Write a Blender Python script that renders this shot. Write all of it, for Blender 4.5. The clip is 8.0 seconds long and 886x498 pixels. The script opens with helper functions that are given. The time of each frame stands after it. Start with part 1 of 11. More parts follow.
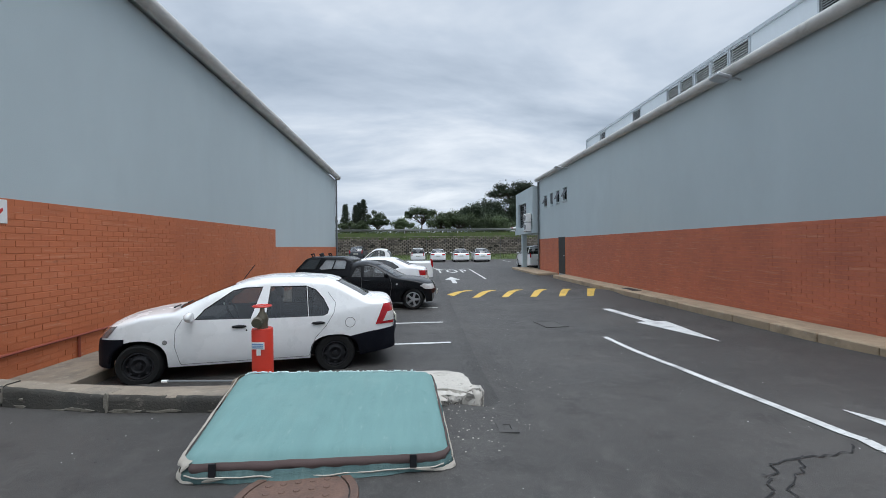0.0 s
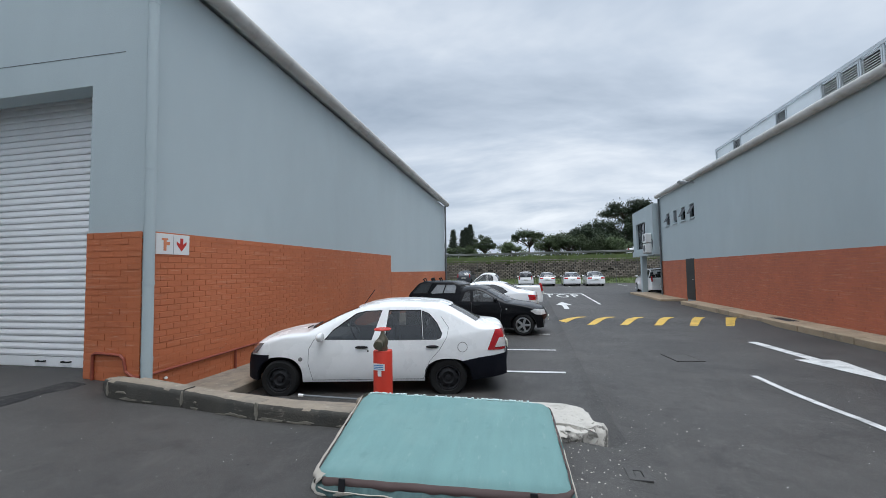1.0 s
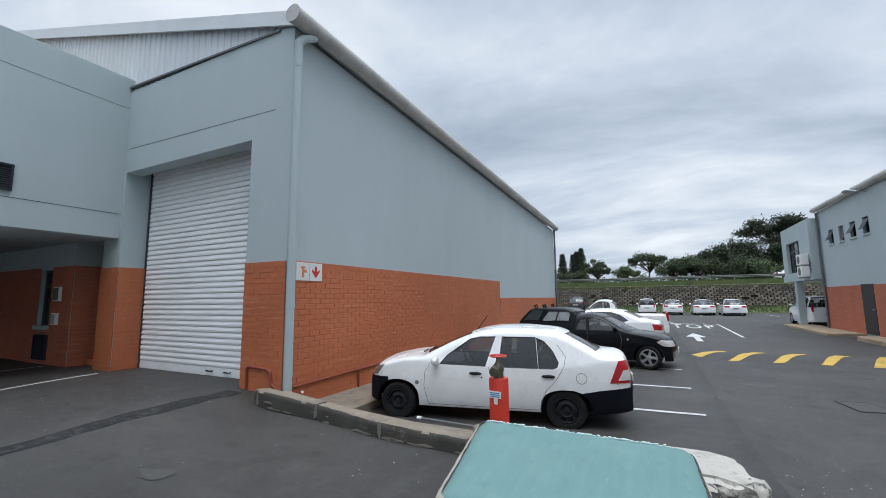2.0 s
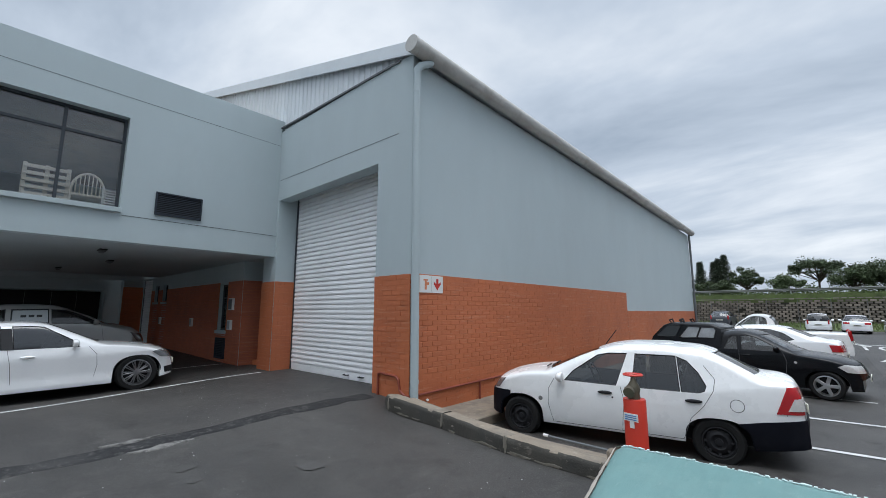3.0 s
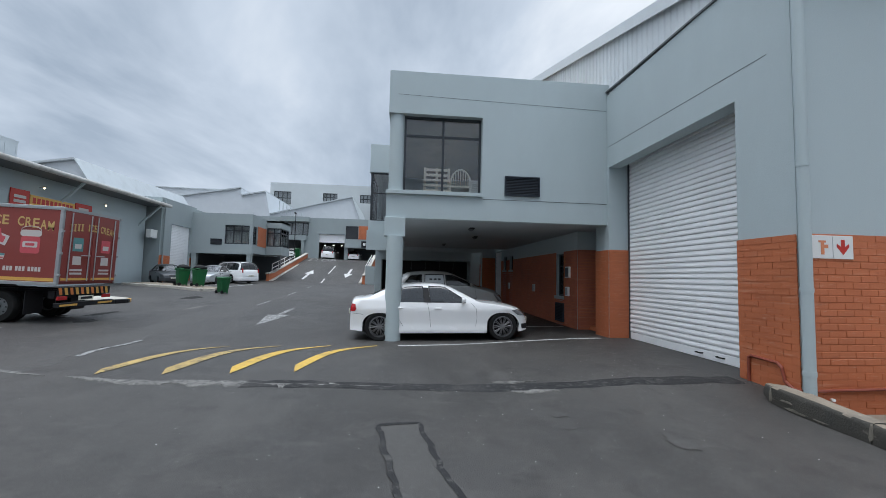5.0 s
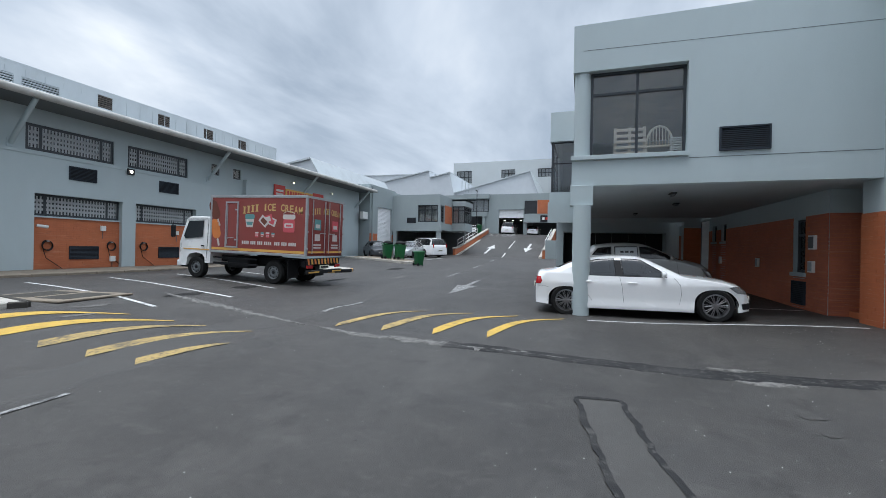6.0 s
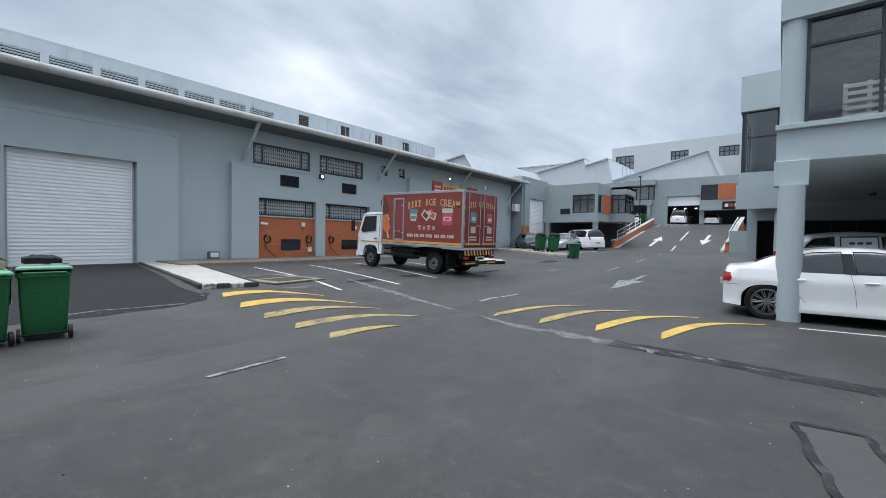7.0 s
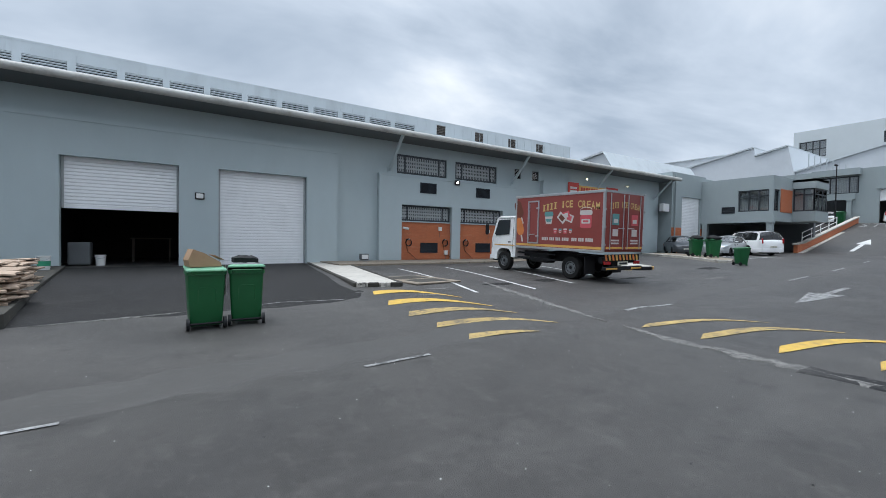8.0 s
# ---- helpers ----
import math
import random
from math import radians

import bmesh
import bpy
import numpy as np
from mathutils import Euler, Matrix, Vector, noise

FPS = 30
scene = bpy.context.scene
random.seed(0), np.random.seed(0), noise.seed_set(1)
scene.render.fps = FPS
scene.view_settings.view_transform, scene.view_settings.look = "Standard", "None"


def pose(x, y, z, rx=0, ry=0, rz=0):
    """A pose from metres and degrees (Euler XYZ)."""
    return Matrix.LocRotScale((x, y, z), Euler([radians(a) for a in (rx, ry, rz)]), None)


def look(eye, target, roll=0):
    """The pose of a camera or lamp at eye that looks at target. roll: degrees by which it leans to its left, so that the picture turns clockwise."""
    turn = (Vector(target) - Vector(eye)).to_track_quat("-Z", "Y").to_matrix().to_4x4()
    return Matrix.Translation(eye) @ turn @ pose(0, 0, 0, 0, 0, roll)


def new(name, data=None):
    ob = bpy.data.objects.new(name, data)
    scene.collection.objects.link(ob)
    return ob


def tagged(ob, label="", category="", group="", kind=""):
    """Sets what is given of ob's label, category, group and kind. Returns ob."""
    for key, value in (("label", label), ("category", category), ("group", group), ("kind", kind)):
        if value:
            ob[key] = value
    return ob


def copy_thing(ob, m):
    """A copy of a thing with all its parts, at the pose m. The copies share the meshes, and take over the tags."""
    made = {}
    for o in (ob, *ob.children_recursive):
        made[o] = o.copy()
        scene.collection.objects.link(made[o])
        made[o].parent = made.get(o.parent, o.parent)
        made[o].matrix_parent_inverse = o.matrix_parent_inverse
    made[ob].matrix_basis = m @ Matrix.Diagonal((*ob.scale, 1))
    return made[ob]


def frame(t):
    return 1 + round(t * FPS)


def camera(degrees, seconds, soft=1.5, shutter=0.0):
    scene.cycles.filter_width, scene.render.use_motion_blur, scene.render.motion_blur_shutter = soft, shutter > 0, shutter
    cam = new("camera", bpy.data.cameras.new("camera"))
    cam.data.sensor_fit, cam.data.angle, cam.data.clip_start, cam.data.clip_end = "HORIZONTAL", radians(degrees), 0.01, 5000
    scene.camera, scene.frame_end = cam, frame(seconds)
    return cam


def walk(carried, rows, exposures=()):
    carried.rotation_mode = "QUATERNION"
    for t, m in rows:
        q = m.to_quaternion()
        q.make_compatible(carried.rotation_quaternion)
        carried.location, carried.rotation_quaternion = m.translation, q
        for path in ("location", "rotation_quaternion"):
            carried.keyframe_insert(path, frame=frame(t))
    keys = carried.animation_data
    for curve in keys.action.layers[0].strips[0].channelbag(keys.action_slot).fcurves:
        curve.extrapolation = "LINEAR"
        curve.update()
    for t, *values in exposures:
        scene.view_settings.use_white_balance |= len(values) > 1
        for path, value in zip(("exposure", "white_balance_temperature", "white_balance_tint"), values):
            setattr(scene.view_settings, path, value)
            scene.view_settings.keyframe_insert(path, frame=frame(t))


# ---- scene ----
cam = camera(93.7, 8.0, 0.7)
PATH = [
    (0, (0.926, 1.081, 1.439), (1.012, 3.079, 1.427), -0.6),
    (0.5, (0.899, 1.086, 1.457), (0.739, 3.079, 1.495), -0.9),
    (1, (0.866, 1.09, 1.462), (0.447, 3.043, 1.571), -1.0),
    (1.5, (0.824, 1.076, 1.459), (0.163, 2.954, 1.643), -0.8),
    (3, (0.726, 1.028, 1.462), (-0.608, 2.488, 1.76), 0.0),
    (3.5, (0.685, 0.986, 1.486), (-0.861, 2.221, 1.772), 0.3),
    (4, (0.632, 0.932, 1.487), (-1.108, 1.883, 1.744), 0.7),
    (4.5, (0.551, 0.85, 1.466), (-1.346, 1.45, 1.673), 1.1),
    (6, (0.444, 0.622, 1.367), (-1.451, -0.018, 1.364), 1.1),
    (6.5, (0.414, 0.543, 1.343), (-1.329, -0.437, 1.305), 1.0),
    (7, (0.42, 0.478, 1.338), (-1.129, -0.786, 1.287), 0.9),
    (7.5, (0.445, 0.438, 1.345), (-0.878, -1.062, 1.295), 0.9),
    (8, (0.482, 0.393, 1.334), (-0.602, -1.287, 1.291), 0.8),
]
walk(cam, [(t, look(e, a, r)) for t, e, a, r in PATH], [(0, 0.20), (1.5, 0.22), (3, 0.20), (4.5, 0.22), (6, 0.36), (7, 0.41), (8, 0.37)])

# ---- world and light: an overcast sky with streaks of cloud, brightest overhead ----
world = bpy.data.worlds.new("overcast_sky")
scene.world = world
world.use_nodes = True
wn, wl = world.node_tree.nodes, world.node_tree.links
wn.clear()


def wnode(kind, **kw):
    n = wn.new(kind)
    for k, v in kw.items():
        if k in n.inputs:
            n.inputs[k].default_value = v
    return n


w_out, w_bg = wnode("ShaderNodeOutputWorld"), wnode("ShaderNodeBackground")
sky = wnode("ShaderNodeTexSky")
sky.sky_type, sky.sun_disc, sky.sun_elevation, sky.sun_rotation = "NISHITA", False, radians(78), radians(94)
sky.dust_density, sky.air_density = 3.0, 1.0
w_tc = wnode("ShaderNodeTexCoord")
w_sep = wnode("ShaderNodeSeparateXYZ")
wl.new(w_tc.outputs["Generated"], w_sep.inputs[0])
w_up = wnode("ShaderNodeMath")
w_up.operation = "MAXIMUM"
wl.new(w_sep.outputs["Z"], w_up.inputs[0])
w_up.inputs[1].default_value = 0.0
w_off = wnode("ShaderNodeMath")
w_off.operation = "ADD"
wl.new(w_up.outputs[0], w_off.inputs[0])
w_off.inputs[1].default_value = 0.16
w_flat = wnode("ShaderNodeVectorMath")
w_flat.operation = "DIVIDE"
w_comb = wnode("ShaderNodeCombineXYZ")
for k in range(3):
    wl.new(w_off.outputs[0], w_comb.inputs[k])
wl.new(w_tc.outputs["Generated"], w_flat.inputs[0])
wl.new(w_comb.outputs[0], w_flat.inputs[1])
w_map = wnode("ShaderNodeMapping")
w_map.inputs["Scale"].default_value = (0.62, 1.05, 0.2)
w_map.inputs["Rotation"].default_value = (0, 0, radians(25))
wl.new(w_flat.outputs[0], w_map.inputs["Vector"])
w_noise = wnode("ShaderNodeTexNoise", Scale=1.05, Detail=6.0, Roughness=0.54, Distortion=0.35)
wl.new(w_map.outputs[0], w_noise.inputs["Vector"])
w_ramp = wnode("ShaderNodeValToRGB")
cr = w_ramp.color_ramp
cr.elements[0].position, cr.elements[0].color = 0.33, (0.300, 0.365, 0.452, 1)
cr.elements[1].position, cr.elements[1].color = 0.68, (0.71, 0.76, 0.82, 1)
e = cr.elements.new(0.5)
e.color = (0.462, 0.532, 0.625, 1)
wl.new(w_noise.outputs["Fac"], w_ramp.inputs[0])
# brightness by height over the horizon, as an overcast sky has it
w_high = wnode("ShaderNodeMapRange")
w_high.inputs["From Min"].default_value, w_high.inputs["From Max"].default_value = 0.64, 0.91
w_high.inputs["To Min"].default_value, w_high.inputs["To Max"].default_value = 1.10, 3.4
wl.new(w_up.outputs[0], w_high.inputs["Value"])
w_mul = wnode("ShaderNodeVectorMath")
w_mul.operation = "SCALE"
wl.new(w_ramp.outputs["Color"], w_mul.inputs[0])
wl.new(w_high.outputs[0], w_mul.inputs["Scale"])
w_skys = wnode("ShaderNodeVectorMath")
w_skys.operation = "SCALE"
w_skys.inputs["Scale"].default_value = 0.10
wl.new(sky.outputs[0], w_skys.inputs[0])
w_mix = wnode("ShaderNodeMix")
w_mix.data_type = "RGBA"
w_mix.inputs["Factor"].default_value = 0.92
wl.new(w_skys.outputs[0], w_mix.inputs["A"])
wl.new(w_mul.outputs[0], w_mix.inputs["B"])
wl.new(w_mix.outputs["Result"], w_bg.inputs["Color"])
w_bg.inputs["Strength"].default_value = 1.0
wl.new(w_bg.outputs[0], w_out.inputs[0])

sun = new("sun", bpy.data.lights.new("sun", "SUN"))
sun.data.energy, sun.data.angle, sun.data.color = 1.25, radians(40), (0.98, 0.99, 1.0)
sun.matrix_world = look((0, 0, 40), (-8, 5.0, 0))
scene.view_settings.exposure = 0.0

# ---- materials ----
MATS = {}


def mat(name, col, rough=0.7, var=0.12, scale=1.5, bump=0.1, bscale=70.0, metal=0.0, stain=None, amount=0.35, sscale=0.6,
        rand=0.0, coat=0.0, spec=0.5, stretch=(1, 1, 1), trans=0.0, emit=0.0):
    """A painted, mineral or metal surface: wide tone changes, fine grain, bump, and stains where given."""
    if name in MATS:
        return MATS[name]
    m = bpy.data.materials.new(name)
    m.use_nodes = True
    n, l = m.node_tree.nodes, m.node_tree.links
    b = n["Principled BSDF"]
    b.inputs["Roughness"].default_value, b.inputs["Metallic"].default_value = rough, metal
    b.inputs["Coat Weight"].default_value, b.inputs["Specular IOR Level"].default_value = coat, spec
    b.inputs["Coat Roughness"].default_value = 0.05
    b.inputs["Transmission Weight"].default_value = trans
    if emit:
        b.inputs["Emission Color"].default_value, b.inputs["Emission Strength"].default_value = (*col, 1), emit
    tc = n.new("ShaderNodeTexCoord")
    mp = n.new("ShaderNodeMapping")
    mp.inputs["Scale"].default_value = stretch
    l.new(tc.outputs["Object"], mp.inputs["Vector"])
    n1 = n.new("ShaderNodeTexNoise")
    n1.inputs["Scale"].default_value, n1.inputs["Detail"].default_value, n1.inputs["Roughness"].default_value = scale, 6, 0.6
    l.new(mp.outputs[0], n1.inputs["Vector"])
    n2 = n.new("ShaderNodeTexNoise")
    n2.inputs["Scale"].default_value, n2.inputs["Detail"].default_value = bscale, 3
    l.new(tc.outputs["Object"], n2.inputs["Vector"])
    add = n.new("ShaderNodeMath")
    add.operation = "MULTIPLY_ADD"
    l.new(n2.outputs["Fac"], add.inputs[0])
    add.inputs[1].default_value = 0.45
    l.new(n1.outputs["Fac"], add.inputs[2])
    mr = n.new("ShaderNodeMapRange")
    mr.inputs["From Min"].default_value, mr.inputs["From Max"].default_value = 0.45, 1.0
    mr.inputs["To Min"].default_value, mr.inputs["To Max"].default_value = 1 - var, 1 + var
    l.new(add.outputs[0], mr.inputs["Value"])
    sc = n.new("ShaderNodeVectorMath")
    sc.operation = "SCALE"
    sc.inputs[0].default_value = col
    l.new(mr.outputs[0], sc.inputs["Scale"])
    out = sc.outputs[0]
    if rand:
        info = n.new("ShaderNodeObjectInfo")
        geo = n.new("ShaderNodeNewGeometry")
        both = n.new("ShaderNodeMath")
        both.operation = "ADD"
        l.new(info.outputs["Random"], both.inputs[0])
        l.new(geo.outputs["Random Per Island"], both.inputs[1])
        rr = n.new("ShaderNodeMapRange")
        rr.inputs["From Max"].default_value = 2.0
        rr.inputs["To Min"].default_value, rr.inputs["To Max"].default_value = 1 - rand, 1 + rand
        l.new(both.outputs[0], rr.inputs["Value"])
        s2 = n.new("ShaderNodeVectorMath")
        s2.operation = "SCALE"
        l.new(out, s2.inputs[0])
        l.new(rr.outputs[0], s2.inputs["Scale"])
        out = s2.outputs[0]
    if stain:
        n3 = n.new("ShaderNodeTexNoise")
        n3.inputs["Scale"].default_value, n3.inputs["Detail"].default_value, n3.inputs["Roughness"].default_value = sscale, 8, 0.65
        n3.inputs["Distortion"].default_value = 0.4
        l.new(mp.outputs[0], n3.inputs["Vector"])
        r3 = n.new("ShaderNodeMapRange")
        r3.inputs["From Min"].default_value, r3.inputs["From Max"].default_value = 0.5, 0.72
        r3.inputs["To Max"].default_value = amount
        l.new(n3.outputs["Fac"], r3.inputs["Value"])
        mx = n.new("ShaderNodeMix")
        mx.data_type = "RGBA"
        l.new(r3.outputs[0], mx.inputs["Factor"])
        l.new(out, mx.inputs["A"])
        mx.inputs["B"].default_value = (*stain, 1)
        out = mx.outputs["Result"]
    l.new(out, b.inputs["Base Color"])
    rv = n.new("ShaderNodeMapRange")
    rv.inputs["To Min"].default_value, rv.inputs["To Max"].default_value = max(0.02, rough - 0.08), min(1, rough + 0.08)
    l.new(n1.outputs["Fac"], rv.inputs["Value"])
    l.new(rv.outputs[0], b.inputs["Roughness"])
    if bump:
        bp = n.new("ShaderNodeBump")
        bp.inputs["Strength"].default_value, bp.inputs["Distance"].default_value = bump, 0.01
        l.new(n2.outputs["Fac"], bp.inputs["Height"])
        l.new(bp.outputs[0], b.inputs["Normal"])
    MATS[name] = m
    return m


ASPHALT = mat("asphalt", (0.0535, 0.0495, 0.0455), 0.60, 0.34, 0.45, 0.55, 160, stain=(0.026, 0.026, 0.028), amount=0.62, sscale=0.34)
TAR = mat("fresh_tar", (0.025, 0.025, 0.026), 0.82, 0.3, 2.5, 0.5, 140, stain=(0.075, 0.072, 0.069), amount=0.6, sscale=2.2, spec=0.25)
PATCH = mat("asphalt_patch", (0.060, 0.0565, 0.0525), 0.66, 0.2, 2.0, 0.4, 150, stain=(0.078, 0.074, 0.069), amount=0.4, sscale=1.2)
ASPH_N = mat("newer_asphalt", (0.0165, 0.0158, 0.0155), 0.80, 0.3, 0.8, 0.5, 160, spec=0.22, stain=(0.026, 0.026, 0.027), amount=0.5, sscale=0.6)
DUST = mat("dusty_asphalt", (0.17, 0.163, 0.152), 0.85, 0.3, 2.2, 0.4, 120, stain=(0.05, 0.05, 0.05), amount=0.85, sscale=1.1)
LINE_W = mat("white_road_paint", (0.62, 0.62, 0.60), 0.6, 0.15, 4, 0.3, 120, stain=(0.16, 0.16, 0.16), amount=0.75, sscale=3.0)
LINE_OLD = mat("worn_white_road_paint", (0.36, 0.36, 0.35), 0.7, 0.25, 4, 0.3, 120, stain=(0.08, 0.08, 0.08), amount=0.95, sscale=4.0)
LINE_Y = mat("yellow_road_paint", (0.62, 0.395, 0.065), 0.6, 0.2, 4, 0.3, 120, stain=(0.22, 0.165, 0.07), amount=0.65, sscale=3.0)
LINE_YO = mat("worn_yellow_road_paint", (0.44, 0.31, 0.11), 0.7, 0.25, 4, 0.3, 120, stain=(0.09, 0.085, 0.07), amount=0.9, sscale=3.5)
WALL = mat("grey_wall_paint", (0.460, 0.530, 0.545), 0.75, 0.07, 0.5, 0.25, 90, stain=(0.400, 0.46, 0.475), amount=0.35, sscale=0.5, stretch=(1, 1, 0.45))
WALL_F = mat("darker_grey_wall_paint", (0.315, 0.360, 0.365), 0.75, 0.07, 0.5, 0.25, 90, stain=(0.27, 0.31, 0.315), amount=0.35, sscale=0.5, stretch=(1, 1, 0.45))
BRICK = mat("painted_brick", (0.53, 0.158, 0.064), 0.62, 0.12, 1.3, 0.35, 60, rand=0.08, stain=(0.38, 0.105, 0.048), amount=0.5, sscale=1.0)
# worn brick of the alley; in the bays its darker tone paints in shade
BRICKW = mat("painted_brick_weathered_shade", (0.51, 0.152, 0.082), 0.68, 0.14, 1.3, 0.35, 60, rand=0.10, stain=(0.33, 0.10, 0.06), amount=0.5, sscale=0.8)
JOINT = mat("painted_mortar", (0.54, 0.17, 0.072), 0.8, 0.15, 2, 0.3, 80)
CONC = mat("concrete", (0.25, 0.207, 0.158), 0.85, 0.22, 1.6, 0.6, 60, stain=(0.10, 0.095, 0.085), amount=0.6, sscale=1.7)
CONC_T = mat("tan_concrete", (0.40, 0.30, 0.20), 0.85, 0.22, 1.6, 0.6, 60, rand=0.22, stain=(0.22, 0.17, 0.12), amount=0.55, sscale=1.3)
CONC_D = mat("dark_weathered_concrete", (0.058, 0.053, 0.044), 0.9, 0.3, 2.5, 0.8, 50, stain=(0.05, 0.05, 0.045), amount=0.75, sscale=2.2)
CONC_L = mat("pale_concrete", (0.50, 0.47, 0.42), 0.85, 0.15, 1.5, 0.4, 60, stain=(0.3, 0.28, 0.25), amount=0.4, sscale=1.5)
SCREEN_P = mat("grey_screen_paint", (0.42, 0.44, 0.45), 0.6, 0.15, 2, 0.1, 60, stain=(0.2, 0.2, 0.2), amount=0.4, sscale=2)
LOUVRE_B = mat("brown_louvre", (0.14, 0.12, 0.105), 0.7, 0.2, 2, 0.1, 60, stain=(0.07, 0.06, 0.05), amount=0.5, sscale=2)
ROLLER = mat("white_roller_slat", (0.92, 0.925, 0.93), 0.5, 0.04, 1.5, 0.05, 40, stain=(0.55, 0.56, 0.56), amount=0.2, sscale=0.9)
WCLAD = mat("pale_wall_cladding", (0.70, 0.74, 0.76), 0.5, 0.05, 1.0, 0.06, 30, stain=(0.58, 0.61, 0.62), amount=0.4, sscale=0.8, stretch=(1, 1, 0.3))
CLAD = mat("metal_cladding", (0.52, 0.56, 0.58), 0.45, 0.06, 1.0, 0.08, 30, stain=(0.36, 0.38, 0.39), amount=0.5, sscale=0.8, stretch=(1, 1, 0.3))
GUTTER = mat("gutter", (0.50, 0.49, 0.46), 0.6, 0.12, 1.5, 0.2, 50, stain=(0.22, 0.20, 0.17), amount=0.55, sscale=2.0)
SOFFIT = mat("soffit_paint", (0.40, 0.44, 0.45), 0.8, 0.08, 0.8, 0.1, 60)
FRAME = mat("dark_window_frame", (0.035, 0.042, 0.05), 0.45, 0.1, 2, 0.05, 60)
VENT = mat("dark_blue_louvre", (0.014, 0.022, 0.034), 0.65, 0.15, 3, 0.05, 60)
# near black; on room walls and panels it paints in their shade
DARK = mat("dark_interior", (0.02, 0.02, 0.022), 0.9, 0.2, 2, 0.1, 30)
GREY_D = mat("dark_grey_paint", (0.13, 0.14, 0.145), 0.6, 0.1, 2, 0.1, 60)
WHITE_P = mat("white_paint", (0.78, 0.78, 0.76), 0.5, 0.05, 2, 0.05, 50)
METAL = mat("galvanised_metal", (0.45, 0.46, 0.47), 0.4, 0.15, 4, 0.1, 60, metal=0.8)
BLACK_P = mat("black_plastic", (0.014, 0.014, 0.016), 0.55, 0.15, 6, 0.1, 120, spec=0.3)
RUBBER = mat("tyre_rubber", (0.013, 0.013, 0.013), 0.85, 0.25, 5, 0.3, 90, stain=(0.04, 0.038, 0.035), amount=0.3, sscale=4, spec=0.25)
GRASS = mat("grass", (0.095, 0.13, 0.042), 0.9, 0.4, 0.9, 0.8, 25, stain=(0.15, 0.14, 0.07), amount=0.6, sscale=0.7)
BLIND = mat("pale_blind", (0.42, 0.44, 0.44), 0.8, 0.1, 2, 0.05, 60)
RED = mat("red_paint", (0.55, 0.035, 0.022), 0.4, 0.08, 3, 0.05, 60)


def marks(m, specs):
    """Lays scuffs, speckle and smears with shapes of their own over a surface: (scale, low, high, amount, colour, stretch)."""
    n, l = m.node_tree.nodes, m.node_tree.links
    b = n["Principled BSDF"]
    src = b.inputs["Base Color"].links[0].from_socket
    geo = n.new("ShaderNodeNewGeometry")
    for scale, lo, hi, amount, col, stretch in specs:
        mp = n.new("ShaderNodeMapping")
        mp.inputs["Scale"].default_value = stretch
        mp.inputs["Location"].default_value = (scale, 2 * scale, 0)
        l.new(geo.outputs["Position"], mp.inputs["Vector"])
        t = n.new("ShaderNodeTexNoise")
        t.inputs["Scale"].default_value, t.inputs["Detail"].default_value, t.inputs["Roughness"].default_value = scale, 7 if scale < 50 else 2, 0.68
        l.new(mp.outputs[0], t.inputs["Vector"])
        r = n.new("ShaderNodeMapRange")
        r.inputs["From Min"].default_value, r.inputs["From Max"].default_value, r.inputs["To Max"].default_value = lo, hi, amount
        l.new(t.outputs["Fac"], r.inputs["Value"])
        mx = n.new("ShaderNodeMix")
        mx.data_type = "RGBA"
        l.new(r.outputs[0], mx.inputs["Factor"])
        l.new(src, mx.inputs["A"])
        mx.inputs["B"].default_value = (*col, 1)
        src = mx.outputs["Result"]
    l.new(src, b.inputs["Base Color"])


def road_marks(light, dark):
    return ((0.35, 0.46, 0.62, 0.7, dark, (0.7, 1.0, 1)), (0.8, 0.52, 0.68, 0.55, light, (0.5, 1.3, 1)), (4.5, 0.54, 0.68, 0.55, light, (1, 0.5, 1)), (2.4, 0.54, 0.64, 0.7, dark, (1, 1, 1)),
            (14.0, 0.55, 0.68, 0.55, light, (1, 1, 1)), (38.0, 0.55, 0.66, 0.6, dark, (1, 1, 1)), (200.0, 0.62, 0.70, 0.85, (0.26, 0.255, 0.245), (1, 1, 1)), (80.0, 0.67, 0.73, 0.85, (0.28, 0.275, 0.265), (1, 1, 1)))


marks(ASPHALT, road_marks((0.092, 0.086, 0.079), (0.026, 0.0235, 0.0215)))
marks(LINE_Y, ((7.0, 0.60, 0.68, 0.6, (0.10, 0.085, 0.06), (1, 1, 1)), (30.0, 0.58, 0.66, 0.5, (0.14, 0.12, 0.08), (1, 1, 1))))
marks(LINE_YO, ((4.0, 0.54, 0.64, 0.8, (0.075, 0.072, 0.068), (1, 1, 1)), (22.0, 0.52, 0.62, 0.75, (0.085, 0.08, 0.07), (1, 1, 1))))
marks(LINE_OLD, ((9.0, 0.48, 0.58, 0.9, (0.055, 0.054, 0.052), (1, 1, 1)), (40.0, 0.52, 0.62, 0.7, (0.07, 0.07, 0.068), (1, 1, 1))))
marks(DUST, ((12.0, 0.48, 0.58, 0.85, (0.055, 0.054, 0.052), (1, 1, 1)), (45.0, 0.54, 0.62, 0.7, (0.30, 0.29, 0.27), (1, 1, 1))))
marks(TAR, ((5.0, 0.55, 0.66, 0.7, (0.09, 0.087, 0.082), (1, 1, 1)), (16.0, 0.56, 0.64, 0.7, (0.12, 0.115, 0.108), (1, 1, 1))))
marks(ASPH_N, road_marks((0.034, 0.033, 0.032), (0.017, 0.017, 0.018)))
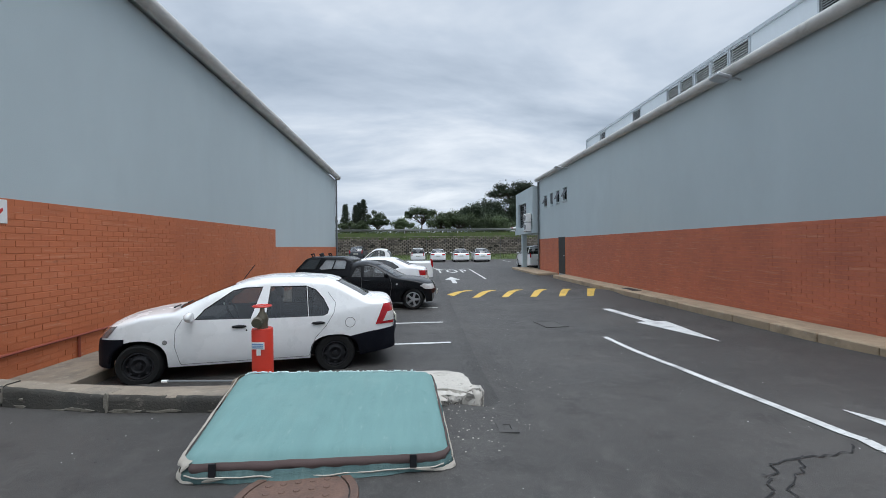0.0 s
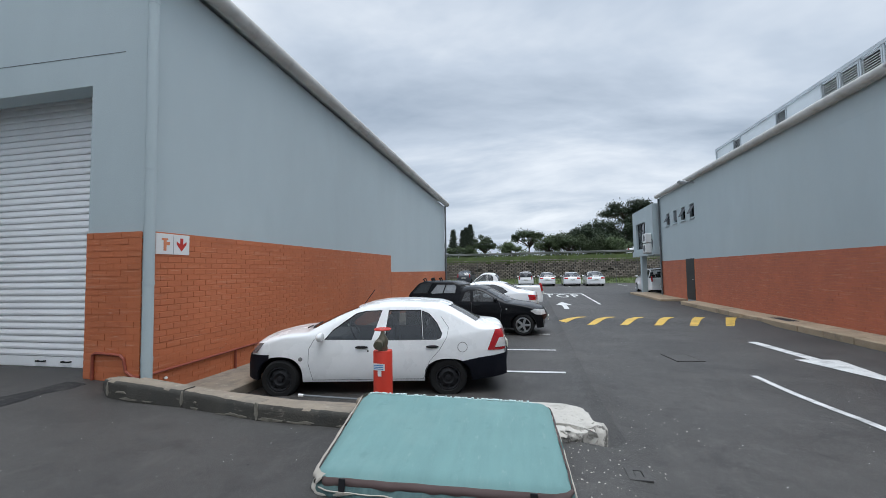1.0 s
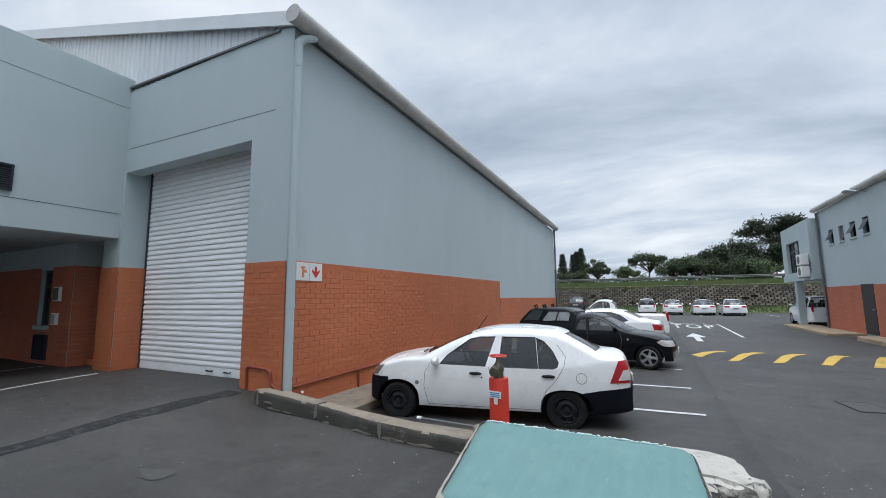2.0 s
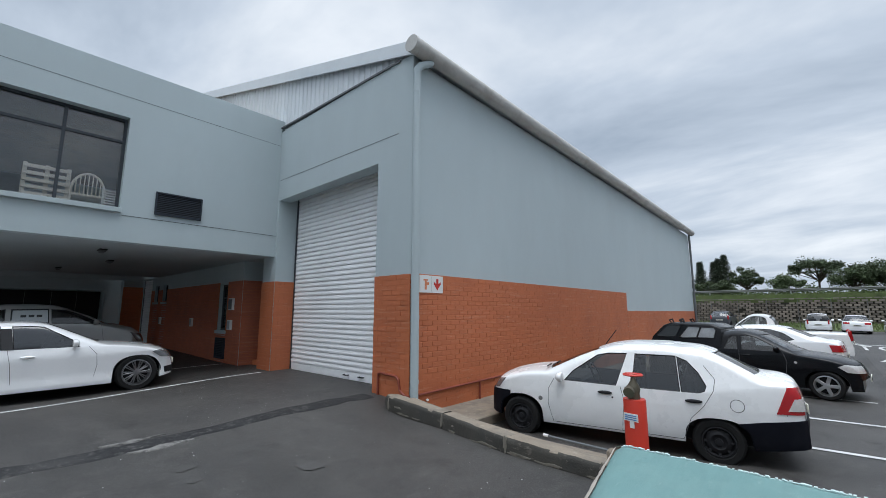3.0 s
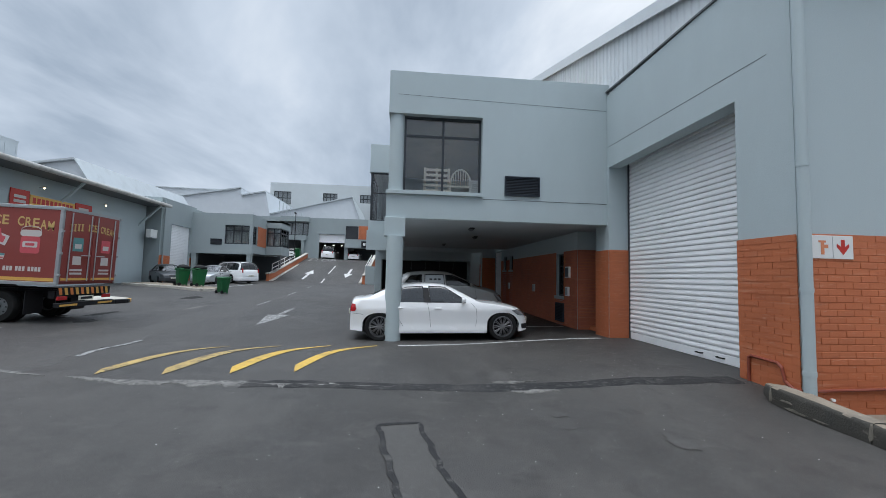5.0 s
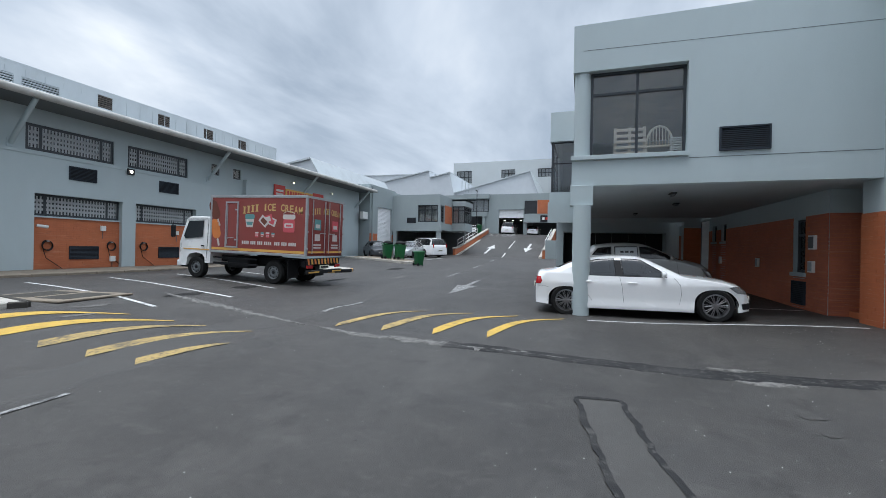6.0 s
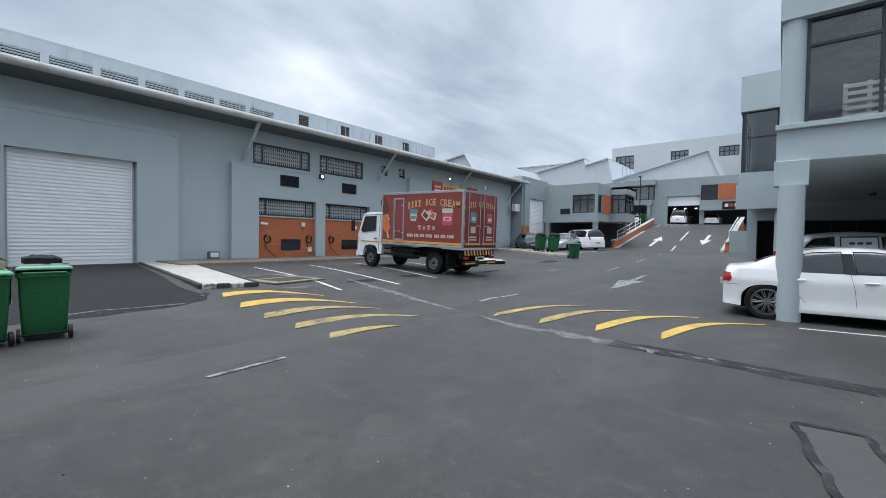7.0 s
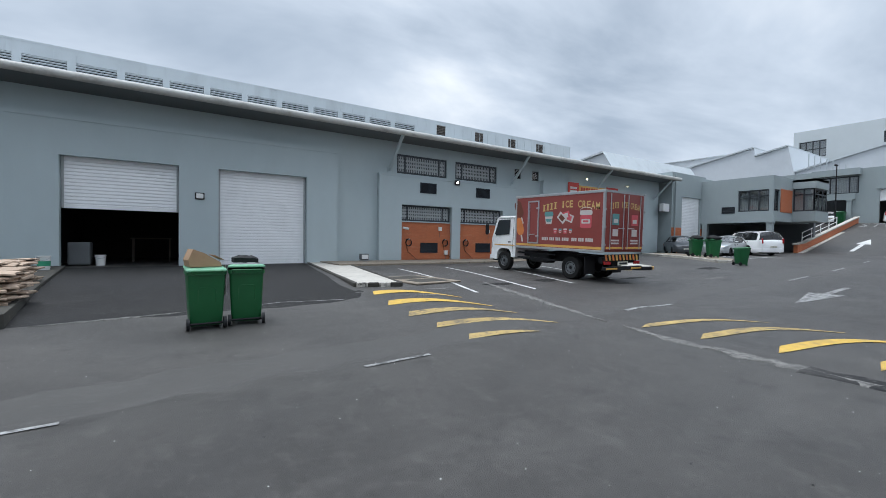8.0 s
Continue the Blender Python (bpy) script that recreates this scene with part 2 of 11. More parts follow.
marks(PATCH, ((1.5, 0.55, 0.70, 0.5, (0.05, 0.049, 0.048), (0.4, 1.5, 1)), (14.0, 0.55, 0.68, 0.45, (0.11, 0.108, 0.104), (1, 1, 1)), (260.0, 0.64, 0.72, 0.8, (0.24, 0.235, 0.225), (1, 1, 1))))
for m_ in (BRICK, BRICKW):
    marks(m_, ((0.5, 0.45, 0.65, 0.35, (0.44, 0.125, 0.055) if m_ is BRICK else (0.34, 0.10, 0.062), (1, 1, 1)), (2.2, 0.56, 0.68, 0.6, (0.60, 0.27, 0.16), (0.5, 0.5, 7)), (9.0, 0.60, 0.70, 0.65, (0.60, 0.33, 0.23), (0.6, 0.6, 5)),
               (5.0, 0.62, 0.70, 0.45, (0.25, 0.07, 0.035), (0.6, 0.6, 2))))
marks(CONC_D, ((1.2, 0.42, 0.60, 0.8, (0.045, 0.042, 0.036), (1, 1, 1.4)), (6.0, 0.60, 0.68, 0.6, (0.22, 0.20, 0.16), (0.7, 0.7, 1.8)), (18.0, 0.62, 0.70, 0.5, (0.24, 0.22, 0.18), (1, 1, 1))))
marks(CONC, ((2.5, 0.52, 0.66, 0.6, (0.12, 0.105, 0.085), (1, 1, 1)), (9.0, 0.58, 0.68, 0.5, (0.38, 0.34, 0.28), (1, 1, 1))))
marks(CONC_T, ((2.0, 0.54, 0.68, 0.5, (0.17, 0.135, 0.095), (1, 1, 1)), (9.0, 0.58, 0.68, 0.5, (0.42, 0.37, 0.30), (1, 1, 1))))
marks(CONC_L, ((3.0, 0.54, 0.66, 0.55, (0.22, 0.20, 0.17), (1, 1, 1)), (14.0, 0.60, 0.68, 0.6, (0.14, 0.13, 0.11), (1, 1, 1))))
KERB_W = mat("chipped_white_kerb_paint", (0.52, 0.49, 0.44), 0.85, 0.2, 3, 0.6, 60, stain=(0.07, 0.065, 0.055), amount=0.9, sscale=5)
marks(KERB_W, ((11.0, 0.50, 0.58, 0.85, (0.06, 0.055, 0.048), (1, 1, 0.8)),))


def glass(name, tint, rough=0.03, ior=1.52):
    m = bpy.data.materials.new(name)
    m.use_nodes = True
    n, l = m.node_tree.nodes, m.node_tree.links
    n.remove(n["Principled BSDF"])
    tr, gl, fr, mx = n.new("ShaderNodeBsdfTransparent"), n.new("ShaderNodeBsdfGlossy"), n.new("ShaderNodeFresnel"), n.new("ShaderNodeMixShader")
    tr.inputs["Color"].default_value = (*tint, 1)
    gl.inputs["Roughness"].default_value = rough
    fr.inputs["IOR"].default_value = ior
    l.new(fr.outputs[0], mx.inputs[0])
    l.new(tr.outputs[0], mx.inputs[1])
    l.new(gl.outputs[0], mx.inputs[2])
    l.new(mx.outputs[0], n["Material Output"].inputs[0])
    return m


GLASS = glass("window_glass", (0.94, 0.96, 0.97), ior=1.75)
CARGLASS = glass("car_glass", (0.50, 0.54, 0.56), ior=2.0)
TINTED = glass("tinted_car_glass", (0.20, 0.215, 0.24), ior=1.8)


# ---- mesh helpers ----
def setmat(ob, *mats):
    for m in mats:
        ob.data.materials.append(m)
    return ob


def mesh_of(bm, name, smooth=None):
    me = bpy.data.meshes.new(name)
    bmesh.ops.recalc_face_normals(bm, faces=bm.faces)
    bm.to_mesh(me)
    bm.free()
    if smooth:
        me.shade_smooth()
        me.set_sharp_from_angle(angle=radians(smooth))
    return me


def part(name, bm, material, parent=None, label="", smooth=None):
    """Links a bmesh as one mesh object under a thing or part."""
    ob = setmat(new(name, mesh_of(bm, name, smooth)), *(material if isinstance(material, (list, tuple)) else [material]))
    if parent:
        ob.parent = parent
    if label:
        ob["label"] = label
    return ob


def thing(name, m, label, category, group="", kind=""):
    ob = new(name)
    ob.empty_display_size = 0.2
    ob.matrix_world = m
    return tagged(ob, label, category, group, kind)


def struct(name, bm, material, label="", category="", smooth=None):
    return tagged(part(name, bm, material, None, smooth=smooth), label, category, "", "structure")


def box(bm, x0, x1, y0, y1, z0, z1, bev=0.0, mi=0):
    r = bmesh.ops.create_cube(bm, size=1.0, matrix=Matrix.LocRotScale(((x0 + x1) / 2, (y0 + y1) / 2, (z0 + z1) / 2), None,
                                                                     (abs(x1 - x0), abs(y1 - y0), abs(z1 - z0))))
    vs = r["verts"]
    if bev:
        es = list({ed for v in vs for ed in v.link_edges})
        bmesh.ops.bevel(bm, geom=es, offset=bev, segments=1, affect="EDGES", profile=0.5)
    elif mi:
        for f in {f for v in vs for f in v.link_faces}:
            f.material_index = mi
    return bm


def cyl(bm, p, q, r, r2=None, seg=12, cap=True):
    p, q = Vector(p), Vector(q)
    d = q - p
    m = Matrix.Translation((p + q) / 2) @ d.to_track_quat("Z", "Y").to_matrix().to_4x4()
    bmesh.ops.create_cone(bm, cap_ends=cap, segments=seg, radius1=r, radius2=r if r2 is None else r2, depth=d.length, matrix=m)
    return bm


def pipe(bm, pts, r, seg=8):
    for a, b in zip(pts, pts[1:]):
        cyl(bm, a, b, r, seg=seg)
    for a in pts[1:-1]:
        bmesh.ops.create_uvsphere(bm, u_segments=seg, v_segments=6, radius=r * 1.02, matrix=Matrix.Translation(a))
    return bm


def extrude_poly(bm, pts, axis, a, b, mi=0):
    """A prism over the outline pts, along axis from a to b. pts are in the other two axes, in their order."""
    def at(p, v):
        return {"x": (v, p[0], p[1]), "y": (p[0], v, p[1]), "z": (p[0], p[1], v)}[axis]
    lo, hi = [bm.verts.new(at(p, a)) for p in pts], [bm.verts.new(at(p, b)) for p in pts]
    fs = [bm.faces.new(lo), bm.faces.new(hi[::-1])]
    for i in range(len(pts)):
        j = (i + 1) % len(pts)
        fs.append(bm.faces.new((lo[i], lo[j], hi[j], hi[i])))
    for f in fs:
        f.material_index = mi
    return bm


def B():
    return bmesh.new()


# ---- ground ----
def ss(a, b, v):
    u = min(1.0, max(0.0, (v - a) / (b - a)))
    return u * u * (3 - 2 * u)


def lin(a, b, v):
    return min(1.0, max(0.0, (v - a) / (b - a)))


KERB_A, KERB_B = (-4.1, 5.25), (1.3, 4.95)       # the low kerb wall between the yard and the first bay
ALLEY_Z, RAMP0, RAMP1, TOP_Z = -0.27, -44.0, -60.0, 3.55
BANK_Y, BANK_Z = 57.0, 3.2


def hump(u, w):
    return 0.5 + 0.5 * math.cos(math.pi * max(-1, min(1, u / w)))


def ground_z(x, y):
    if x < 1.6:
        ky = KERB_A[1] + (KERB_B[1] - KERB_A[1]) * (x - KERB_A[0]) / (KERB_B[0] - KERB_A[0])
        side = ss(ky, ky + 0.2, y) if x > -4.35 else 0.0
    else:
        side = 0.0
    open_side = ss(2.5, 8.0, y)
    blend = ss(0.9, 2.0, x)
    drop = (1 - blend) * side + blend * open_side
    z = ALLEY_Z * drop
    z += 0.10 * ss(1.5, 5.2, y) * (1 - ss(-5.2, -3.6, x)) * (1 - drop)
    z += 0.16 * ss(5, 13, -y)
    if y < 40:
        z += 0.5 * lin(12, 44, -x)
    if x < RAMP0 and -40 < y < 30:
        z += (TOP_Z - 0.5) * (lin(-RAMP0, -RAMP1, -x) if -12.9 < y < -3.3 else (1.0 if x < RAMP1 else 0.0))
    if y > BANK_Y:
        z = BANK_Z
    if -8.6 < x < -5.7 and -4.6 < y < 0.6:
        z += 0.06 * hump(x + 7.1, 1.3)
    if -5.6 < x < -2.6 and -9.0 < y < -3.4:
        z += 0.06 * hump(x + 4.1, 1.3)
    if 1.2 < x < 7.9 and 14.4 < y < 17.6:
        z += 0.06 * hump(y - 15.9, 1.2)
    return z


def axis_steps(spans):
    out = []
    for a, b, step in spans:
        v = a
        while v < b - 1e-6:
            out.append(round(v, 3))
            v += step
    return out + [spans[-1][1]]


gx = axis_steps([(-3000, -400, 400), (-400, -70, 30), (-70, -12, 1.0), (-12, 9, 0.15), (9, 30, 3), (30, 300, 45), (300, 3000, 450)])
gy = axis_steps([(-3000, -300, 450), (-300, -30, 30), (-30, -20, 2), (-20, -10, 0.4), (-10, 4, 0.2), (4, 6, 0.1), (6, 20, 0.4), (20, 56.9, 1.5), (56.9, 57.1, 0.1),
                 (57.1, 130, 12), (130, 3000, 410)])
gm = B()
grid = [[gm.verts.new((x, y, ground_z(x, y))) for x in gx] for y in gy]
for j in range(len(gy) - 1):
    for i in range(len(gx) - 1):
        f = gm.faces.new((grid[j][i], grid[j][i + 1], grid[j + 1][i + 1], grid[j + 1][i]))
        f.material_index = 1 if gy[j] > 56.8 else 0
struct("ground", gm, [ASPHALT, GRASS], "dark worn asphalt yard with stains and grassy bank beyond", "ground", smooth=30)


def gz(x, y, d=0.006):
    return ground_z(x, y) + d


def on_ground(bm, pts, d=0.008, step=0.35):
    """A painted quad between four corners (in order round), laid on the ground."""
    a, b, c, e = [Vector(p) for p in pts]
    n = max(1, int(max((b - a).length, (c - e).length) / step))
    k = max(1, int(max((e - a).length, (c - b).length) / step))
    rows = []
    for j in range(k + 1):
        row = []
        for i in range(n + 1):
            p = a.lerp(b, i / n).lerp(e.lerp(c, i / n), j / k)
            row.append(bm.verts.new((p.x, p.y, gz(p.x, p.y, d))))
        rows.append(row)
    for j in range(k):
        for i in range(n):
            bm.faces.new((rows[j][i], rows[j][i + 1], rows[j + 1][i + 1], rows[j + 1][i]))
    return bm


def stripe(a, b, width, d=0.008, bm=None):
    a, b = Vector(a), Vector(b)
    s = (b - a).normalized()
    s = Vector((-s.y, s.x)) * width / 2
    return on_ground(bm or B(), (a - s, b - s, b + s, a + s), d)


def marking(name, bm, material, label):
    return struct(name, bm, material, label, "road marking")


# ---- brickwork: real bricks with recessed joints ----
COURSE, BRICK_L, JOINT_W = 0.0855, 0.222, 0.011


def brick_mesh(l, h, d, name):
    bm = B()
    box(bm, -l / 2, l / 2, -d, 0, -h / 2, h / 2, bev=0.004)
    return mesh_of(bm, name)


BRICK_MESH = {}


def brick_piece(l, material):
    key = (round(l, 3), material.name)
    if key not in BRICK_MESH:
        me = brick_mesh(l, COURSE - JOINT_W, 0.014, "brick")
        me.materials.append(material)
        BRICK_MESH[key] = me
    return BRICK_MESH[key]


def brickwork(parent, origin, along, length, height, material, singles=None, holes=(), seed=1):
    """Courses of bricks on a wall. origin: lower left corner; along: unit vector; the bricks face to the right of along.
    singles: a stretch (u0, u1, v0, v1) whose bricks are parts of their own. holes: (u0, u1, v0, v1) left free."""
    o, a = Vector(origin), Vector(along).normalized()
    nrm = Vector((a.y, -a.x, 0))
    rest = B()
    rnd = random.Random(seed)
    rot = Matrix((( a.x, -nrm.x, 0), (a.y, -nrm.y, 0), (0, 0, 1))).to_4x4()
    rows = int(height / COURSE + 0.3)
    back = B()
    cuts = sorted({0.0, length, *[h for q in holes for h in q[:2]]})
    for p, q in zip(cuts, cuts[1:]):
        if not any(h[0] < (p + q) / 2 < h[1] for h in holes):
            vs = [back.verts.new(o + a * u + nrm * 0.0160 + Vector((0, 0, z))) for u, z in ((p, 0), (q, 0), (q, rows * COURSE), (p, rows * COURSE))]
            back.faces.new(vs)
    part("mortar", back, JOINT, parent)
    pitch = BRICK_L + JOINT_W
    gap = 0.0045
    count = 0
    for r in range(rows):
        v = (r + 0.5) * COURSE
        u = -pitch / 2 if r % 2 else 0.0
        while u < length - 0.02:
            u0, u1 = max(0, u + gap / 2), min(length, u + pitch - gap / 2)
            u += pitch
            if u1 - u0 < 0.03:
                continue
            if any(u1 > h[0] and u0 < h[1] and v > h[2] and v < h[3] for h in holes):
                continue
            c = o + a * ((u0 + u1) / 2) + Vector((0, 0, v)) + nrm * (0.009 + rnd.uniform(-0.0025, 0.0025))
            tilt = rnd.uniform(-0.006, 0.006)
            m = Matrix.Translation(c) @ rot @ Matrix.Rotation(tilt, 4, "Y")
            if singles and singles[0] < u0 and u1 < singles[1] and singles[2] < v < singles[3] and count < 290:
                ob = new("brick", brick_piece(u1 - u0, material))
                ob.parent = parent
                ob.matrix_world = m
                count += 1
            else:
                l, h = (u1 - u0) / 2, (COURSE - JOINT_W) / 2
                vs = [rest.verts.new(m @ Vector(q)) for q in ((-l, -0.012, -h), (l, -0.012, -h), (l, -0.012, h), (-l, -0.012, h),
                                                              (-l, 0.003, -h), (l, 0.003, -h), (l, 0.003, h), (-l, 0.003, h))]
                for q in ((0, 1, 2, 3), (0, 4, 5, 1), (1, 5, 6, 2), (2, 6, 7, 3), (3, 7, 4, 0)):
                    rest.faces.new([vs[i] for i in q])
    if len(rest.verts):
        me = bpy.data.meshes.new("bricks")
        rest.to_mesh(me)
        rest.free()
        ob = setmat(new("bricks", me), material)
        ob.parent = parent
        tagged(ob, "", "", "", "stuff")
    return rows * COURSE


def slats(bm, x0, x1, z0, z1, pitch=0.10, axis="x", at=0.0, depth=0.03, face=-1, curl=0.75):
    """A roller curtain of curved slats between z0 and z1, as one profile drawn along axis."""
    n = max(2, int(round((z1 - z0) / pitch)))
    prof = []
    for i in range(n):
        z = z0 + (z1 - z0) * i / n
        h = (z1 - z0) / n
        prof += [(at - face * 0.004, z), (at - face * 0.004, z + 0.09 * h), (at + face * depth * 0.85, z + 0.11 * h), (at + face * depth, z + 0.4 * h), (at + face * depth * curl, z + 0.97 * h)]
    prof.append((at - face * 0.004, z1))
    pts = [((x0, p[0], p[1]), (x1, p[0], p[1])) if axis == "x" else ((p[0], x0, p[1]), (p[0], x1, p[1])) for p in prof]
    prev = None
    for a, b in pts:
        cur = (bm.verts.new(a), bm.verts.new(b))
        if prev:
            bm.faces.new((prev[0], prev[1], cur[1], cur[0]))
        prev = cur
    return bm


def roller_door(x0, x1, z0, z1, y, label, face=-1, handles=True):
    """A roller shutter in a wall along x, facing face * y."""
    d = thing("roller_door", pose((x0 + x1) / 2, y, z0), label, "roller door")
    cx, w = (x0 + x1) / 2, (x1 - x0) / 2
    part("curtain", slats(B(), -w, w, 0.16, z1 - z0, 0.105 if face < 0 else 0.13, depth=0.03, face=face, curl=0.50 if face < 0 else 0.65), ROLLER, d)
    part("bottom_rail", box(B(), -w, w, -0.02, 0.03, 0.0, 0.158, 0.008), ROLLER, d)
    for s in (-1, 1):
        part("guide", box(B(), s * w - 0.035, s * w + 0.035, -0.04, 0.05, 0, z1 - z0, 0.004), FRAME if face < 0 else SCREEN_P, d)
        if handles:
            part("handle", pipe(B(), [(s * 0.25 + w * 0.25, face * 0.02, 0.09), (s * 0.25 + w * 0.25, face * 0.06, 0.09), (s * 0.25 + 0.14 + w * 0.25, face * 0.06, 0.09),
                                      (s * 0.25 + 0.14 + w * 0.25, face * 0.02, 0.09)], 0.012, 6), BLACK_P, d)
    return d


def window(name, m, w, h, cols, label, transom=0.0, screen=False, glassm=None, frame=0.05, inner=True, depth=0.06, blind=False):
    """A framed window facing local -y; its lower left corner is at the pose m."""
    win = thing(name, m, label, "window", kind="structure")
    bm = B()
    box(bm, 0, w, 0, depth, 0, frame), box(bm, 0, w, 0, depth, h - frame, h)
    box(bm, 0, frame, 0, depth, frame, h - frame), box(bm, w - frame, w, 0, depth, frame, h - frame)
    for c in cols:
        box(bm, c - frame / 2, c + frame / 2, 0.004, depth - 0.004, frame, h - frame)
    if transom:
        box(bm, frame, w - frame, 0.002, depth - 0.002, transom - frame / 2, transom + frame / 2)
    part("window_frame", bm, FRAME, win)
    edges = [frame] + sorted(cols) + [w - frame]
    for a, b in zip(edges, edges[1:]):
        for z0, z1 in ([(frame, transom), (transom, h - frame)] if transom else [(frame, h - frame)]):
            p = part("pane", box(B(), a, b, depth * 0.5, depth * 0.5 + 0.006, z0, z1), glassm or GLASS, win)
            p.visible_shadow = False
    if blind:
        bl = B()
        n_ = max(3, int(w / 0.13))
        for i in range(n_):
            box(bl, w * (i + 0.06) / n_, w * (i + 0.94) / n_, depth + 0.08 + 0.015 * (i % 2), depth + 0.085 + 0.015 * (i % 2), frame, h - frame)
        part("blind", bl, BLIND, win, "pale vertical blind")
    if screen:
        part("security_screen", screen_mesh(w, h, frame, 0.008), SCREEN_P, win, "grey cast security screen")
    return win


def screen_mesh(w, h, inset, y):
    bm = B()
    n = max(2, int(w / 0.12))
    for i in range(n + 1):
        x = inset + (w - 2 * inset) * i / n
        box(bm, x - 0.028, x + 0.028, y, y + 0.012, inset, h - inset)
        if i < n:
            xm = x + (w - 2 * inset) / n / 2
            for zz in (0.3, 0.5, 0.7):
                cyl(bm, (xm, y, h * zz), (xm, y + 0.015, h * zz), 0.048, seg=8)
    box(bm, inset, w - inset, y, y + 0.015, h * 0.32, h * 0.36), box(bm, inset, w - inset, y, y + 0.015, h * 0.64, h * 0.68)
    return bm


def louvre(m, w, h, label, n=9, material=None):
    v = thing("wall_vent", m, label, "vent")
    material = material or VENT
    bm = B()
    for a in ((0, w, 0, 0.03), (0, w, h - 0.03, h)):
        box(bm, a[0], a[1], -0.042, 0.01, a[2], a[3])
    for a in ((0, 0.03), (w - 0.03, w)):
        box(bm, a[0], a[1], -0.042, 0.01, 0.03, h - 0.03)
    part("frame", bm, material, v)
    part("backing", box(B(), 0.03, w - 0.03, -0.010, 0.0, 0.03, h - 0.03), DARK, v)
    for i in range(n):
        z = 0.03 + (h - 0.06) * (i + 0.5) / n
        s = part("slat", box(B(), 0.03, w - 0.03, -0.014, 0.014, -0.003, 0.003), material, v)
        s.matrix_local = pose(0, -0.024, z, 50)
    return v


def gutter_line(name, prof_r, a, b, label):
    bm = B()
    cyl(bm, a, b, prof_r, seg=14)
    d = (Vector(b) - Vector(a))
    n = int(d.length / 2.4)
    for i in range(n + 1):
        p = Vector(a) + d * (i / max(1, n))
        cyl(bm, p - d.normalized() * 0.03, p + d.normalized() * 0.03, prof_r * 1.04, seg=14)
    return struct(name, bm, GUTTER, label, "gutter", smooth=40)


# ---- buildings ----
def wall(name, axis, u0, u1, z0, z1, a, b, openings=(), material=None, label="", category="wall", bm=None):
    """An upright wall along axis ('x' or 'y') from u0 to u1, between a and b across, with openings (u0, u1, z0, z1) that go through."""
    own = bm is None
    bm = bm or B()
    cuts = sorted({u0, u1, *[v for o in openings for v in o[:2] if u0 < v < u1]})
    for p, q in zip(cuts, cuts[1:]):
        spans, z = [], z0
        for o in sorted((o for o in openings if o[0] < (p + q) / 2 < o[1]), key=lambda o: o[2]):
            if o[2] > z:
                spans.append((z, o[2]))
            z = max(z, o[3])
        if z < z1:
            spans.append((z, z1))
        for s, t in spans:
            if axis == "x":
                box(bm, p, q, a, b, s, t)
            else:
                box(bm, a, b, p, q, s, t)
    return struct(name, bm, material or WALL, label, category) if own else bm


# the near warehouse: side wall along the alley, front wall with the roller door
LX, DY, LEND, EAVE = -4.21, 5.66, 25.2, 5.86
EAVE_FALL = 0.0265


def fall(ob):
    """Lets an eave sink gently towards the far end."""
    for v in ob.data.vertices:
        v.co.z -= EAVE_FALL * max(0.0, v.co.y - DY)
    return ob


struct("wall_warehouse_side_top", extrude_poly(B(), [(DY + 0.3, 5.2), (LEND, 5.2), (LEND, EAVE - EAVE_FALL * (LEND - DY)), (DY + 0.3, EAVE)], "x", LX - 0.3, LX), WALL, "grey painted top of the side wall", "wall")
wl_e = wall("wall_warehouse_side", "y", DY + 0.3, LEND, -0.4, 5.2, LX - 0.3, LX, label="smooth grey painted warehouse side wall over painted brick")
brickwork(wl_e, (LX, DY + 0.02, ALLEY_Z - 0.04), (0, 1, 0), 15.55 - DY - 0.02, 2.06 + 0.31, BRICK, singles=(0.0, 4.2, 0.75, 2.4), seed=2)
brickwork(wl_e, (LX, 15.57, ALLEY_Z - 0.04), (0, 1, 0), LEND - 15.57, 1.52 + 0.31, BRICK, seed=3)
DOOR = (-8.97, -5.13, 0.08, 4.17)
wl_s = wall("wall_warehouse_front", "x", -9.62, LX, -0.1, 5.98, DY, DY + 0.3, [DOOR], label="grey painted front wall with a tall roller door opening")
brickwork(wl_s, (-5.13, DY, 0.02), (1, 0, 0), 0.92, 2.10, BRICK, seed=4)
brickwork(wl_s, (-9.62, DY, 0.04), (1, 0, 0), 0.65, 2.14, BRICK, seed=5)
brickwork(wl_s, (-8.97, DY, 0.04), (0, 1, 0), 0.62, 2.14, BRICK, seed=6)
# deep reveals of the door opening
bm = B()
box(bm, DOOR[1], DOOR[1] + 0.25, DY + 0.3, DY + 0.62, 0, 4.4)
box(bm, DOOR[0] - 0.25, DOOR[0], DY + 0.3, DY + 0.62, 0, 4.4)
box(bm, DOOR[0] - 0.25, DOOR[1] + 0.25, DY + 0.3, DY + 0.62, 4.4, 4.7)
struct("door_reveal", bm, WALL, "grey painted deep door reveal", "wall")
roller_door(DOOR[0] + 0.02, DOOR[1] + 0.2, 0.10, 4.42, DY + 0.52, "tall white closed roller shutter door with two handles")
# thin score lines in the plaster
bm = B()
extrude_poly(bm, [(-8.97, 4.675), (-8.97, 4.685), (LX - 0.36, 4.597), (LX - 0.36, 4.587)], "y", DY - 0.003, DY + 0.01)
struct("plaster_groove", bm, GREY_D, "thin dark groove in the grey plaster", "trim")
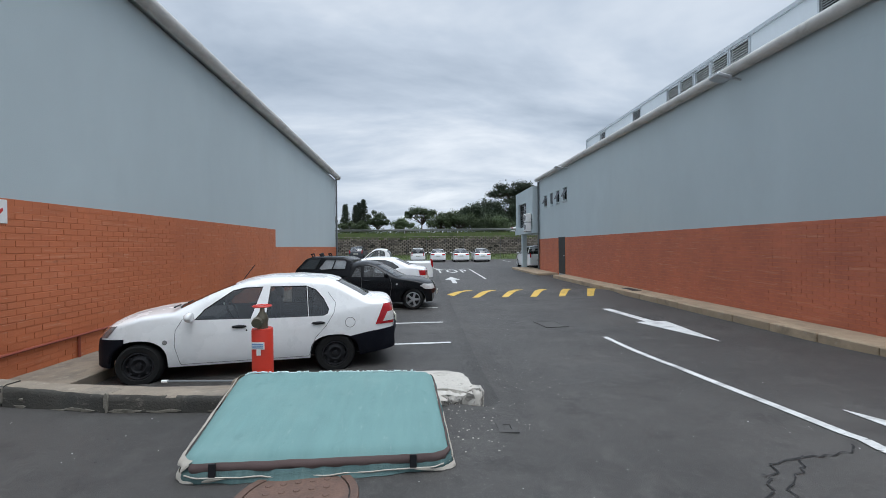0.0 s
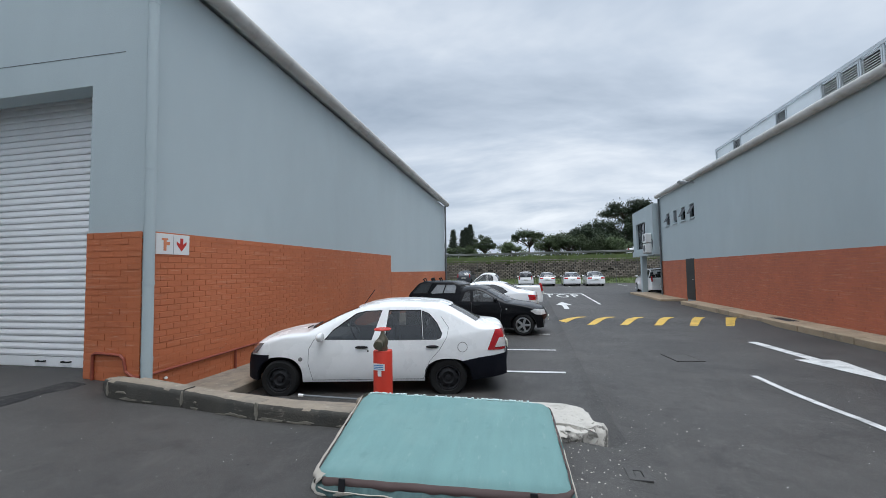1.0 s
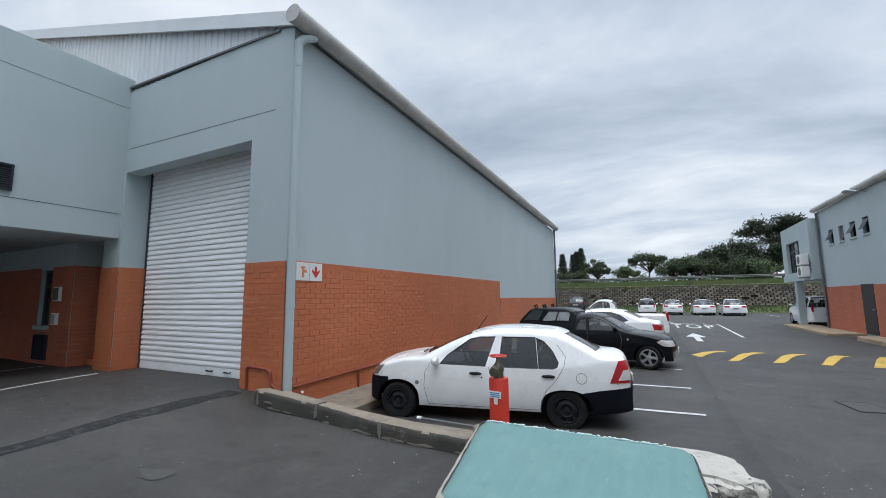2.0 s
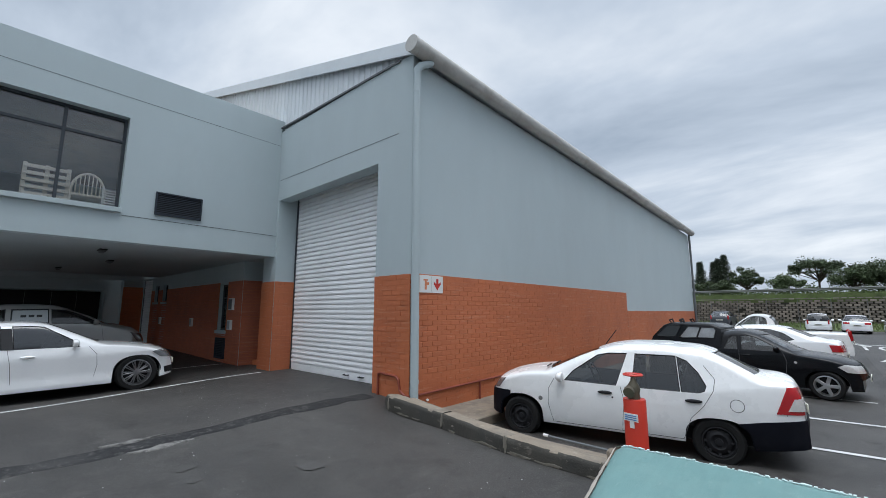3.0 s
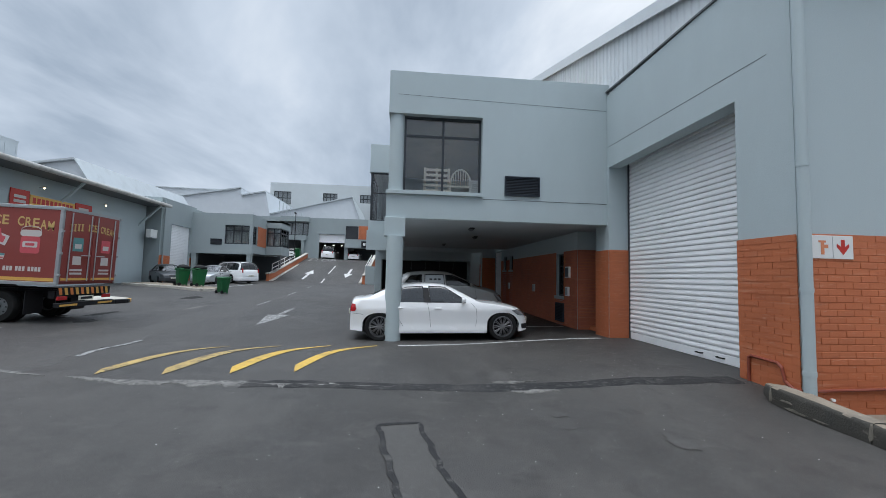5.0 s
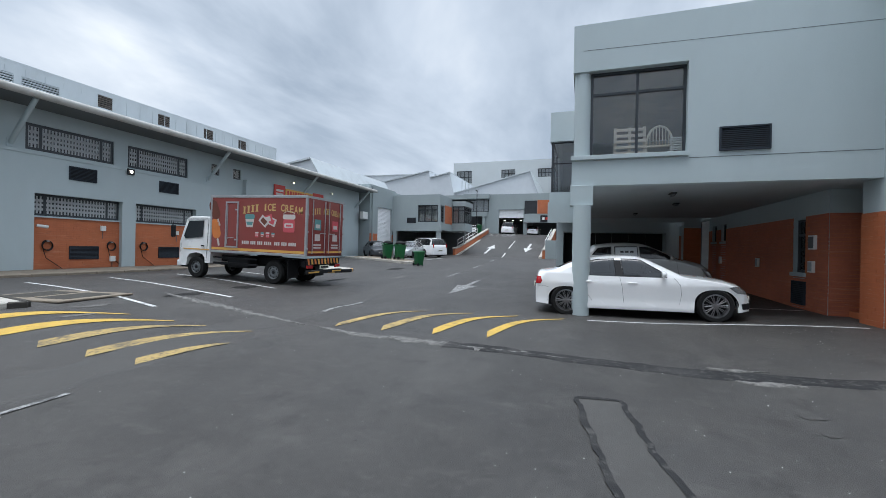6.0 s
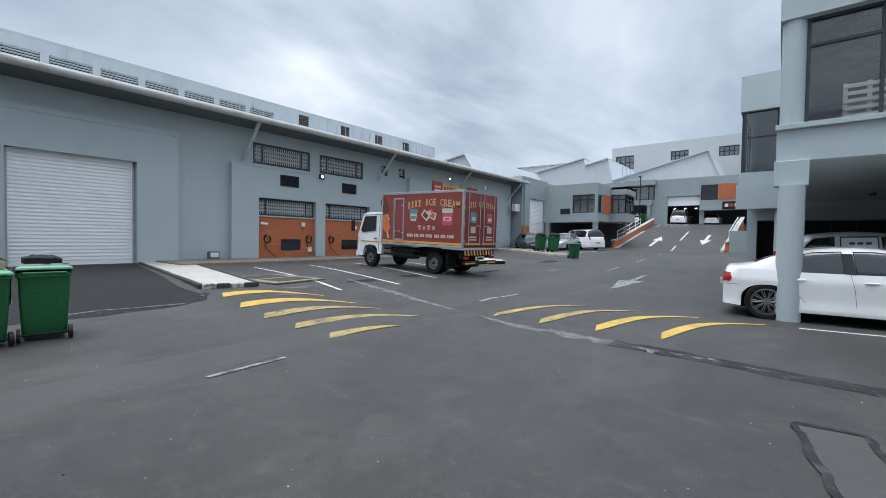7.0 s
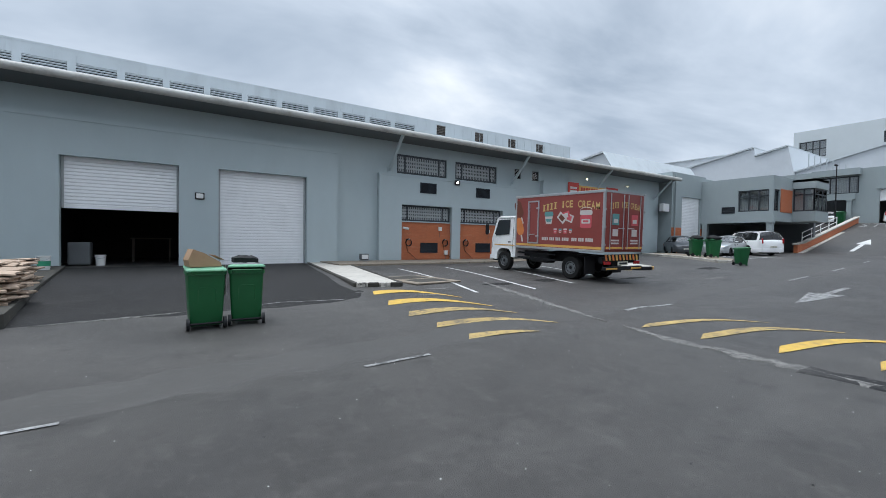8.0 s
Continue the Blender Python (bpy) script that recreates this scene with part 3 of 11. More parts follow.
# gable of ribbed cladding over the front wall, flashing and roof
RIDGE = (-17.5, 9.98)
def roof_z(x):
    return 6.02 + (LX + 0.25 - x) * (RIDGE[1] - 0.2 - 6.02) / (LX + 0.25 - RIDGE[0])
bm = B()
x = LX - 0.05
while x > RIDGE[0]:
    x2 = x - 0.19
    prof = [(x, 0.0), (x - 0.10, 0.0), (x - 0.12, -0.022), (x - 0.17, -0.022), (x2, 0.0)]
    for (p, dp), (q, dq) in zip(prof, prof[1:]):
        bm.faces.new([bm.verts.new(v) for v in ((p, DY + 0.06 + dp, 5.985), (q, DY + 0.06 + dq, 5.985), (q, DY + 0.06 + dq, roof_z(q) - 0.02), (p, DY + 0.06 + dp, roof_z(p) - 0.02))])
    x = x2
struct("gable_cladding", bm, WCLAD, "pale ribbed metal gable cladding above the grey wall", "cladding")
bm = B()
extrude_poly(bm, [(LX - 0.33, 5.95), (LX - 0.33, 5.985), (-9.3, 6.10), (-9.3, 6.065)], "y", DY - 0.03, DY + 0.055)
struct("flashing", bm, GREY_D, "dark flashing strip between plaster wall and cladding", "flashing")
bm = B()
extrude_poly(bm, [(LX + 0.15, 6.06), (LX + 0.15, 6.12), (RIDGE[0], RIDGE[1]), (RIDGE[0], RIDGE[1] - 0.06)], "y", DY - 0.03, LEND + 0.1)
extrude_poly(bm, [(RIDGE[0] - 0.001, RIDGE[1] - 0.06), (RIDGE[0] - 0.001, RIDGE[1]), (-31, 6.1), (-31, 6.04)], "y", DY - 0.03, LEND + 0.1)
fall(struct("roof_warehouse", bm, CLAD, "pale grey pitched metal warehouse roof", "roof"))
bm = B()
extrude_poly(bm, [(LX + 0.12, 5.90), (LX + 0.12, 6.16), (RIDGE[0], RIDGE[1] + 0.03), (RIDGE[0], RIDGE[1] - 0.25)], "y", DY - 0.065, DY - 0.032)
struct("barge_board", bm, WCLAD, "pale metal barge board along the gable slope", "trim")
gutter_line("gutter_warehouse", 0.145, (LX + 0.16, DY - 0.18, 6.0), (LX + 0.16, LEND + 0.1, 6.0 - EAVE_FALL * (LEND - DY + 0.3)), "large round weathered gutter along the warehouse eave")
# closed shell behind
wall("wall_warehouse_back", "x", -31, LX, -0.4, 5.35, LEND - 0.3, LEND + 0.0, label="grey painted warehouse end wall")
# downpipe at the corner
dp = thing("downpipe", pose(LX + 0.10, DY + 0.05, 0), "grey painted round downpipe fixed at the warehouse corner", "downpipe")
part("pipe", pipe(B(), [(0.06, 0.26, 5.95), (0.05, 0.22, 5.84), (0.02, 0.02, 5.72), (0, -0.05, 5.62), (0, -0.05, -0.05), (0.12, -0.2, -0.16)], 0.066, 12), WALL, dp, smooth=40)
for z in (0.35, 2.9, 5.2, 1.35):
    part("bracket", cyl(B(), (0, -0.05, z), (0, -0.05, z + 0.06), 0.07, seg=14), WALL, dp, smooth=40)
dp2 = thing("downpipe", pose(LX + 0.08, LEND - 0.05, 0), "grey painted downpipe at the far warehouse corner", "downpipe")
part("pipe", pipe(B(), [(0, 0, 5.4), (0, 0, ALLEY_Z)], 0.05, 10), GREY_D, dp2, smooth=40)
for z in (1.0, 4.0):
    part("bracket", cyl(B(), (0, 0, z), (0, 0, z + 0.05), 0.06), GREY_D, dp2)

# the office wing that bridges the parking bays
WX, WY0, WZ0, WZ1 = -9.05, 0.35, 2.78, 6.27
WIN = (0.72, 2.57, 3.42, 5.25)
WDEEP = -18.25
wall("wall_wing_east", "y", WY0, DY, WZ0, WZ1, WX - 0.25, WX, [WIN, (WY0, WIN[0], 3.42, 5.25)], label="smooth grey painted office wing wall above the parking bays")
bm = B()
box(bm, WX - 0.02, WX + 0.07, WY0 - 0.02, WIN[1] + 0.02, 3.33, 3.42, 0.006)
box(bm, WX - 0.01, WX + 0.012, WY0 + 0.002, DY - 0.002, WZ0 - 0.004, 3.0)
struct("ledge", bm, WALL, "grey painted window ledge along the wing", "trim")
bm = B()
cyl(bm, (WX - 0.2, WY0 + 0.2, 3.42), (WX - 0.2, WY0 + 0.2, 5.25), 0.17, seg=24)
struct("corner_pillar", bm, WALL, "round grey painted corner pillar beside the window", "pillar", smooth=40)
wall("wall_wing_south", "x", WDEEP, WX - 0.25, WZ0, WZ1, WY0, WY0 + 0.25, [(-12.6, WX - 0.25, 3.42, 5.25)], label="grey painted end wall of the office wing")
bm = B()
box(bm, WDEEP, WX - 0.25, WY0 + 0.25, DY, WZ0, WZ0 + 0.25)
struct("slab_wing", bm, SOFFIT, "pale painted concrete soffit over the parking bays", "soffit")
bm = B()
box(bm, WDEEP, WX - 0.25, WY0 + 0.25, DY + 0.5, 5.9, 6.1)
struct("roof_wing", bm, CONC, "flat concrete roof of the office wing", "roof")
wall("wall_wing_west", "y", WY0, DY, WZ0, WZ1, WDEEP - 0.25, WDEEP, label="grey painted office wing wall")
wall("wall_office_inner", "x", WDEEP, WX - 0.25, WZ0 + 0.25, 5.9, DY + 0.1, DY + 0.3, material=WHITE_P, label="pale inner office wall")
bm = B()
box(bm, -9.30, -9.05 + 0.002, -0.0 + DY + 0.001, DY + 0.3, 6.0, 6.27)
struct("parapet_return", bm, WALL, "grey painted parapet end", "trim")
win = window("window_1", pose(WX - 0.17, WIN[0], WIN[2], 0, 0, 90), WIN[1] - WIN[0], WIN[3] - WIN[2], [0.93], "large dark framed office window with tinted panes", transom=1.36)
window("window_2", pose(-12.6, WY0 + 0.17, WIN[2]), 3.3, WIN[3] - WIN[2], [1.1, 2.2], "dark framed office window round the corner", transom=1.36)
louvre(pose(WX + 0.004, 3.12, 3.39, 0, 0, 90), 0.85, 0.47, "dark blue louvred vent in the grey wing wall", 11)
# score line on the parapet
bm = B()
extrude_poly(bm, [(WY0 + 0.2, 5.70), (WY0 + 0.2, 5.708), (DY - 0.01, 5.603), (DY - 0.01, 5.595)], "x", WX - 0.01, WX + 0.003)
box(bm, WX - 0.01, WX + 0.004, 2.6, DY - 0.01, 3.28, 3.292)
struct("plaster_groove", bm, GREY_D, "thin dark groove in the grey plaster", "trim")
# column under the corner
col = thing("column", pose(-8.98, 0.58, 0), "round grey painted concrete column carrying the office wing", "column")
part("shaft", cyl(B(), (0, 0, -0.06), (0, 0, 2.34), 0.185, seg=28), WALL, col, smooth=40)
part("capital", box(B(), -0.24, 0.065, -0.25, 0.22, 2.34, 2.776, 0.008), WALL, col)
copy_thing(col, pose(-14.9, 0.58, 0.05))
# bay back wall, pilaster and brick
BACK_Y, BEND = 5.55, -10.5
wb = wall("wall_bay_back", "x", -25.0, BEND - 0.25, 0.0, WZ0 + 0.02, BACK_Y, BACK_Y + 0.25, [(-12.05, -11.45, 0.95, 2.22), (-18.86, -18.33, 1.82, 2.46), (-17.74, -17.19, 1.82, 2.46), (-20.7, -19.35, 0.0, 2.75)], label="painted brick wall at the back of the bays, shade put into its colour")
# the darker worn brick puts the shade of the bays into the colour
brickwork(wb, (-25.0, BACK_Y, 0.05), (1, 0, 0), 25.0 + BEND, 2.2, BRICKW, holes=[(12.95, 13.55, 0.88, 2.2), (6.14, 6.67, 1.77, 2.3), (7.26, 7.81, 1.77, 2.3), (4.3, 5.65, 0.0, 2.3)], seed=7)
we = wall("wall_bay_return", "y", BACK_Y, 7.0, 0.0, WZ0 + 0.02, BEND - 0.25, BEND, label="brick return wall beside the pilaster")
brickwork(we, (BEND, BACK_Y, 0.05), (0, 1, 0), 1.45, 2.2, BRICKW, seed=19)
wall("wall_bay_recess", "x", BEND, -9.37, 0.0, WZ0, 6.9, 7.15, label="painted wall deep in the recess")
wall("wall_bay_side", "y", DY + 0.301, 6.9, 0.0, WZ0, -9.62, -9.37, label="painted wall between bay and roller door")
bm = B()
box(bm, BEND - 0.25, WX - 0.57, DY, 6.9, WZ0 - 0.002, WZ0 + 0.2)
struct("slab_bay_back", bm, SOFFIT, "painted soffit at the back of the bays", "soffit")
struct("plinth", box(B(), BEND, -9.64, 5.9, 6.9, 0.0, 0.22, 0.01), JOINT, "low painted brick plinth in the recess", "plinth")
window("window_3", pose(-12.05, BACK_Y + 0.08, 0.95), 0.6, 1.27, [], "narrow dark window in the brick wall", transom=0.9)
for x in (-18.86, -17.74):
    window("window_17", pose(x, BACK_Y + 0.08, 1.82), 0.54, 0.64, [], "small dark window in the brick wall")
    struct("sill", box(B(), x - 0.05, x + 0.59, BACK_Y - 0.06, BACK_Y + 0.05, 1.74, 1.82), WALL, "grey painted window sill", "sill")
bm = B()
box(bm, -12.10, -11.40, BACK_Y - 0.06, BACK_Y + 0.05, 0.86, 0.95)
struct("sill", bm, WALL, "grey painted window sill", "sill")
louvre(pose(-12.0, BACK_Y - 0.026, 0.2), 0.62, 0.55, "dark blue vent low in the brick wall", 11)
for (x, z, w, h) in ((-11.2, 0.98, 0.22, 0.26), (-11.2, 1.5, 0.28, 0.32), (-14.25, 1.0, 0.18, 0.26), (-17.75, 1.0, 0.18, 0.26)):
    bx = thing("meter_box", pose(x, BACK_Y - 0.02, z), "small pale electrical box on the brick wall", "electrical box", "boxes in the bay")
    part("case", box(B(), 0, w, -0.06, 0.0, 0, h, 0.008), WHITE_P, bx)
    part("cover", box(B(), 0.03, w - 0.03, -0.07, -0.058, 0.03, h - 0.03, 0.004), GREY_D if h > 0.3 else SOFFIT, bx)
for (x, y) in ((-10.6, 2.6), (-12.9, 3.1), (-16.2, 2.4)):
    cl = thing("ceiling_light", pose(x, y, WZ0), "small dark bulkhead light under the soffit", "ceiling light", "soffit lights")
    part("base", box(B(), -0.16, 0.16, -0.07, 0.07, -0.03, 0.0, 0.01), BLACK_P, cl)
    part("diffuser", box(B(), -0.13, 0.13, -0.05, 0.05, -0.075, -0.028, 0.02), GREY_D, cl)

# second office wing, further along the yard, and the dark bays between
def far_wing(x0, x1, y0, y1, zb, label):
    z0, z1 = zb + 2.7, zb + 7.05
    wall("wall_wing_far", "y", y0, y1, z0, z1, x1 - 0.25, x1, [(y0, y0 + 2.2, zb + 3.5, zb + 5.75)], label=label)
    wall("wall_wing_far", "x", x0, x1 - 0.25, z0, z1, y0, y0 + 0.25, [(x1 - 3.3, x1 - 0.25, zb + 3.5, zb + 5.75)], label=label)
    bm = B()
    box(bm, x0, x1 - 0.25, y0 + 0.25, y1, z0, z0 + 0.25)
    box(bm, x0, x1 - 0.25, y0 + 0.25, y1, z1 - 0.4, z1 - 0.2)
    box(bm, x0, x0 + 0.2, y0 + 0.25, y1, z0 + 0.25, z1 - 0.4)
    struct("slab_wing_far", bm, SOFFIT, "painted soffit and flat roof of the further wing", "soffit")
    window("window_4", pose(x1 - 0.17, y0 + 0.05, zb + 3.5, 0, 0, 90), 2.15, 2.25, [1.05], "large dark framed corner window", transom=1.3)
    window("window_5", pose(x1 - 3.3, y0 + 0.1, zb + 3.5), 3.2, 2.25, [1.1, 2.2], "dark framed office windows", transom=1.3)
    bm = B()
    box(bm, x1 - 0.05, x1 + 0.06, y0 - 0.06, y1, z0 - 0.55, z0 + 0.35)
    struct("ledge_far", bm, WALL, "grey painted ledge under the far windows", "trim")
far_wing(-25.0, -18.6, -0.85, 5.06, 0.45, "smooth grey wall of the second office wing")
copy_thing(col, pose(-18.85, 0.42, 0.2))
pb = wall("pier_far_bay", "y", 4.45, 5.06, 0.0, 2.6, -18.95, -18.56, label="grey pier over painted brick at the end of the bays")
brickwork(pb, (-18.56, 4.45, 0.06), (0, 1, 0), 0.61, 2.3, BRICK, seed=8)
roller_door(-20.7, -19.35, 0.1, 2.74, BACK_Y + 0.06, "white closed roller shutter door deep in the bays", handles=False)
bm = B()
box(bm, -26, -25.0, -0.9, 7, 2.45, 7.0), box(bm, -26, -25.0, 4.9, 7, 0.2, 2.45), box(bm, -26, -25.0, -0.9, -0.5, 0.2, 2.45), box(bm, -26, -25.85, -0.5, 4.9, 0.2, 2.45)
# added near-black panels paint the shade of a deeper bay
dk = thing("parking_shutter", pose(-25.84, -0.48, 0.3), "near-black panels added for the shade deep in the parking bay", "shutter", kind="structure")
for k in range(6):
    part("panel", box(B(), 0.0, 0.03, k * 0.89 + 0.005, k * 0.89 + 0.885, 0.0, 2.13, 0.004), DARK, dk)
struct("wall_bay_end", bm, WALL, "grey end wall of the second wing", "wall")
bm = B()
box(bm, -31, WDEEP - 0.26, 6.9 + 0.26, 7.2, 0.0, 7.2)
struct("wall_yard_north", bm, WALL, "grey painted wall behind the bays", "wall")

# the long building on the other side of the alley
RX, REND, RTOP = 8.55, 28.5, 5.72
RT_NEAR = 5.5
RD = (23.35, 24.45, -0.13, 1.90)
RW = [(26.75 - i * 1.22, 27.3 - i * 1.22, 3.92, 4.58) for i in range(4)]
wr = wall("wall_alley_east", "y", -6.0, REND, -0.5, 5.0, RX, RX + 0.3, [RD, *RW], label="long grey painted wall over weathered painted brick")
brickwork(wr, (RX, REND, ALLEY_Z), (0, -1, 0), REND - 4.0, 2.16, BRICKW, holes=[(REND - RD[1], REND - RD[0], 0, 2.3)], seed=10)
for i, (a, b, c, d) in enumerate(RW):
    w = window("window_6", pose(RX + 0.1, b, c, 0, 0, -90), b - a, d - c, [], "small top hung window standing ajar in the grey wall", frame=0.04)
    bm = B()
    box(bm, 0.04, b - a - 0.04, -0.02, 0.0, -0.5, 0.0)
    sash = part("sash", bm, FRAME, w)
    sash.matrix_local = pose(0, -0.02, d - c - 0.05, -28 if i != 1 else -4)
    part("sill", box(B(), -0.06, b - a + 0.06, -0.16, 0.0, -0.09, -0.02), WALL, w)
dr = thing("door_1", pose(RX - 0.028, RD[1], RD[2], 0, 0, -90), "dark metal side door standing shut in the brick wall", "door", kind="structure")
part("leaf", box(B(), 0, 1.1, 0, 0.05, 0, 2.03, 0.004), mat("dark_brown_door_paint", (0.022, 0.02, 0.02), 0.5, 0.15, 2, 0.1, 60), dr)
part("handle", box(B(), 0.92, 1.02, -0.05, 0.0, 0.98, 1.02, 0.005), METAL, dr)
bm = B()
extrude_poly(bm, [(-6.0, 5.0), (REND, 5.0), (REND, RTOP), (-6.0, 5.45)], "x", RX - 0.002, RX + 0.3)
struct("wall_alley_east_top", bm, WALL, "grey painted top of the long wall", "wall")
gutter_line("gutter_alley_east", 0.135, (RX - 0.12, -6.0, RT_NEAR), (RX - 0.12, REND + 0.1, RTOP + 0.10), "large round pale gutter along the long roof")
bm = B()
va = [bm.verts.new(q) for q in ((RX - 0.1, -6.0, RT_NEAR + 0.05), (12.4, -6.0, 7.0), (12.4, REND + 0.1, 7.3), (RX - 0.1, REND + 0.1, RTOP + 0.12))]
vb = [bm.verts.new((v.co.x, v.co.y, v.co.z + 0.06)) for v in va]
bm.faces.new(va), bm.faces.new(vb[::-1])
for i in range(4):
    bm.faces.new((va[i], va[(i + 1) % 4], vb[(i + 1) % 4], vb[i]))
extrude_poly(bm, [(12.3, 8.62), (12.3, 8.70), (17, 9.2), (17, 9.1)], "y", -6.0, 29.4)
struct("roof_alley_east", bm, CLAD, "pale metal roof with a raised clerestory", "roof")
LV = [(15.01 + i * 1.0, 15.86 + i * 0.997) for i in range(5)]
LV2 = [(22.26, 22.98), (26.43, 27.17), (9.4, 12.43)]
wm = wall("clerestory_east", "y", -6.0, 29.4, 6.9, 8.66, 12.2, 12.3, [(a, b, 7.55, 8.52) for a, b in LV + LV2], material=WCLAD, label="pale metal clerestory with white louvres")
part("capping", box(B(), 12.13, 12.32, -6.0, 29.45, 8.58, 8.72, 0.01), CLAD, wm, "pale metal capping")
part("capping", box(B(), 12.13, 12.32, 29.38, 29.45, 7.2, 8.575, 0.01), CLAD, wm)
for a, b in LV + LV2:
    part("backing", box(B(), 12.26, 12.29, a, b, 7.55, 8.52), DARK, wm)
    n_, mt_ = (10, WHITE_P) if b - a > 0.8 and b < 20 and a > 14 else (12, SCREEN_P)
    for i in range(n_):
        sl = part("slat", box(B(), -0.035, 0.035, a + 0.01, b - 0.01, -0.010, 0.010), mt_, wm)
        sl.matrix_world = pose(12.20, 0, 7.60 + i * 0.90 / n_, 0, -35, 0)
    for y in (a - 0.06, b):
        part("louvre_post", box(B(), 12.16, 12.215, y, y + 0.06, 7.5, 8.575), CLAD, wm)
bm = B()
box(bm, RX + 0.3, 30, REND - 0.3, REND, -0.5, RTOP)
box(bm, 30, 30.3, -6, REND, -0.5, 9.0)
struct("wall_alley_east_end", bm, WALL, "grey painted end wall", "wall")
# grey block with a canopy past the corner
bm = B()
wall("", "y", 28.55, 33.6, 2.3, 5.42, 8.12, 8.32, [(30.3, 32.7, 2.75, 4.5)], bm=bm)
box(bm, 8.32, 14, 28.551, 28.75, 2.3, 5.42), box(bm, 8.32, 14, 33.4, 33.6, 2.3, 5.42)
box(bm, 8.32, 14, 28.75, 33.4, 2.3, 2.5), box(bm, 8.32, 14, 28.75, 33.4, 5.1, 5.34)
box(bm, 8.05, 8.12, 28.5, 33.62, 2.26, 2.62)
struct("wall_office_alley", bm, WALL, "grey painted upper office block past the corner", "wall")
window("window_7", pose(8.26, 32.7, 2.75, 0, 0, -90), 2.4, 1.75, [0.8, 1.6], "dark framed window in the grey block", transom=1.25)
struct("pillar_alley", box(B(), 8.1, 8.42, 31.4, 31.75, ALLEY_Z, 2.3), WALL, "grey square pillar under the office block", "pillar")
for z in (2.42, 3.05):
    ac = thing("air_conditioner", pose(7.75, 28.72, z), "white outdoor air conditioner unit bracketed to the corner", "air conditioner", "air conditioners")
    part("case", box(B(), 0, 0.32, 0.0, 0.85, 0, 0.56, 0.02), WHITE_P, ac)
    part("fan_grille", cyl(B(), (-0.012, 0.45, 0.28), (0.0, 0.45, 0.28), 0.21, seg=20), GREY_D, ac)
    part("bracket", box(B(), 0, 0.36, 0.1, 0.14, -0.05, 0.0), METAL, ac)
    part("bracket", box(B(), 0, 0.36, 0.7, 0.74, -0.05, 0.0), METAL, ac)
    part("pipe", pipe(B(), [(0.30, -0.03, 0.2), (0.36, -0.05, 0.1), (0.36, -0.05, -0.3)], 0.02, 6), GREY_D, ac)
dpr = thing("downpipe", pose(RX - 0.08, REND - 0.1, 0), "grey downpipe at the corner of the long wall", "downpipe")
part("pipe", pipe(B(), [(0, 0, 5.65), (0, 0, ALLEY_Z)], 0.05, 10), GREY_D, dpr, smooth=40)
part("bracket", cyl(B(), (0, 0, 2.5), (0, 0, 2.55), 0.06), GREY_D, dpr)
for y, z_ in ((10.75, 5.36), (22.9, 5.52)):
    fl = thing("wall_lamp", pose(RX - 0.02, y, z_), "grey floodlight on an arm under the gutter", "wall lamp", "wall floodlights")
    part("arm", pipe(B(), [(0, 0, 0), (-0.2, 0, 0.05), (-0.38, 0, 0.0)], 0.025, 8), METAL, fl)
    h = part("head", box(B(), -0.28, 0.1, -0.17, 0.17, -0.05, 0.06, 0.03), METAL, fl)
    h.matrix_local = pose(-0.42, 0, 0.02, 0, 14, 0)
# pavement strip along the east wall, in kerb lengths
pv = struct("pavement_east", box(B(), 7.85, RX, 4.0, 23.2, -0.5, ALLEY_Z + 0.13), CONC_T, "worn concrete pavement along the brick wall", "pavement")
for i in range(20):
    y = 4.0 + i * 0.98
    if y < 22.6:
        k = part("kerb_stone", box(B(), -0.13, 0.13, 0.006, 0.966, -0.3, 0.16, 0.018), CONC_T, pv)
        k.location = (7.74 + random.uniform(-0.012, 0.012), y, ALLEY_Z + random.uniform(-0.006, 0.006))
struct("pavement_corner", box(B(), 7.3, RX + 0.2, 24.6, 31.5, -0.5, ALLEY_Z + 0.12, 0.02), CONC_T, "small concrete pavement at the corner", "pavement")

# the long building south of the yard
SY = -19.3
S_W = [(-12.6, -9.44, 4.87, 5.9), (-16.3, -13.2, 4.87, 5.9), (-18.35, -17.8, 5.35, 5.97), (-19.95, -19.35, 5.35, 5.97)]
wall("wall_yard_south", "x", -34.3, 16.0, 0.0, 6.9, SY - 0.6, SY - 0.3, [*S_W, (-12.8, -9.6, 0.0, 3.2), (-16.6, -13.4, 0.0, 3.2), (-4.9, 4.2, 0.0, 4.3)],
     label="long grey painted wall under a deep eave")
S_D = [(-4.67, -1.04, 0.14, 4.17), (0.36, 3.93, 0.14, 4.17)]
wall("panel_doors", "x", -6.12, 9.5, 0.0, 5.58, SY - 0.3, SY, S_D, label="grey painted raised wall panel round the roller doors")
wall("panel_windows", "x", -17.95, -8.30, 0.0, 4.76, SY - 0.3, SY, [(-12.8, -9.6, 0.0, 3.2), (-16.6, -13.4, 0.0, 3.2)], label="grey painted raised panel round the brick bays")
wall("panel_signs", "x", -30.7, -20.1, 0.0, 5.4, SY - 0.3, SY, label="grey painted raised wall panel under the signs")
bm = B()
box(bm, -6.12, 9.5, SY - 0.02, SY + 0.03, 5.42, 5.6)
box(bm, -17.98, -8.27, SY - 0.02, SY + 0.03, 4.66, 4.78)
box(bm, -30.7, -20.1, SY - 0.02, SY + 0.03, 5.3, 5.42)
struct("panel_coping", bm, WALL, "grey painted coping on the raised panels", "trim")
roller_door(-4.62, -1.09, 0.14, 4.25, SY - 0.34, "white closed roller shutter door streaked with grey", face=1)
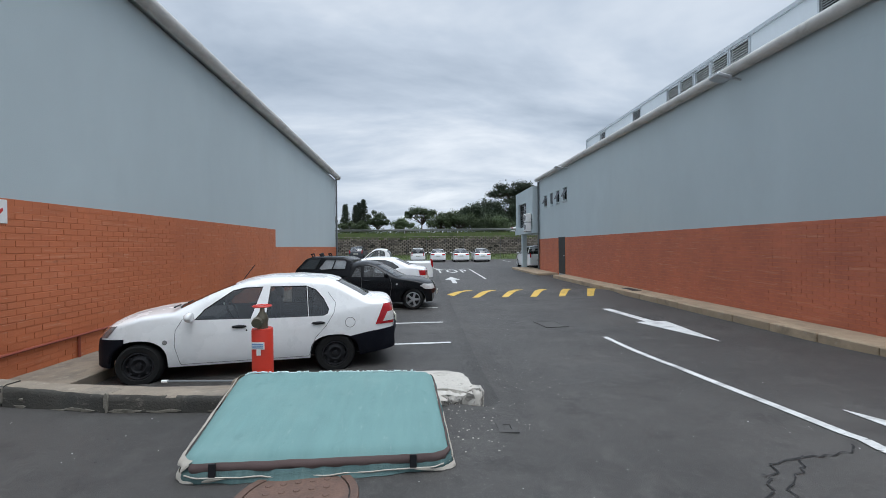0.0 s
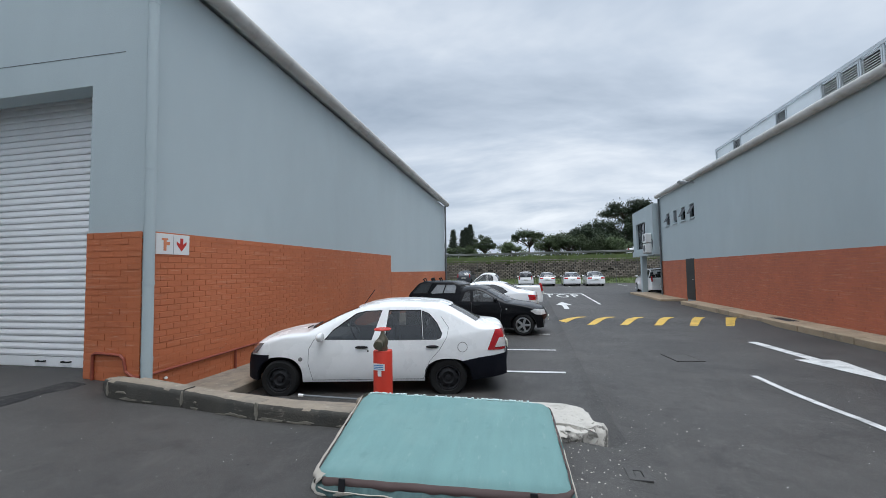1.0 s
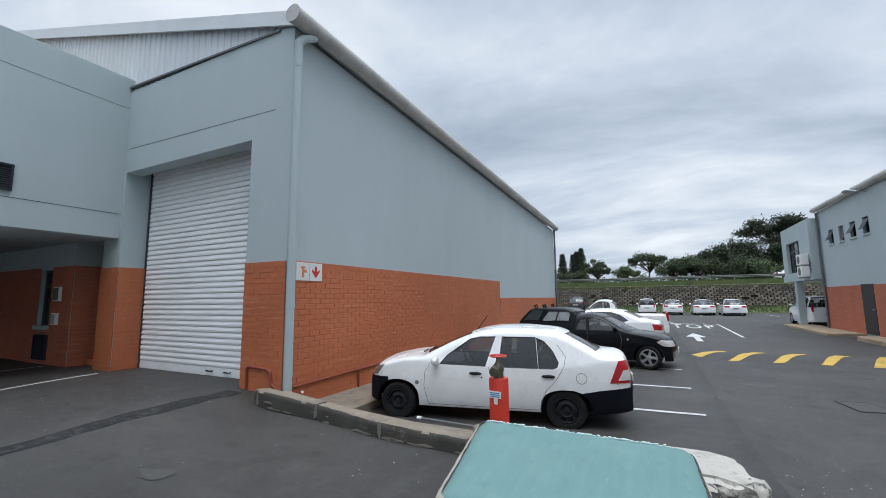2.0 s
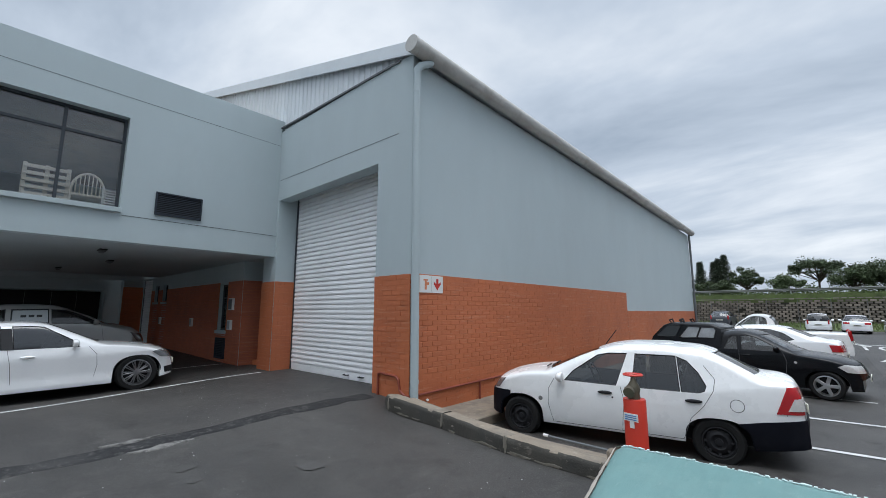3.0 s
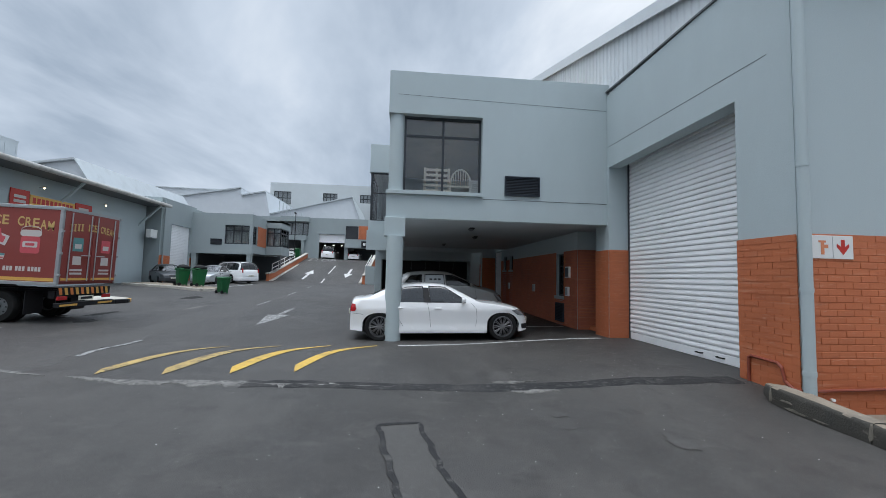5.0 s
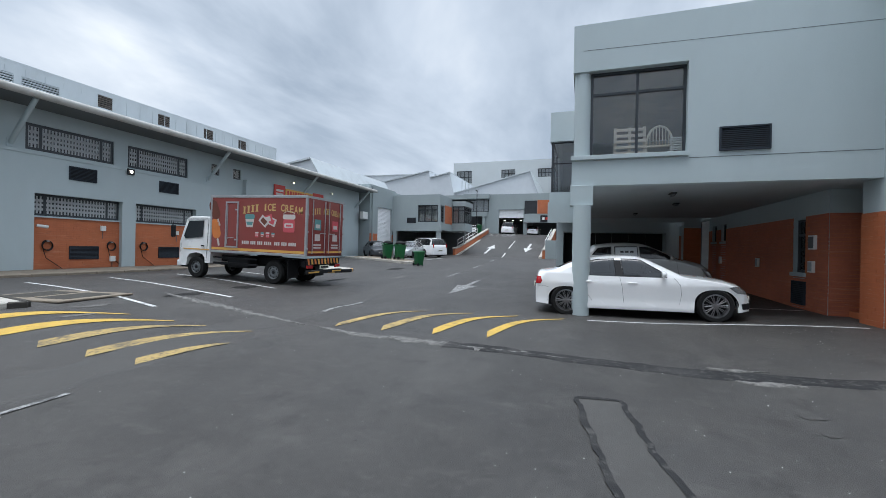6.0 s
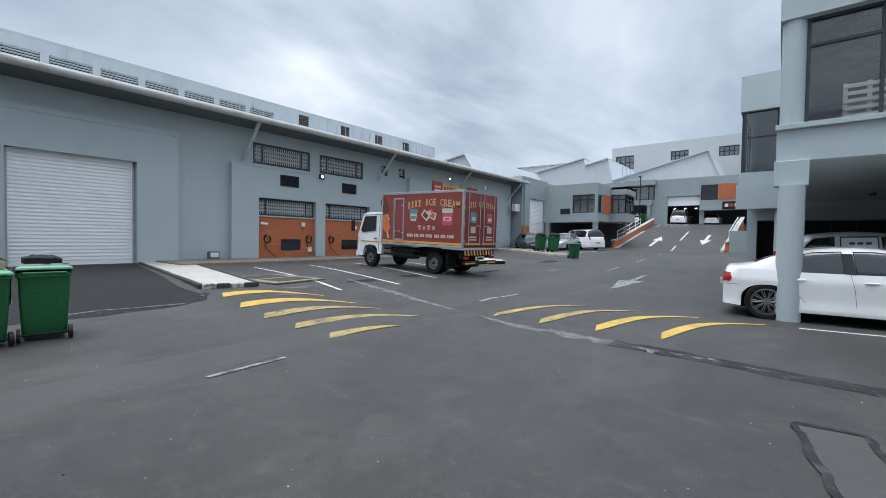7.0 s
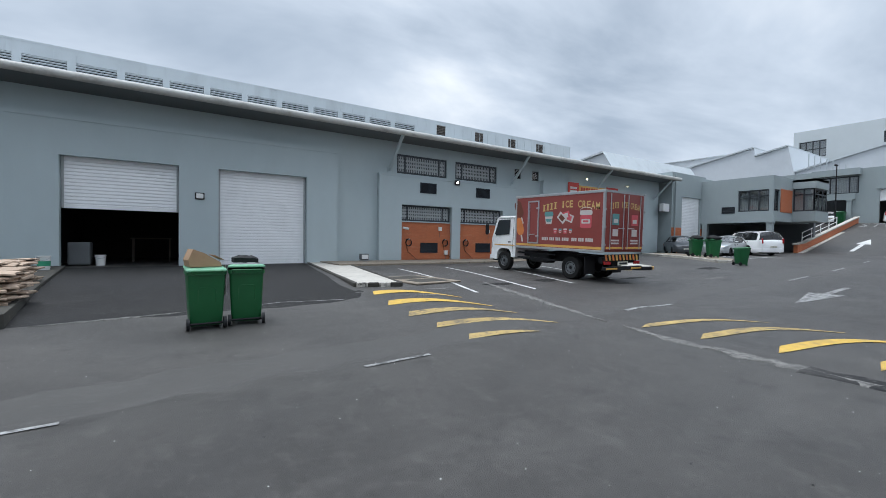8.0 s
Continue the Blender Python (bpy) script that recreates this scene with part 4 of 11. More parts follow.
roller_door(0.40, 3.88, 2.30, 4.25, SY - 0.34, "white roller shutter door half open over a dark store", face=1, handles=False)
# store behind the half-open door, its darkness put into near-black walls
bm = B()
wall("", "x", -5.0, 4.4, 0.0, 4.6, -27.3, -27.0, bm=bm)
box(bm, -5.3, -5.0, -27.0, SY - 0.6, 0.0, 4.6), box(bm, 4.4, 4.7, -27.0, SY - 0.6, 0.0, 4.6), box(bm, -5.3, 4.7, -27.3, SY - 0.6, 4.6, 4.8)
struct("store_walls", bm, DARK, "store room walls with the dark of the unlit room in their colour", "wall")
for a, b in ((-12.8, -9.6), (-16.6, -13.4)):
    br = wall("brick_panel", "x", a, b, 0.0, 2.28, SY - 0.45, SY - 0.2, material=JOINT, label="painted brick infill panel under a barred window")
    brickwork(br, (b, SY - 0.2, 0.16), (-1, 0, 0), b - a, 2.12, BRICK, seed=11)
    window("window_8", pose(b, SY - 0.25, 2.34, 0, 0, 180), b - a, 0.86, [0.45, 2.7], "dark framed window behind a patterned security screen", screen=1, frame=0.09)
    bm = B()
    box(bm, a, b, SY - 0.28, SY - 0.12, 2.28, 2.34)
    struct("sill", bm, WALL, "grey painted sill over the brick panel", "sill")
    louvre(pose((a + b) / 2 + 0.35, SY - 0.18, 0.62, 0, 0, 180), 1.1, 0.55, "dark blue vent set in the brick panel", 9)
    louvre(pose((a + b) / 2 + 0.5, SY + 0.005, 3.88, 0, 0, 180), 1.02, 0.56, "dark blue vent in the grey wall", 9)
for i, (a, b, c, d) in enumerate(S_W):
    window("window_9", pose(b, SY - 0.36, c, 0, 0, 180), b - a, d - c, [0.5, b - a - 0.5] if i < 2 else [], "dark framed high window with a patterned security screen", screen=2 if i < 2 else False, frame=0.11 if i < 2 else 0.06)
# added block; the darkness of the room is put into its colour
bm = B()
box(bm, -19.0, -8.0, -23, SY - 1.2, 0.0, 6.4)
struct("room_core_south", bm, DARK, "near-black block for the unlit room behind the barred windows", "wall")
# roof, eave, gutter and struts
bm = B()
extrude_poly(bm, [(-17.95, 6.60), (-17.95, 6.68), (-22.4, 7.75), (-22.4, 7.67)], "x", -34.6, 16)
extrude_poly(bm, [(-22.4, 8.87), (-22.4, 8.97), (-30, 10.4), (-30, 10.3)], "x", -26.34, 16)
struct("roof_yard_south", bm, CLAD, "pale metal roof with a deep eave and clerestory", "roof")
gutter_line("gutter_yard_south", 0.14, (-34.6, -17.95, 6.6), (16, -17.95, 6.6), "long round pale gutter along the yard eave")
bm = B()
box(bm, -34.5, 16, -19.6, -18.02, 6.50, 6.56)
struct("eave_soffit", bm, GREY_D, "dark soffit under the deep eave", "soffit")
for x in (-9.0, -17.6, -25.7, -33.6):
    st = thing("eave_strut", pose(x, 0, 0), "grey diagonal steel strut under the eave", "strut", "eave struts")
    part("tube", cyl(B(), (0, -18.1, 6.5), (0, SY - 0.3 if x < -6.2 else SY, 5.0 if x < -6.2 else 5.95), 0.085, seg=12), WALL, st, smooth=40)
    part("foot_plate", box(B(), -0.12, 0.12, SY - 0.3 if x < -6.2 else SY, (SY - 0.3 if x < -6.2 else SY) + 0.03, (4.85 if x < -6.2 else 5.8), (5.15 if x < -6.2 else 6.1)), WALL, st)
SLV = [(-12.0 + i * 1.62, -10.65 + i * 1.62) for i in range(13)]
SL2 = [(-14.3, -13.6), (-17.4, -16.7), (-20.4, -19.7), (-23.2, -22.5)]
wm = wall("clerestory_south", "x", -26.3, 16, 7.6, 8.9, -22.5, -22.4, [*[(a, b, 8.0, 8.42) for a, b in SLV], *[(a, b, 8.1, 8.72) for a, b in SL2]], material=CLAD, label="stained pale metal clerestory with louvre strips")
for (a, b, z0, z1, n) in [(a, b, 8.0, 8.42, 4) for a, b in SLV] + [(a, b, 8.1, 8.72, 6) for a, b in SL2]:
    part("backing", box(B(), a, b, -22.49, -22.47, z0, z1), DARK, wm)
    for i in range(n):
        s = part("slat", box(B(), a + 0.01, b - 0.01, -0.035, 0.035, -0.012, 0.012), CLAD if n == 4 else LOUVRE_B, wm)
        s.matrix_world = pose(0, -22.42, z0 + (z1 - z0) * (i + 0.5) / n, 35)
bm = B()
for i in range(60):
    x = -26.2 + i * 0.7
    box(bm, x, x + 0.03, -22.388, -22.376, 8.45 if x > -13 else 7.7, 8.72)
struct("clerestory_ribs", bm, CLAD, "ribs of the pale clerestory cladding", "cladding")
bm = B()
box(bm, -34.3, -34.0, -30, SY - 0.6, 0, 6.9), extrude_poly(bm, [(-22.5, 7.5), (-22.5, 8.88), (-30, 10.29), (-30, 7.5)], "x", -26.3, -26.2), box(bm, 16, 16.3, -30, -6, -0.3, 9), box(bm, 8.9, 16.3, -6.3, -6, -0.5, 5.7)
struct("wall_yard_ends", bm, WALL, "grey painted end walls", "wall")


# ---- vehicles ----
PAINT = {
    "white": mat("white_car_paint", (0.88, 0.88, 0.87), 0.28, 0.03, 2, 0.0, 40, coat=0.6, stain=(0.72, 0.71, 0.69), amount=0.2, sscale=1.6),
    "white_clean": mat("clean_white_car_paint", (0.92, 0.92, 0.92), 0.2, 0.02, 2, 0.0, 40, coat=0.8),
    "black": mat("black_car_paint", (0.004, 0.0045, 0.006), 0.22, 0.1, 2, 0.0, 40, coat=0.0, spec=0.3),
    "grey": mat("dark_grey_car_paint", (0.045, 0.050, 0.058), 0.35, 0.1, 2, 0.0, 40, coat=0.25),
    "silver": mat("silver_grey_car_paint", (0.36, 0.36, 0.35), 0.35, 0.05, 2, 0.0, 40, metal=0.3, coat=0.7),
    "red": mat("dark_red_car_paint", (0.20, 0.015, 0.02), 0.3, 0.05, 2, 0.0, 40, coat=0.8),
    "pale": mat("silver_car_paint", (0.45, 0.47, 0.48), 0.3, 0.05, 2, 0.0, 40, metal=0.4, coat=0.7),
}
TRIM = mat("black_bumper_plastic", (0.007, 0.008, 0.013), 0.6, 0.15, 4, 0.1, 90, stain=(0.03, 0.03, 0.035), amount=0.2, sscale=5, spec=0.12)
SEAT = mat("dark_seat_fabric", (0.07, 0.07, 0.072), 0.9, 0.15, 5, 0.2, 120)
STEEL_RIM = mat("black_steel_rim", (0.016, 0.016, 0.018), 0.55, 0.2, 6, 0.1, 60, spec=0.3)
ALLOY = mat("alloy_rim", (0.55, 0.56, 0.57), 0.3, 0.08, 6, 0.0, 60, metal=0.85)
DARKALLOY = mat("dark_alloy_rim", (0.24, 0.24, 0.25), 0.3, 0.1, 6, 0.0, 60, metal=0.75)
TAIL = mat("red_tail_lamp", (0.42, 0.010, 0.014), 0.12, 0.05, 8, 0.0, 60, coat=0.8)
AMBER = mat("amber_lamp", (0.75, 0.25, 0.02), 0.15, 0.05, 8, 0.0, 60, coat=0.8)
T_LENS = mat("pale_lamp", (0.62, 0.60, 0.58), 0.12, 0.15, 14, 0.05, 40, coat=1.0)
LENS = mat("clear_lamp", (0.26, 0.27, 0.28), 0.08, 0.3, 14, 0.05, 40, metal=0.5, coat=1.0)
PLATE = mat("number_plate", (0.72, 0.70, 0.6), 0.4, 0.03, 4, 0.0, 60)
SEAMC = mat("panel_gap_grey", (0.13, 0.13, 0.13), 0.7, 0.1, 5, 0.0, 60)
BLACK_BAR = mat("black_print", (0.02, 0.02, 0.02), 0.5, 0.1, 5, 0.0, 60)


def lathe(bm, prof, seg=32):
    """Turns the outline prof of (radius, y) round the y axis."""
    rings = [[bm.verts.new((r * math.cos(2 * math.pi * i / seg), y, r * math.sin(2 * math.pi * i / seg))) for i in range(seg)] for r, y in prof]
    for a, b in zip(rings, rings[1:]):
        for i in range(seg):
            j = (i + 1) % seg
            bm.faces.new((a[i], a[j], b[j], b[i]))
    return bm


WHEELS = {}


def wheel_meshes(r, style):
    """Tyre, rim and hub meshes; the outer side faces -y."""
    key = (r, style)
    if key in WHEELS:
        return WHEELS[key]
    w = 0.19 if r < 0.34 else 0.22
    rr = r * (0.63 if style == "steel" else 0.70 if style != "truck" else 0.56)
    tyre = lathe(B(), [(rr, -w / 2 + 0.02), (rr + 0.015, -w / 2), (r - 0.03, -w / 2 - 0.004), (r - 0.008, -w / 2 + 0.02), (r, -w / 4), (r, w / 4), (r - 0.008, w / 2 - 0.02), (r - 0.03, w / 2), (rr, w / 2 - 0.01), (rr - 0.01, 0)], 36)
    rim, n = B(), 5
    lathe(rim, [(rr + 0.004, -w / 2 + 0.012), (rr - 0.012, -w / 2 + 0.008), (rr - 0.025, -w / 2 + 0.04), (rr - 0.03, w / 2 - 0.03), (rr + 0.003, w / 2 - 0.015)], 36)
    if style in ("steel", "truck"):
        lathe(rim, [(rr - 0.03, -w / 2 + 0.05), (rr * 0.72, -w / 2 + 0.035), (rr * 0.5, -w / 2 + 0.02), (rr * 0.3, -w / 2 + 0.045), (0.001, -w / 2 + 0.045)], 36)
    else:
        n = 5 if style == "alloy" else 10
        for i in range(n):
            a = 2 * math.pi * i / n
            for da in ((0,) if style == "alloy" else (-0.10, 0.10)):
                s = B()
                box(s, rr * 0.12, rr - 0.018, -w / 2 + 0.012, -w / 2 + 0.04, -0.03 if style == "alloy" else -0.008, 0.03 if style == "alloy" else 0.008, 0.004)
                s.transform(Matrix.Rotation(-(a + da), 4, "Y"))
                t = bpy.data.meshes.new("t")
                s.to_mesh(t)
                s.free()
                rim.from_mesh(t)
                bpy.data.meshes.remove(t)
    disc = lathe(B(), [(rr - 0.03, w * 0.1), (0.001, w * 0.1)], 24)
    hub = B()
    lathe(hub, [(rr * 0.24, -w / 2 + 0.03), (rr * 0.22, -w / 2 + 0.008), (0.001, -w / 2 + 0.004)], 20)
    WHEELS[key] = (mesh_of(tyre, "tyre", 40), mesh_of(rim, "rim", 35), mesh_of(hub, "hub", 35), mesh_of(disc, "brake_disc", 35))
    return WHEELS[key]


def put_wheel(parent, x, y, r, style, side, rim_mat):
    w = new("wheel")
    w.parent = parent
    w.matrix_local = pose(x, y, r, 0, 0, 0 if side < 0 else 180)
    for me, nm, mt in zip(wheel_meshes(r, style), ("tyre", "rim", "hub", "brake_disc"), (RUBBER, rim_mat, rim_mat if style not in ("steel", "truck") else BLACK_P, DARK)):
        if me.users == 0 or not me.materials:
            me.materials.append(mt)
            ob = new(nm, me)
        else:
            ob = new(nm, me)
            if me.materials[0] != mt:
                ob.data = me.copy()
                ob.data.materials[0] = mt
        ob.parent = w
    if style in ("steel", "truck"):
        rr, wd = r * (0.63 if style == "steel" else 0.56), (0.19 if r < 0.34 else 0.22)
        key = ("hole", r, style)
        if key not in WHEELS:
            WHEELS[key] = mesh_of(cyl(B(), (0, -wd / 2 + 0.030, 0), (0, -wd / 2 + 0.05, 0), rr * 0.10, seg=8), "vent_hole")
            WHEELS[key].materials.append(DARK)
        for i in range(8):
            a = 2 * math.pi * i / 8
            ob = new("vent_hole", WHEELS[key])
            ob.parent = w
            ob.location = (math.cos(a) * rr * 0.78, 0, math.sin(a) * rr * 0.78)
    return w


def car(m, label, L=4.3, W=1.68, H=1.43, r=0.29, front=0.82, wb=2.55, zn=0.70, zc=0.93, zb=0.93, zt=0.95, tail_x=None, a=(0.85, 0.1), c=(-1.5, -0.85),
        pillars=((0.22, 0.14),), paint="white", rim="steel", rim_mat=None, bumper=None, glassm=None, rear_z=0.55, nose=0.14, tails="side", category="car", group="",
        puff=0.42, roof_y=0.70, rails=False, spoiler=False, mirror=None, handles=BLACK_P, wide_c=0.30, seams=(), plate=True, arch_h=None, tailr=0.16, bump=(0.22, 0.50, 0.26, 0.54), bottom=0.20, posts_m=None, glass_end=None):
    """A parked car on its wheels, front towards +x. a, c: where front and rear pillars start at the belt and meet the roof."""
    P = PAINT[paint]
    car_ob = thing("car", m, label, category, group)
    xf = L / 2 - front
    xr = xf - wb
    yw = W / 2
    ra = r + 0.045
    ah = arch_h or ra
    # the shell: sections across the car, from tail to nose
    keys = [(L / 2 - nose, zn), (L / 2 - nose - 0.10, zn + (zc - zn) * puff * 0.45), (L / 2 - nose - 0.32, zn + (zc - zn) * puff), (a[0] + 0.25, zc - 0.025), (a[0] + 0.02, zc), (a[0] - 0.16, zb + 0.006),
            (a[0] - 0.5, zb), (c[0] + 0.55, zb), (c[0] + 0.22, zb + (zt - zb) * 0.4), (c[0] - 0.02, zt - 0.01), ((c[0] - L / 2) / 2, zt), (-L / 2 + tailr + 0.05, zt - 0.012), (-L / 2 + tailr * 0.55, zt - 0.04)]
    kx, kz = [k[0] for k in keys][::-1], [k[1] for k in keys][::-1]
    def zs(x):
        return float(np.mean(np.interp([x - 0.04, x, x + 0.04], kx, kz)))
    def wide(x):
        uf, ur = lin(L / 2 - 0.62, L / 2, x), lin(-L / 2 + 0.55, -L / 2, x)
        return yw * (1 - 0.26 * uf ** 2.6 - 0.20 * ur ** 2.8)
    def zlow(x):
        z = bottom + 0.05 * lin(L / 2 - 0.5, L / 2, x) + 0.08 * lin(-L / 2 + 0.5, -L / 2, x)
        for xc in (xf, xr):
            d = (x - xc) / ra
            if abs(d) < 1:
                z = max(z, r + ah * math.sqrt(1 - d * d))
        return z
    def gz_(z):
        return float(np.interp(z, [0.2, 0.3, 0.45, 0.62, 0.75, 0.95, 1.2], [0.95, 0.985, 1.0, 0.998, 0.985, 0.965, 0.94]))
    def flank(x, z, out=0.0):
        return wide(x) * gz_(z) + out
    xs_ = [-L / 2 + tailr * 0.55 + 0.02]
    marks = [xr, xf]
    x = -L / 2 + tailr
    stations = []
    while x < L / 2 - nose:
        stations.append(x)
        near_ = min(abs(abs(x - q) - ra) for q in marks)
        x += 0.012 if near_ < 0.03 else 0.03 if near_ < 0.12 else 0.06
    secs = [(x, zs(x), zlow(x)) for x in stations]
    tail_ = [(-L / 2 + tailr * f_, zt - 0.012 - (zt - 0.60) * q_, 0.28 + 0.1 * q_) for f_, q_ in ((0.72, 0.04), (0.48, 0.13), (0.28, 0.32), (0.13, 0.62), (0.03, 0.9), (0.0, 1.0))]
    nose_ = [(L / 2 - nose * f_, zn - (zn - 0.47) * q_, 0.25 + 0.12 * q_) for f_, q_ in ((0.8, 0.05), (0.55, 0.16), (0.3, 0.38), (0.14, 0.62), (0.04, 0.86), (0.0, 1.0))]
    secs = tail_[::-1] + secs + nose_
    grid = []
    for x, zt_, zl in secs:
        w_ = wide(x)
        R = 0.028 if c[0] < x < a[0] - 0.05 else 0.06
        R = min(R, (zt_ - zl) * 0.4)
        side_ = []
        for f_ in (0, 0.05, 0.14, 0.28, 0.44, 0.60, 0.76, 0.9, 1.0):
            z = zl + (zt_ - R - zl) * f_
            side_.append((w_ * gz_(z), z))
        yb = side_[-1][0]
        for th in (25, 50, 75):
            side_.append((yb - R * (1 - math.cos(radians(th))), zt_ - R + R * math.sin(radians(th))))
        yt_ = yb - R
        for f_ in (0.96, 0.75, 0.4, 0.0):
            side_.append((yt_ * f_, zt_ + 0.03 * (1 - f_ * f_)))
        bow = 0.09 * lin(L / 2 - 0.7, L / 2, x) ** 1.5 - 0.06 * lin(-L / 2 + 0.6, -L / 2, x) ** 1.5
        full = [(-y, z) for y, z in side_] + [(y, z) for y, z in side_[-2::-1]]
        row = [Vector((x - bow * (y / yw) ** 2, y, z)) for y, z in full]
        lip = [Vector((row[0].x, row[0].y + 0.09, row[0].z + 0.004)), Vector((row[-1].x, row[-1].y - 0.09, row[-1].z + 0.004))]
        grid.append([lip[0]] + row + [lip[1]])
    bm = B()
    vg = [[bm.verts.new(q) for q in row] for row in grid]
    for p, q in zip(vg, vg[1:]):
        for k in range(len(p) - 1):
            bm.faces.new((p[k], q[k], q[k + 1], p[k + 1]))
    bm.faces.new(vg[0]), bm.faces.new(vg[-1][::-1])
    part("body", bm, P, car_ob, smooth=38)

    def patch(name, planes, material, x_from, x_to, out=0.004, label=""):
        """A lamp or panel that follows the shell: its sections between two x, cut by planes (point, normal that points away)."""
        i0 = max(0, max([i_ for i_, g_ in enumerate(secs) if g_[0] < x_from] or [0]))
        i1 = min(len(secs) - 1, min([i_ for i_, g_ in enumerate(secs) if g_[0] > x_to] or [len(secs) - 1]))
        b = B()
        rows_ = []
        for i in range(i0, i1 + 1):
            rows_.append([b.verts.new(q) for q in grid[i][1:-1]])
        for p, q in zip(rows_, rows_[1:]):
            for k in range(len(p) - 1):
                b.faces.new((p[k], q[k], q[k + 1], p[k + 1]))
        b.normal_update()
        for v in b.verts:
            v.co += v.normal * (out if v.normal.length > 0 else 0)
        for co, no in planes:
            bmesh.ops.bisect_plane(b, geom=b.verts[:] + b.edges[:] + b.faces[:], plane_co=co, plane_no=no, clear_outer=True)
        ret = bmesh.ops.extrude_face_region(b, geom=b.faces[:])
        b.normal_update()
        for v in [g_ for g_ in ret["geom"] if isinstance(g_, bmesh.types.BMVert)]:
            v.co += v.normal * 0.006
        return part(name, b, material, car_ob, label, smooth=40)
    # cabin: one arched profile from cowl to tail, lofted across
    y0, y1, zr = yw * 0.935, yw * roof_y, H
    def curve(pts, n_):
        out = []
        pp = [2 * Vector(pts[0]) - Vector(pts[1])] + [Vector(q) for q in pts] + [2 * Vector(pts[-1]) - Vector(pts[-2])]
        for k in range(1, len(pp) - 2):
            for u in [i_ / n_ for i_ in range(n_)]:
                a0, a1, a2, a3 = pp[k - 1], pp[k], pp[k + 1], pp[k + 2]
                out.append(0.5 * (2 * a1 + (a2 - a0) * u + (2 * a0 - 5 * a1 + 4 * a2 - a3) * u * u + (3 * a1 - a0 - 3 * a2 + a3) * u ** 3))
        return out + [pp[-2]]
    zA, zC = zc, zt
    mid = (a[1] + c[1]) / 2
    keyp = [(a[0], zA), ((a[0] * 0.45 + a[1] * 0.55), zA + (zr - zA) * 0.56), (a[1] - 0.02, zr - 0.055), (mid + 0.1, zr - 0.003), (c[1] + 0.1, zr - 0.045), ((c[0] * 0.5 + c[1] * 0.5) - 0.02, zC + (zr - zC) * 0.58), (c[0], zC)]
    NS = 5
    prof = curve(keyp, NS)
    def half(z):
        return y0 + (y1 - y0) * lin(zb, zr - 0.04, z)
    def loft(i0, i1, yin, dz=0.0, sgn=1.0):
        b = B()
        rows_ = []
        for k in range(i0, i1 + 1):
            x, z = prof[k]
            hy = half(z) - yin
            n1 = prof[min(k + 1, len(prof) - 1)] - prof[max(k - 1, 0)]
            nn = Vector((-n1.y, n1.x)).normalized()
            if nn.y < 0:
                nn = -nn
            rows_.append([b.verts.new((x + nn.x * 0.06 * (1 - v * v) + nn.x * dz, v * hy, z + nn.y * 0.05 * (1 - v * v) + nn.y * dz - 0.012 * v * v)) for v in (-1, -0.9, -0.6, -0.3, 0, 0.3, 0.6, 0.9, 1)])
        for p, q in zip(rows_, rows_[1:]):
            for k in range(8):
                b.faces.new((p[k], p[k + 1], q[k + 1], q[k]))
        return b
    iA, iC = 2 * NS - 1, 4 * NS + 1
    part("roof", loft(iA, iC, 0.0), P, car_ob, smooth=50)
    part("headlining", loft(iA, iC, 0.02, -0.03), SEAT, car_ob, smooth=50)
    gm_ = glassm or CARGLASS
    for nm, i0, i1 in (("windscreen", 0, iA), ("rear_window", iC, len(prof) - 1)):
        o = part(nm, loft(i0, i1, 0.03), gm_, car_ob, smooth=60)
        o.visible_shadow = False
        o = part("glass_border", loft(i1 - 1 if nm == "windscreen" else i0, i1 if nm == "windscreen" else i0 + 1, 0.03, 0.002), BLACK_P, car_ob, smooth=60)
    # side arches: frame between the profile and the window line
    inner = []
    for k, p in enumerate(prof):
        n1 = prof[min(k + 1, len(prof) - 1)] - prof[max(k - 1, 0)]
        nn = Vector((-n1.y, n1.x)).normalized()
        if nn.y > 0:
            nn = -nn
        off = 0.05 + (wide_c - 0.05) * ss(iC - NS * 0.9, len(prof) - NS * 0.9, k) * 0.9
        q = p + nn * off
        if k < 2:
            q = Vector((a[0] - 0.12 - 0.02 * k, zb + 0.02 + 0.05 * k))
        if glass_end is not None and q.x < glass_end + 0.18 * lin(zr - 0.08, zb, q.y) - 0.18:
            q = Vector((glass_end + 0.18 * lin(zr - 0.08, zb, q.y) - 0.18, q.y))
        inner.append(Vector((q.x, max(q.y, zb + 0.012))))
    for k in range(1, len(inner)):
        if inner[k].x > inner[k - 1].x:
            inner[k].x = inner[k - 1].x - 0.001
    def clip(pts, x0, x1):
        for lim, sg in ((x0, 1), (x1, -1)):
            out = []
            for p, q in zip(pts, pts[1:] + pts[:1]):
                ip, iq = sg * (p.x - lim) >= 0, sg * (q.x - lim) >= 0
                if ip:
                    out.append(p)
                if ip != iq:
                    out.append(p.lerp(q, (lim - p.x) / (q.x - p.x)))
            pts = out
        return pts
    rim_line = [q for q in inner if q.y > zb + 0.011] or inner
    dlo = rim_line + [Vector((rim_line[-1].x, zb)), Vector((rim_line[0].x, zb))]
    for sgn in (-1, 1):
        b = B()
        ro = []
        for p, q in zip(prof, inner):
            ro.append([b.verts.new((p.x, sgn * half(p.y), p.y - 0.012)), b.verts.new((q.x, sgn * (half(q.y) + 0.0), q.y)), b.verts.new((q.x, sgn * (half(q.y) - 0.045), q.y))])
        for p, q in zip(ro, ro[1:]):
            for k in range(2):
                b.faces.new((p[k], p[k + 1], q[k + 1], q[k]))
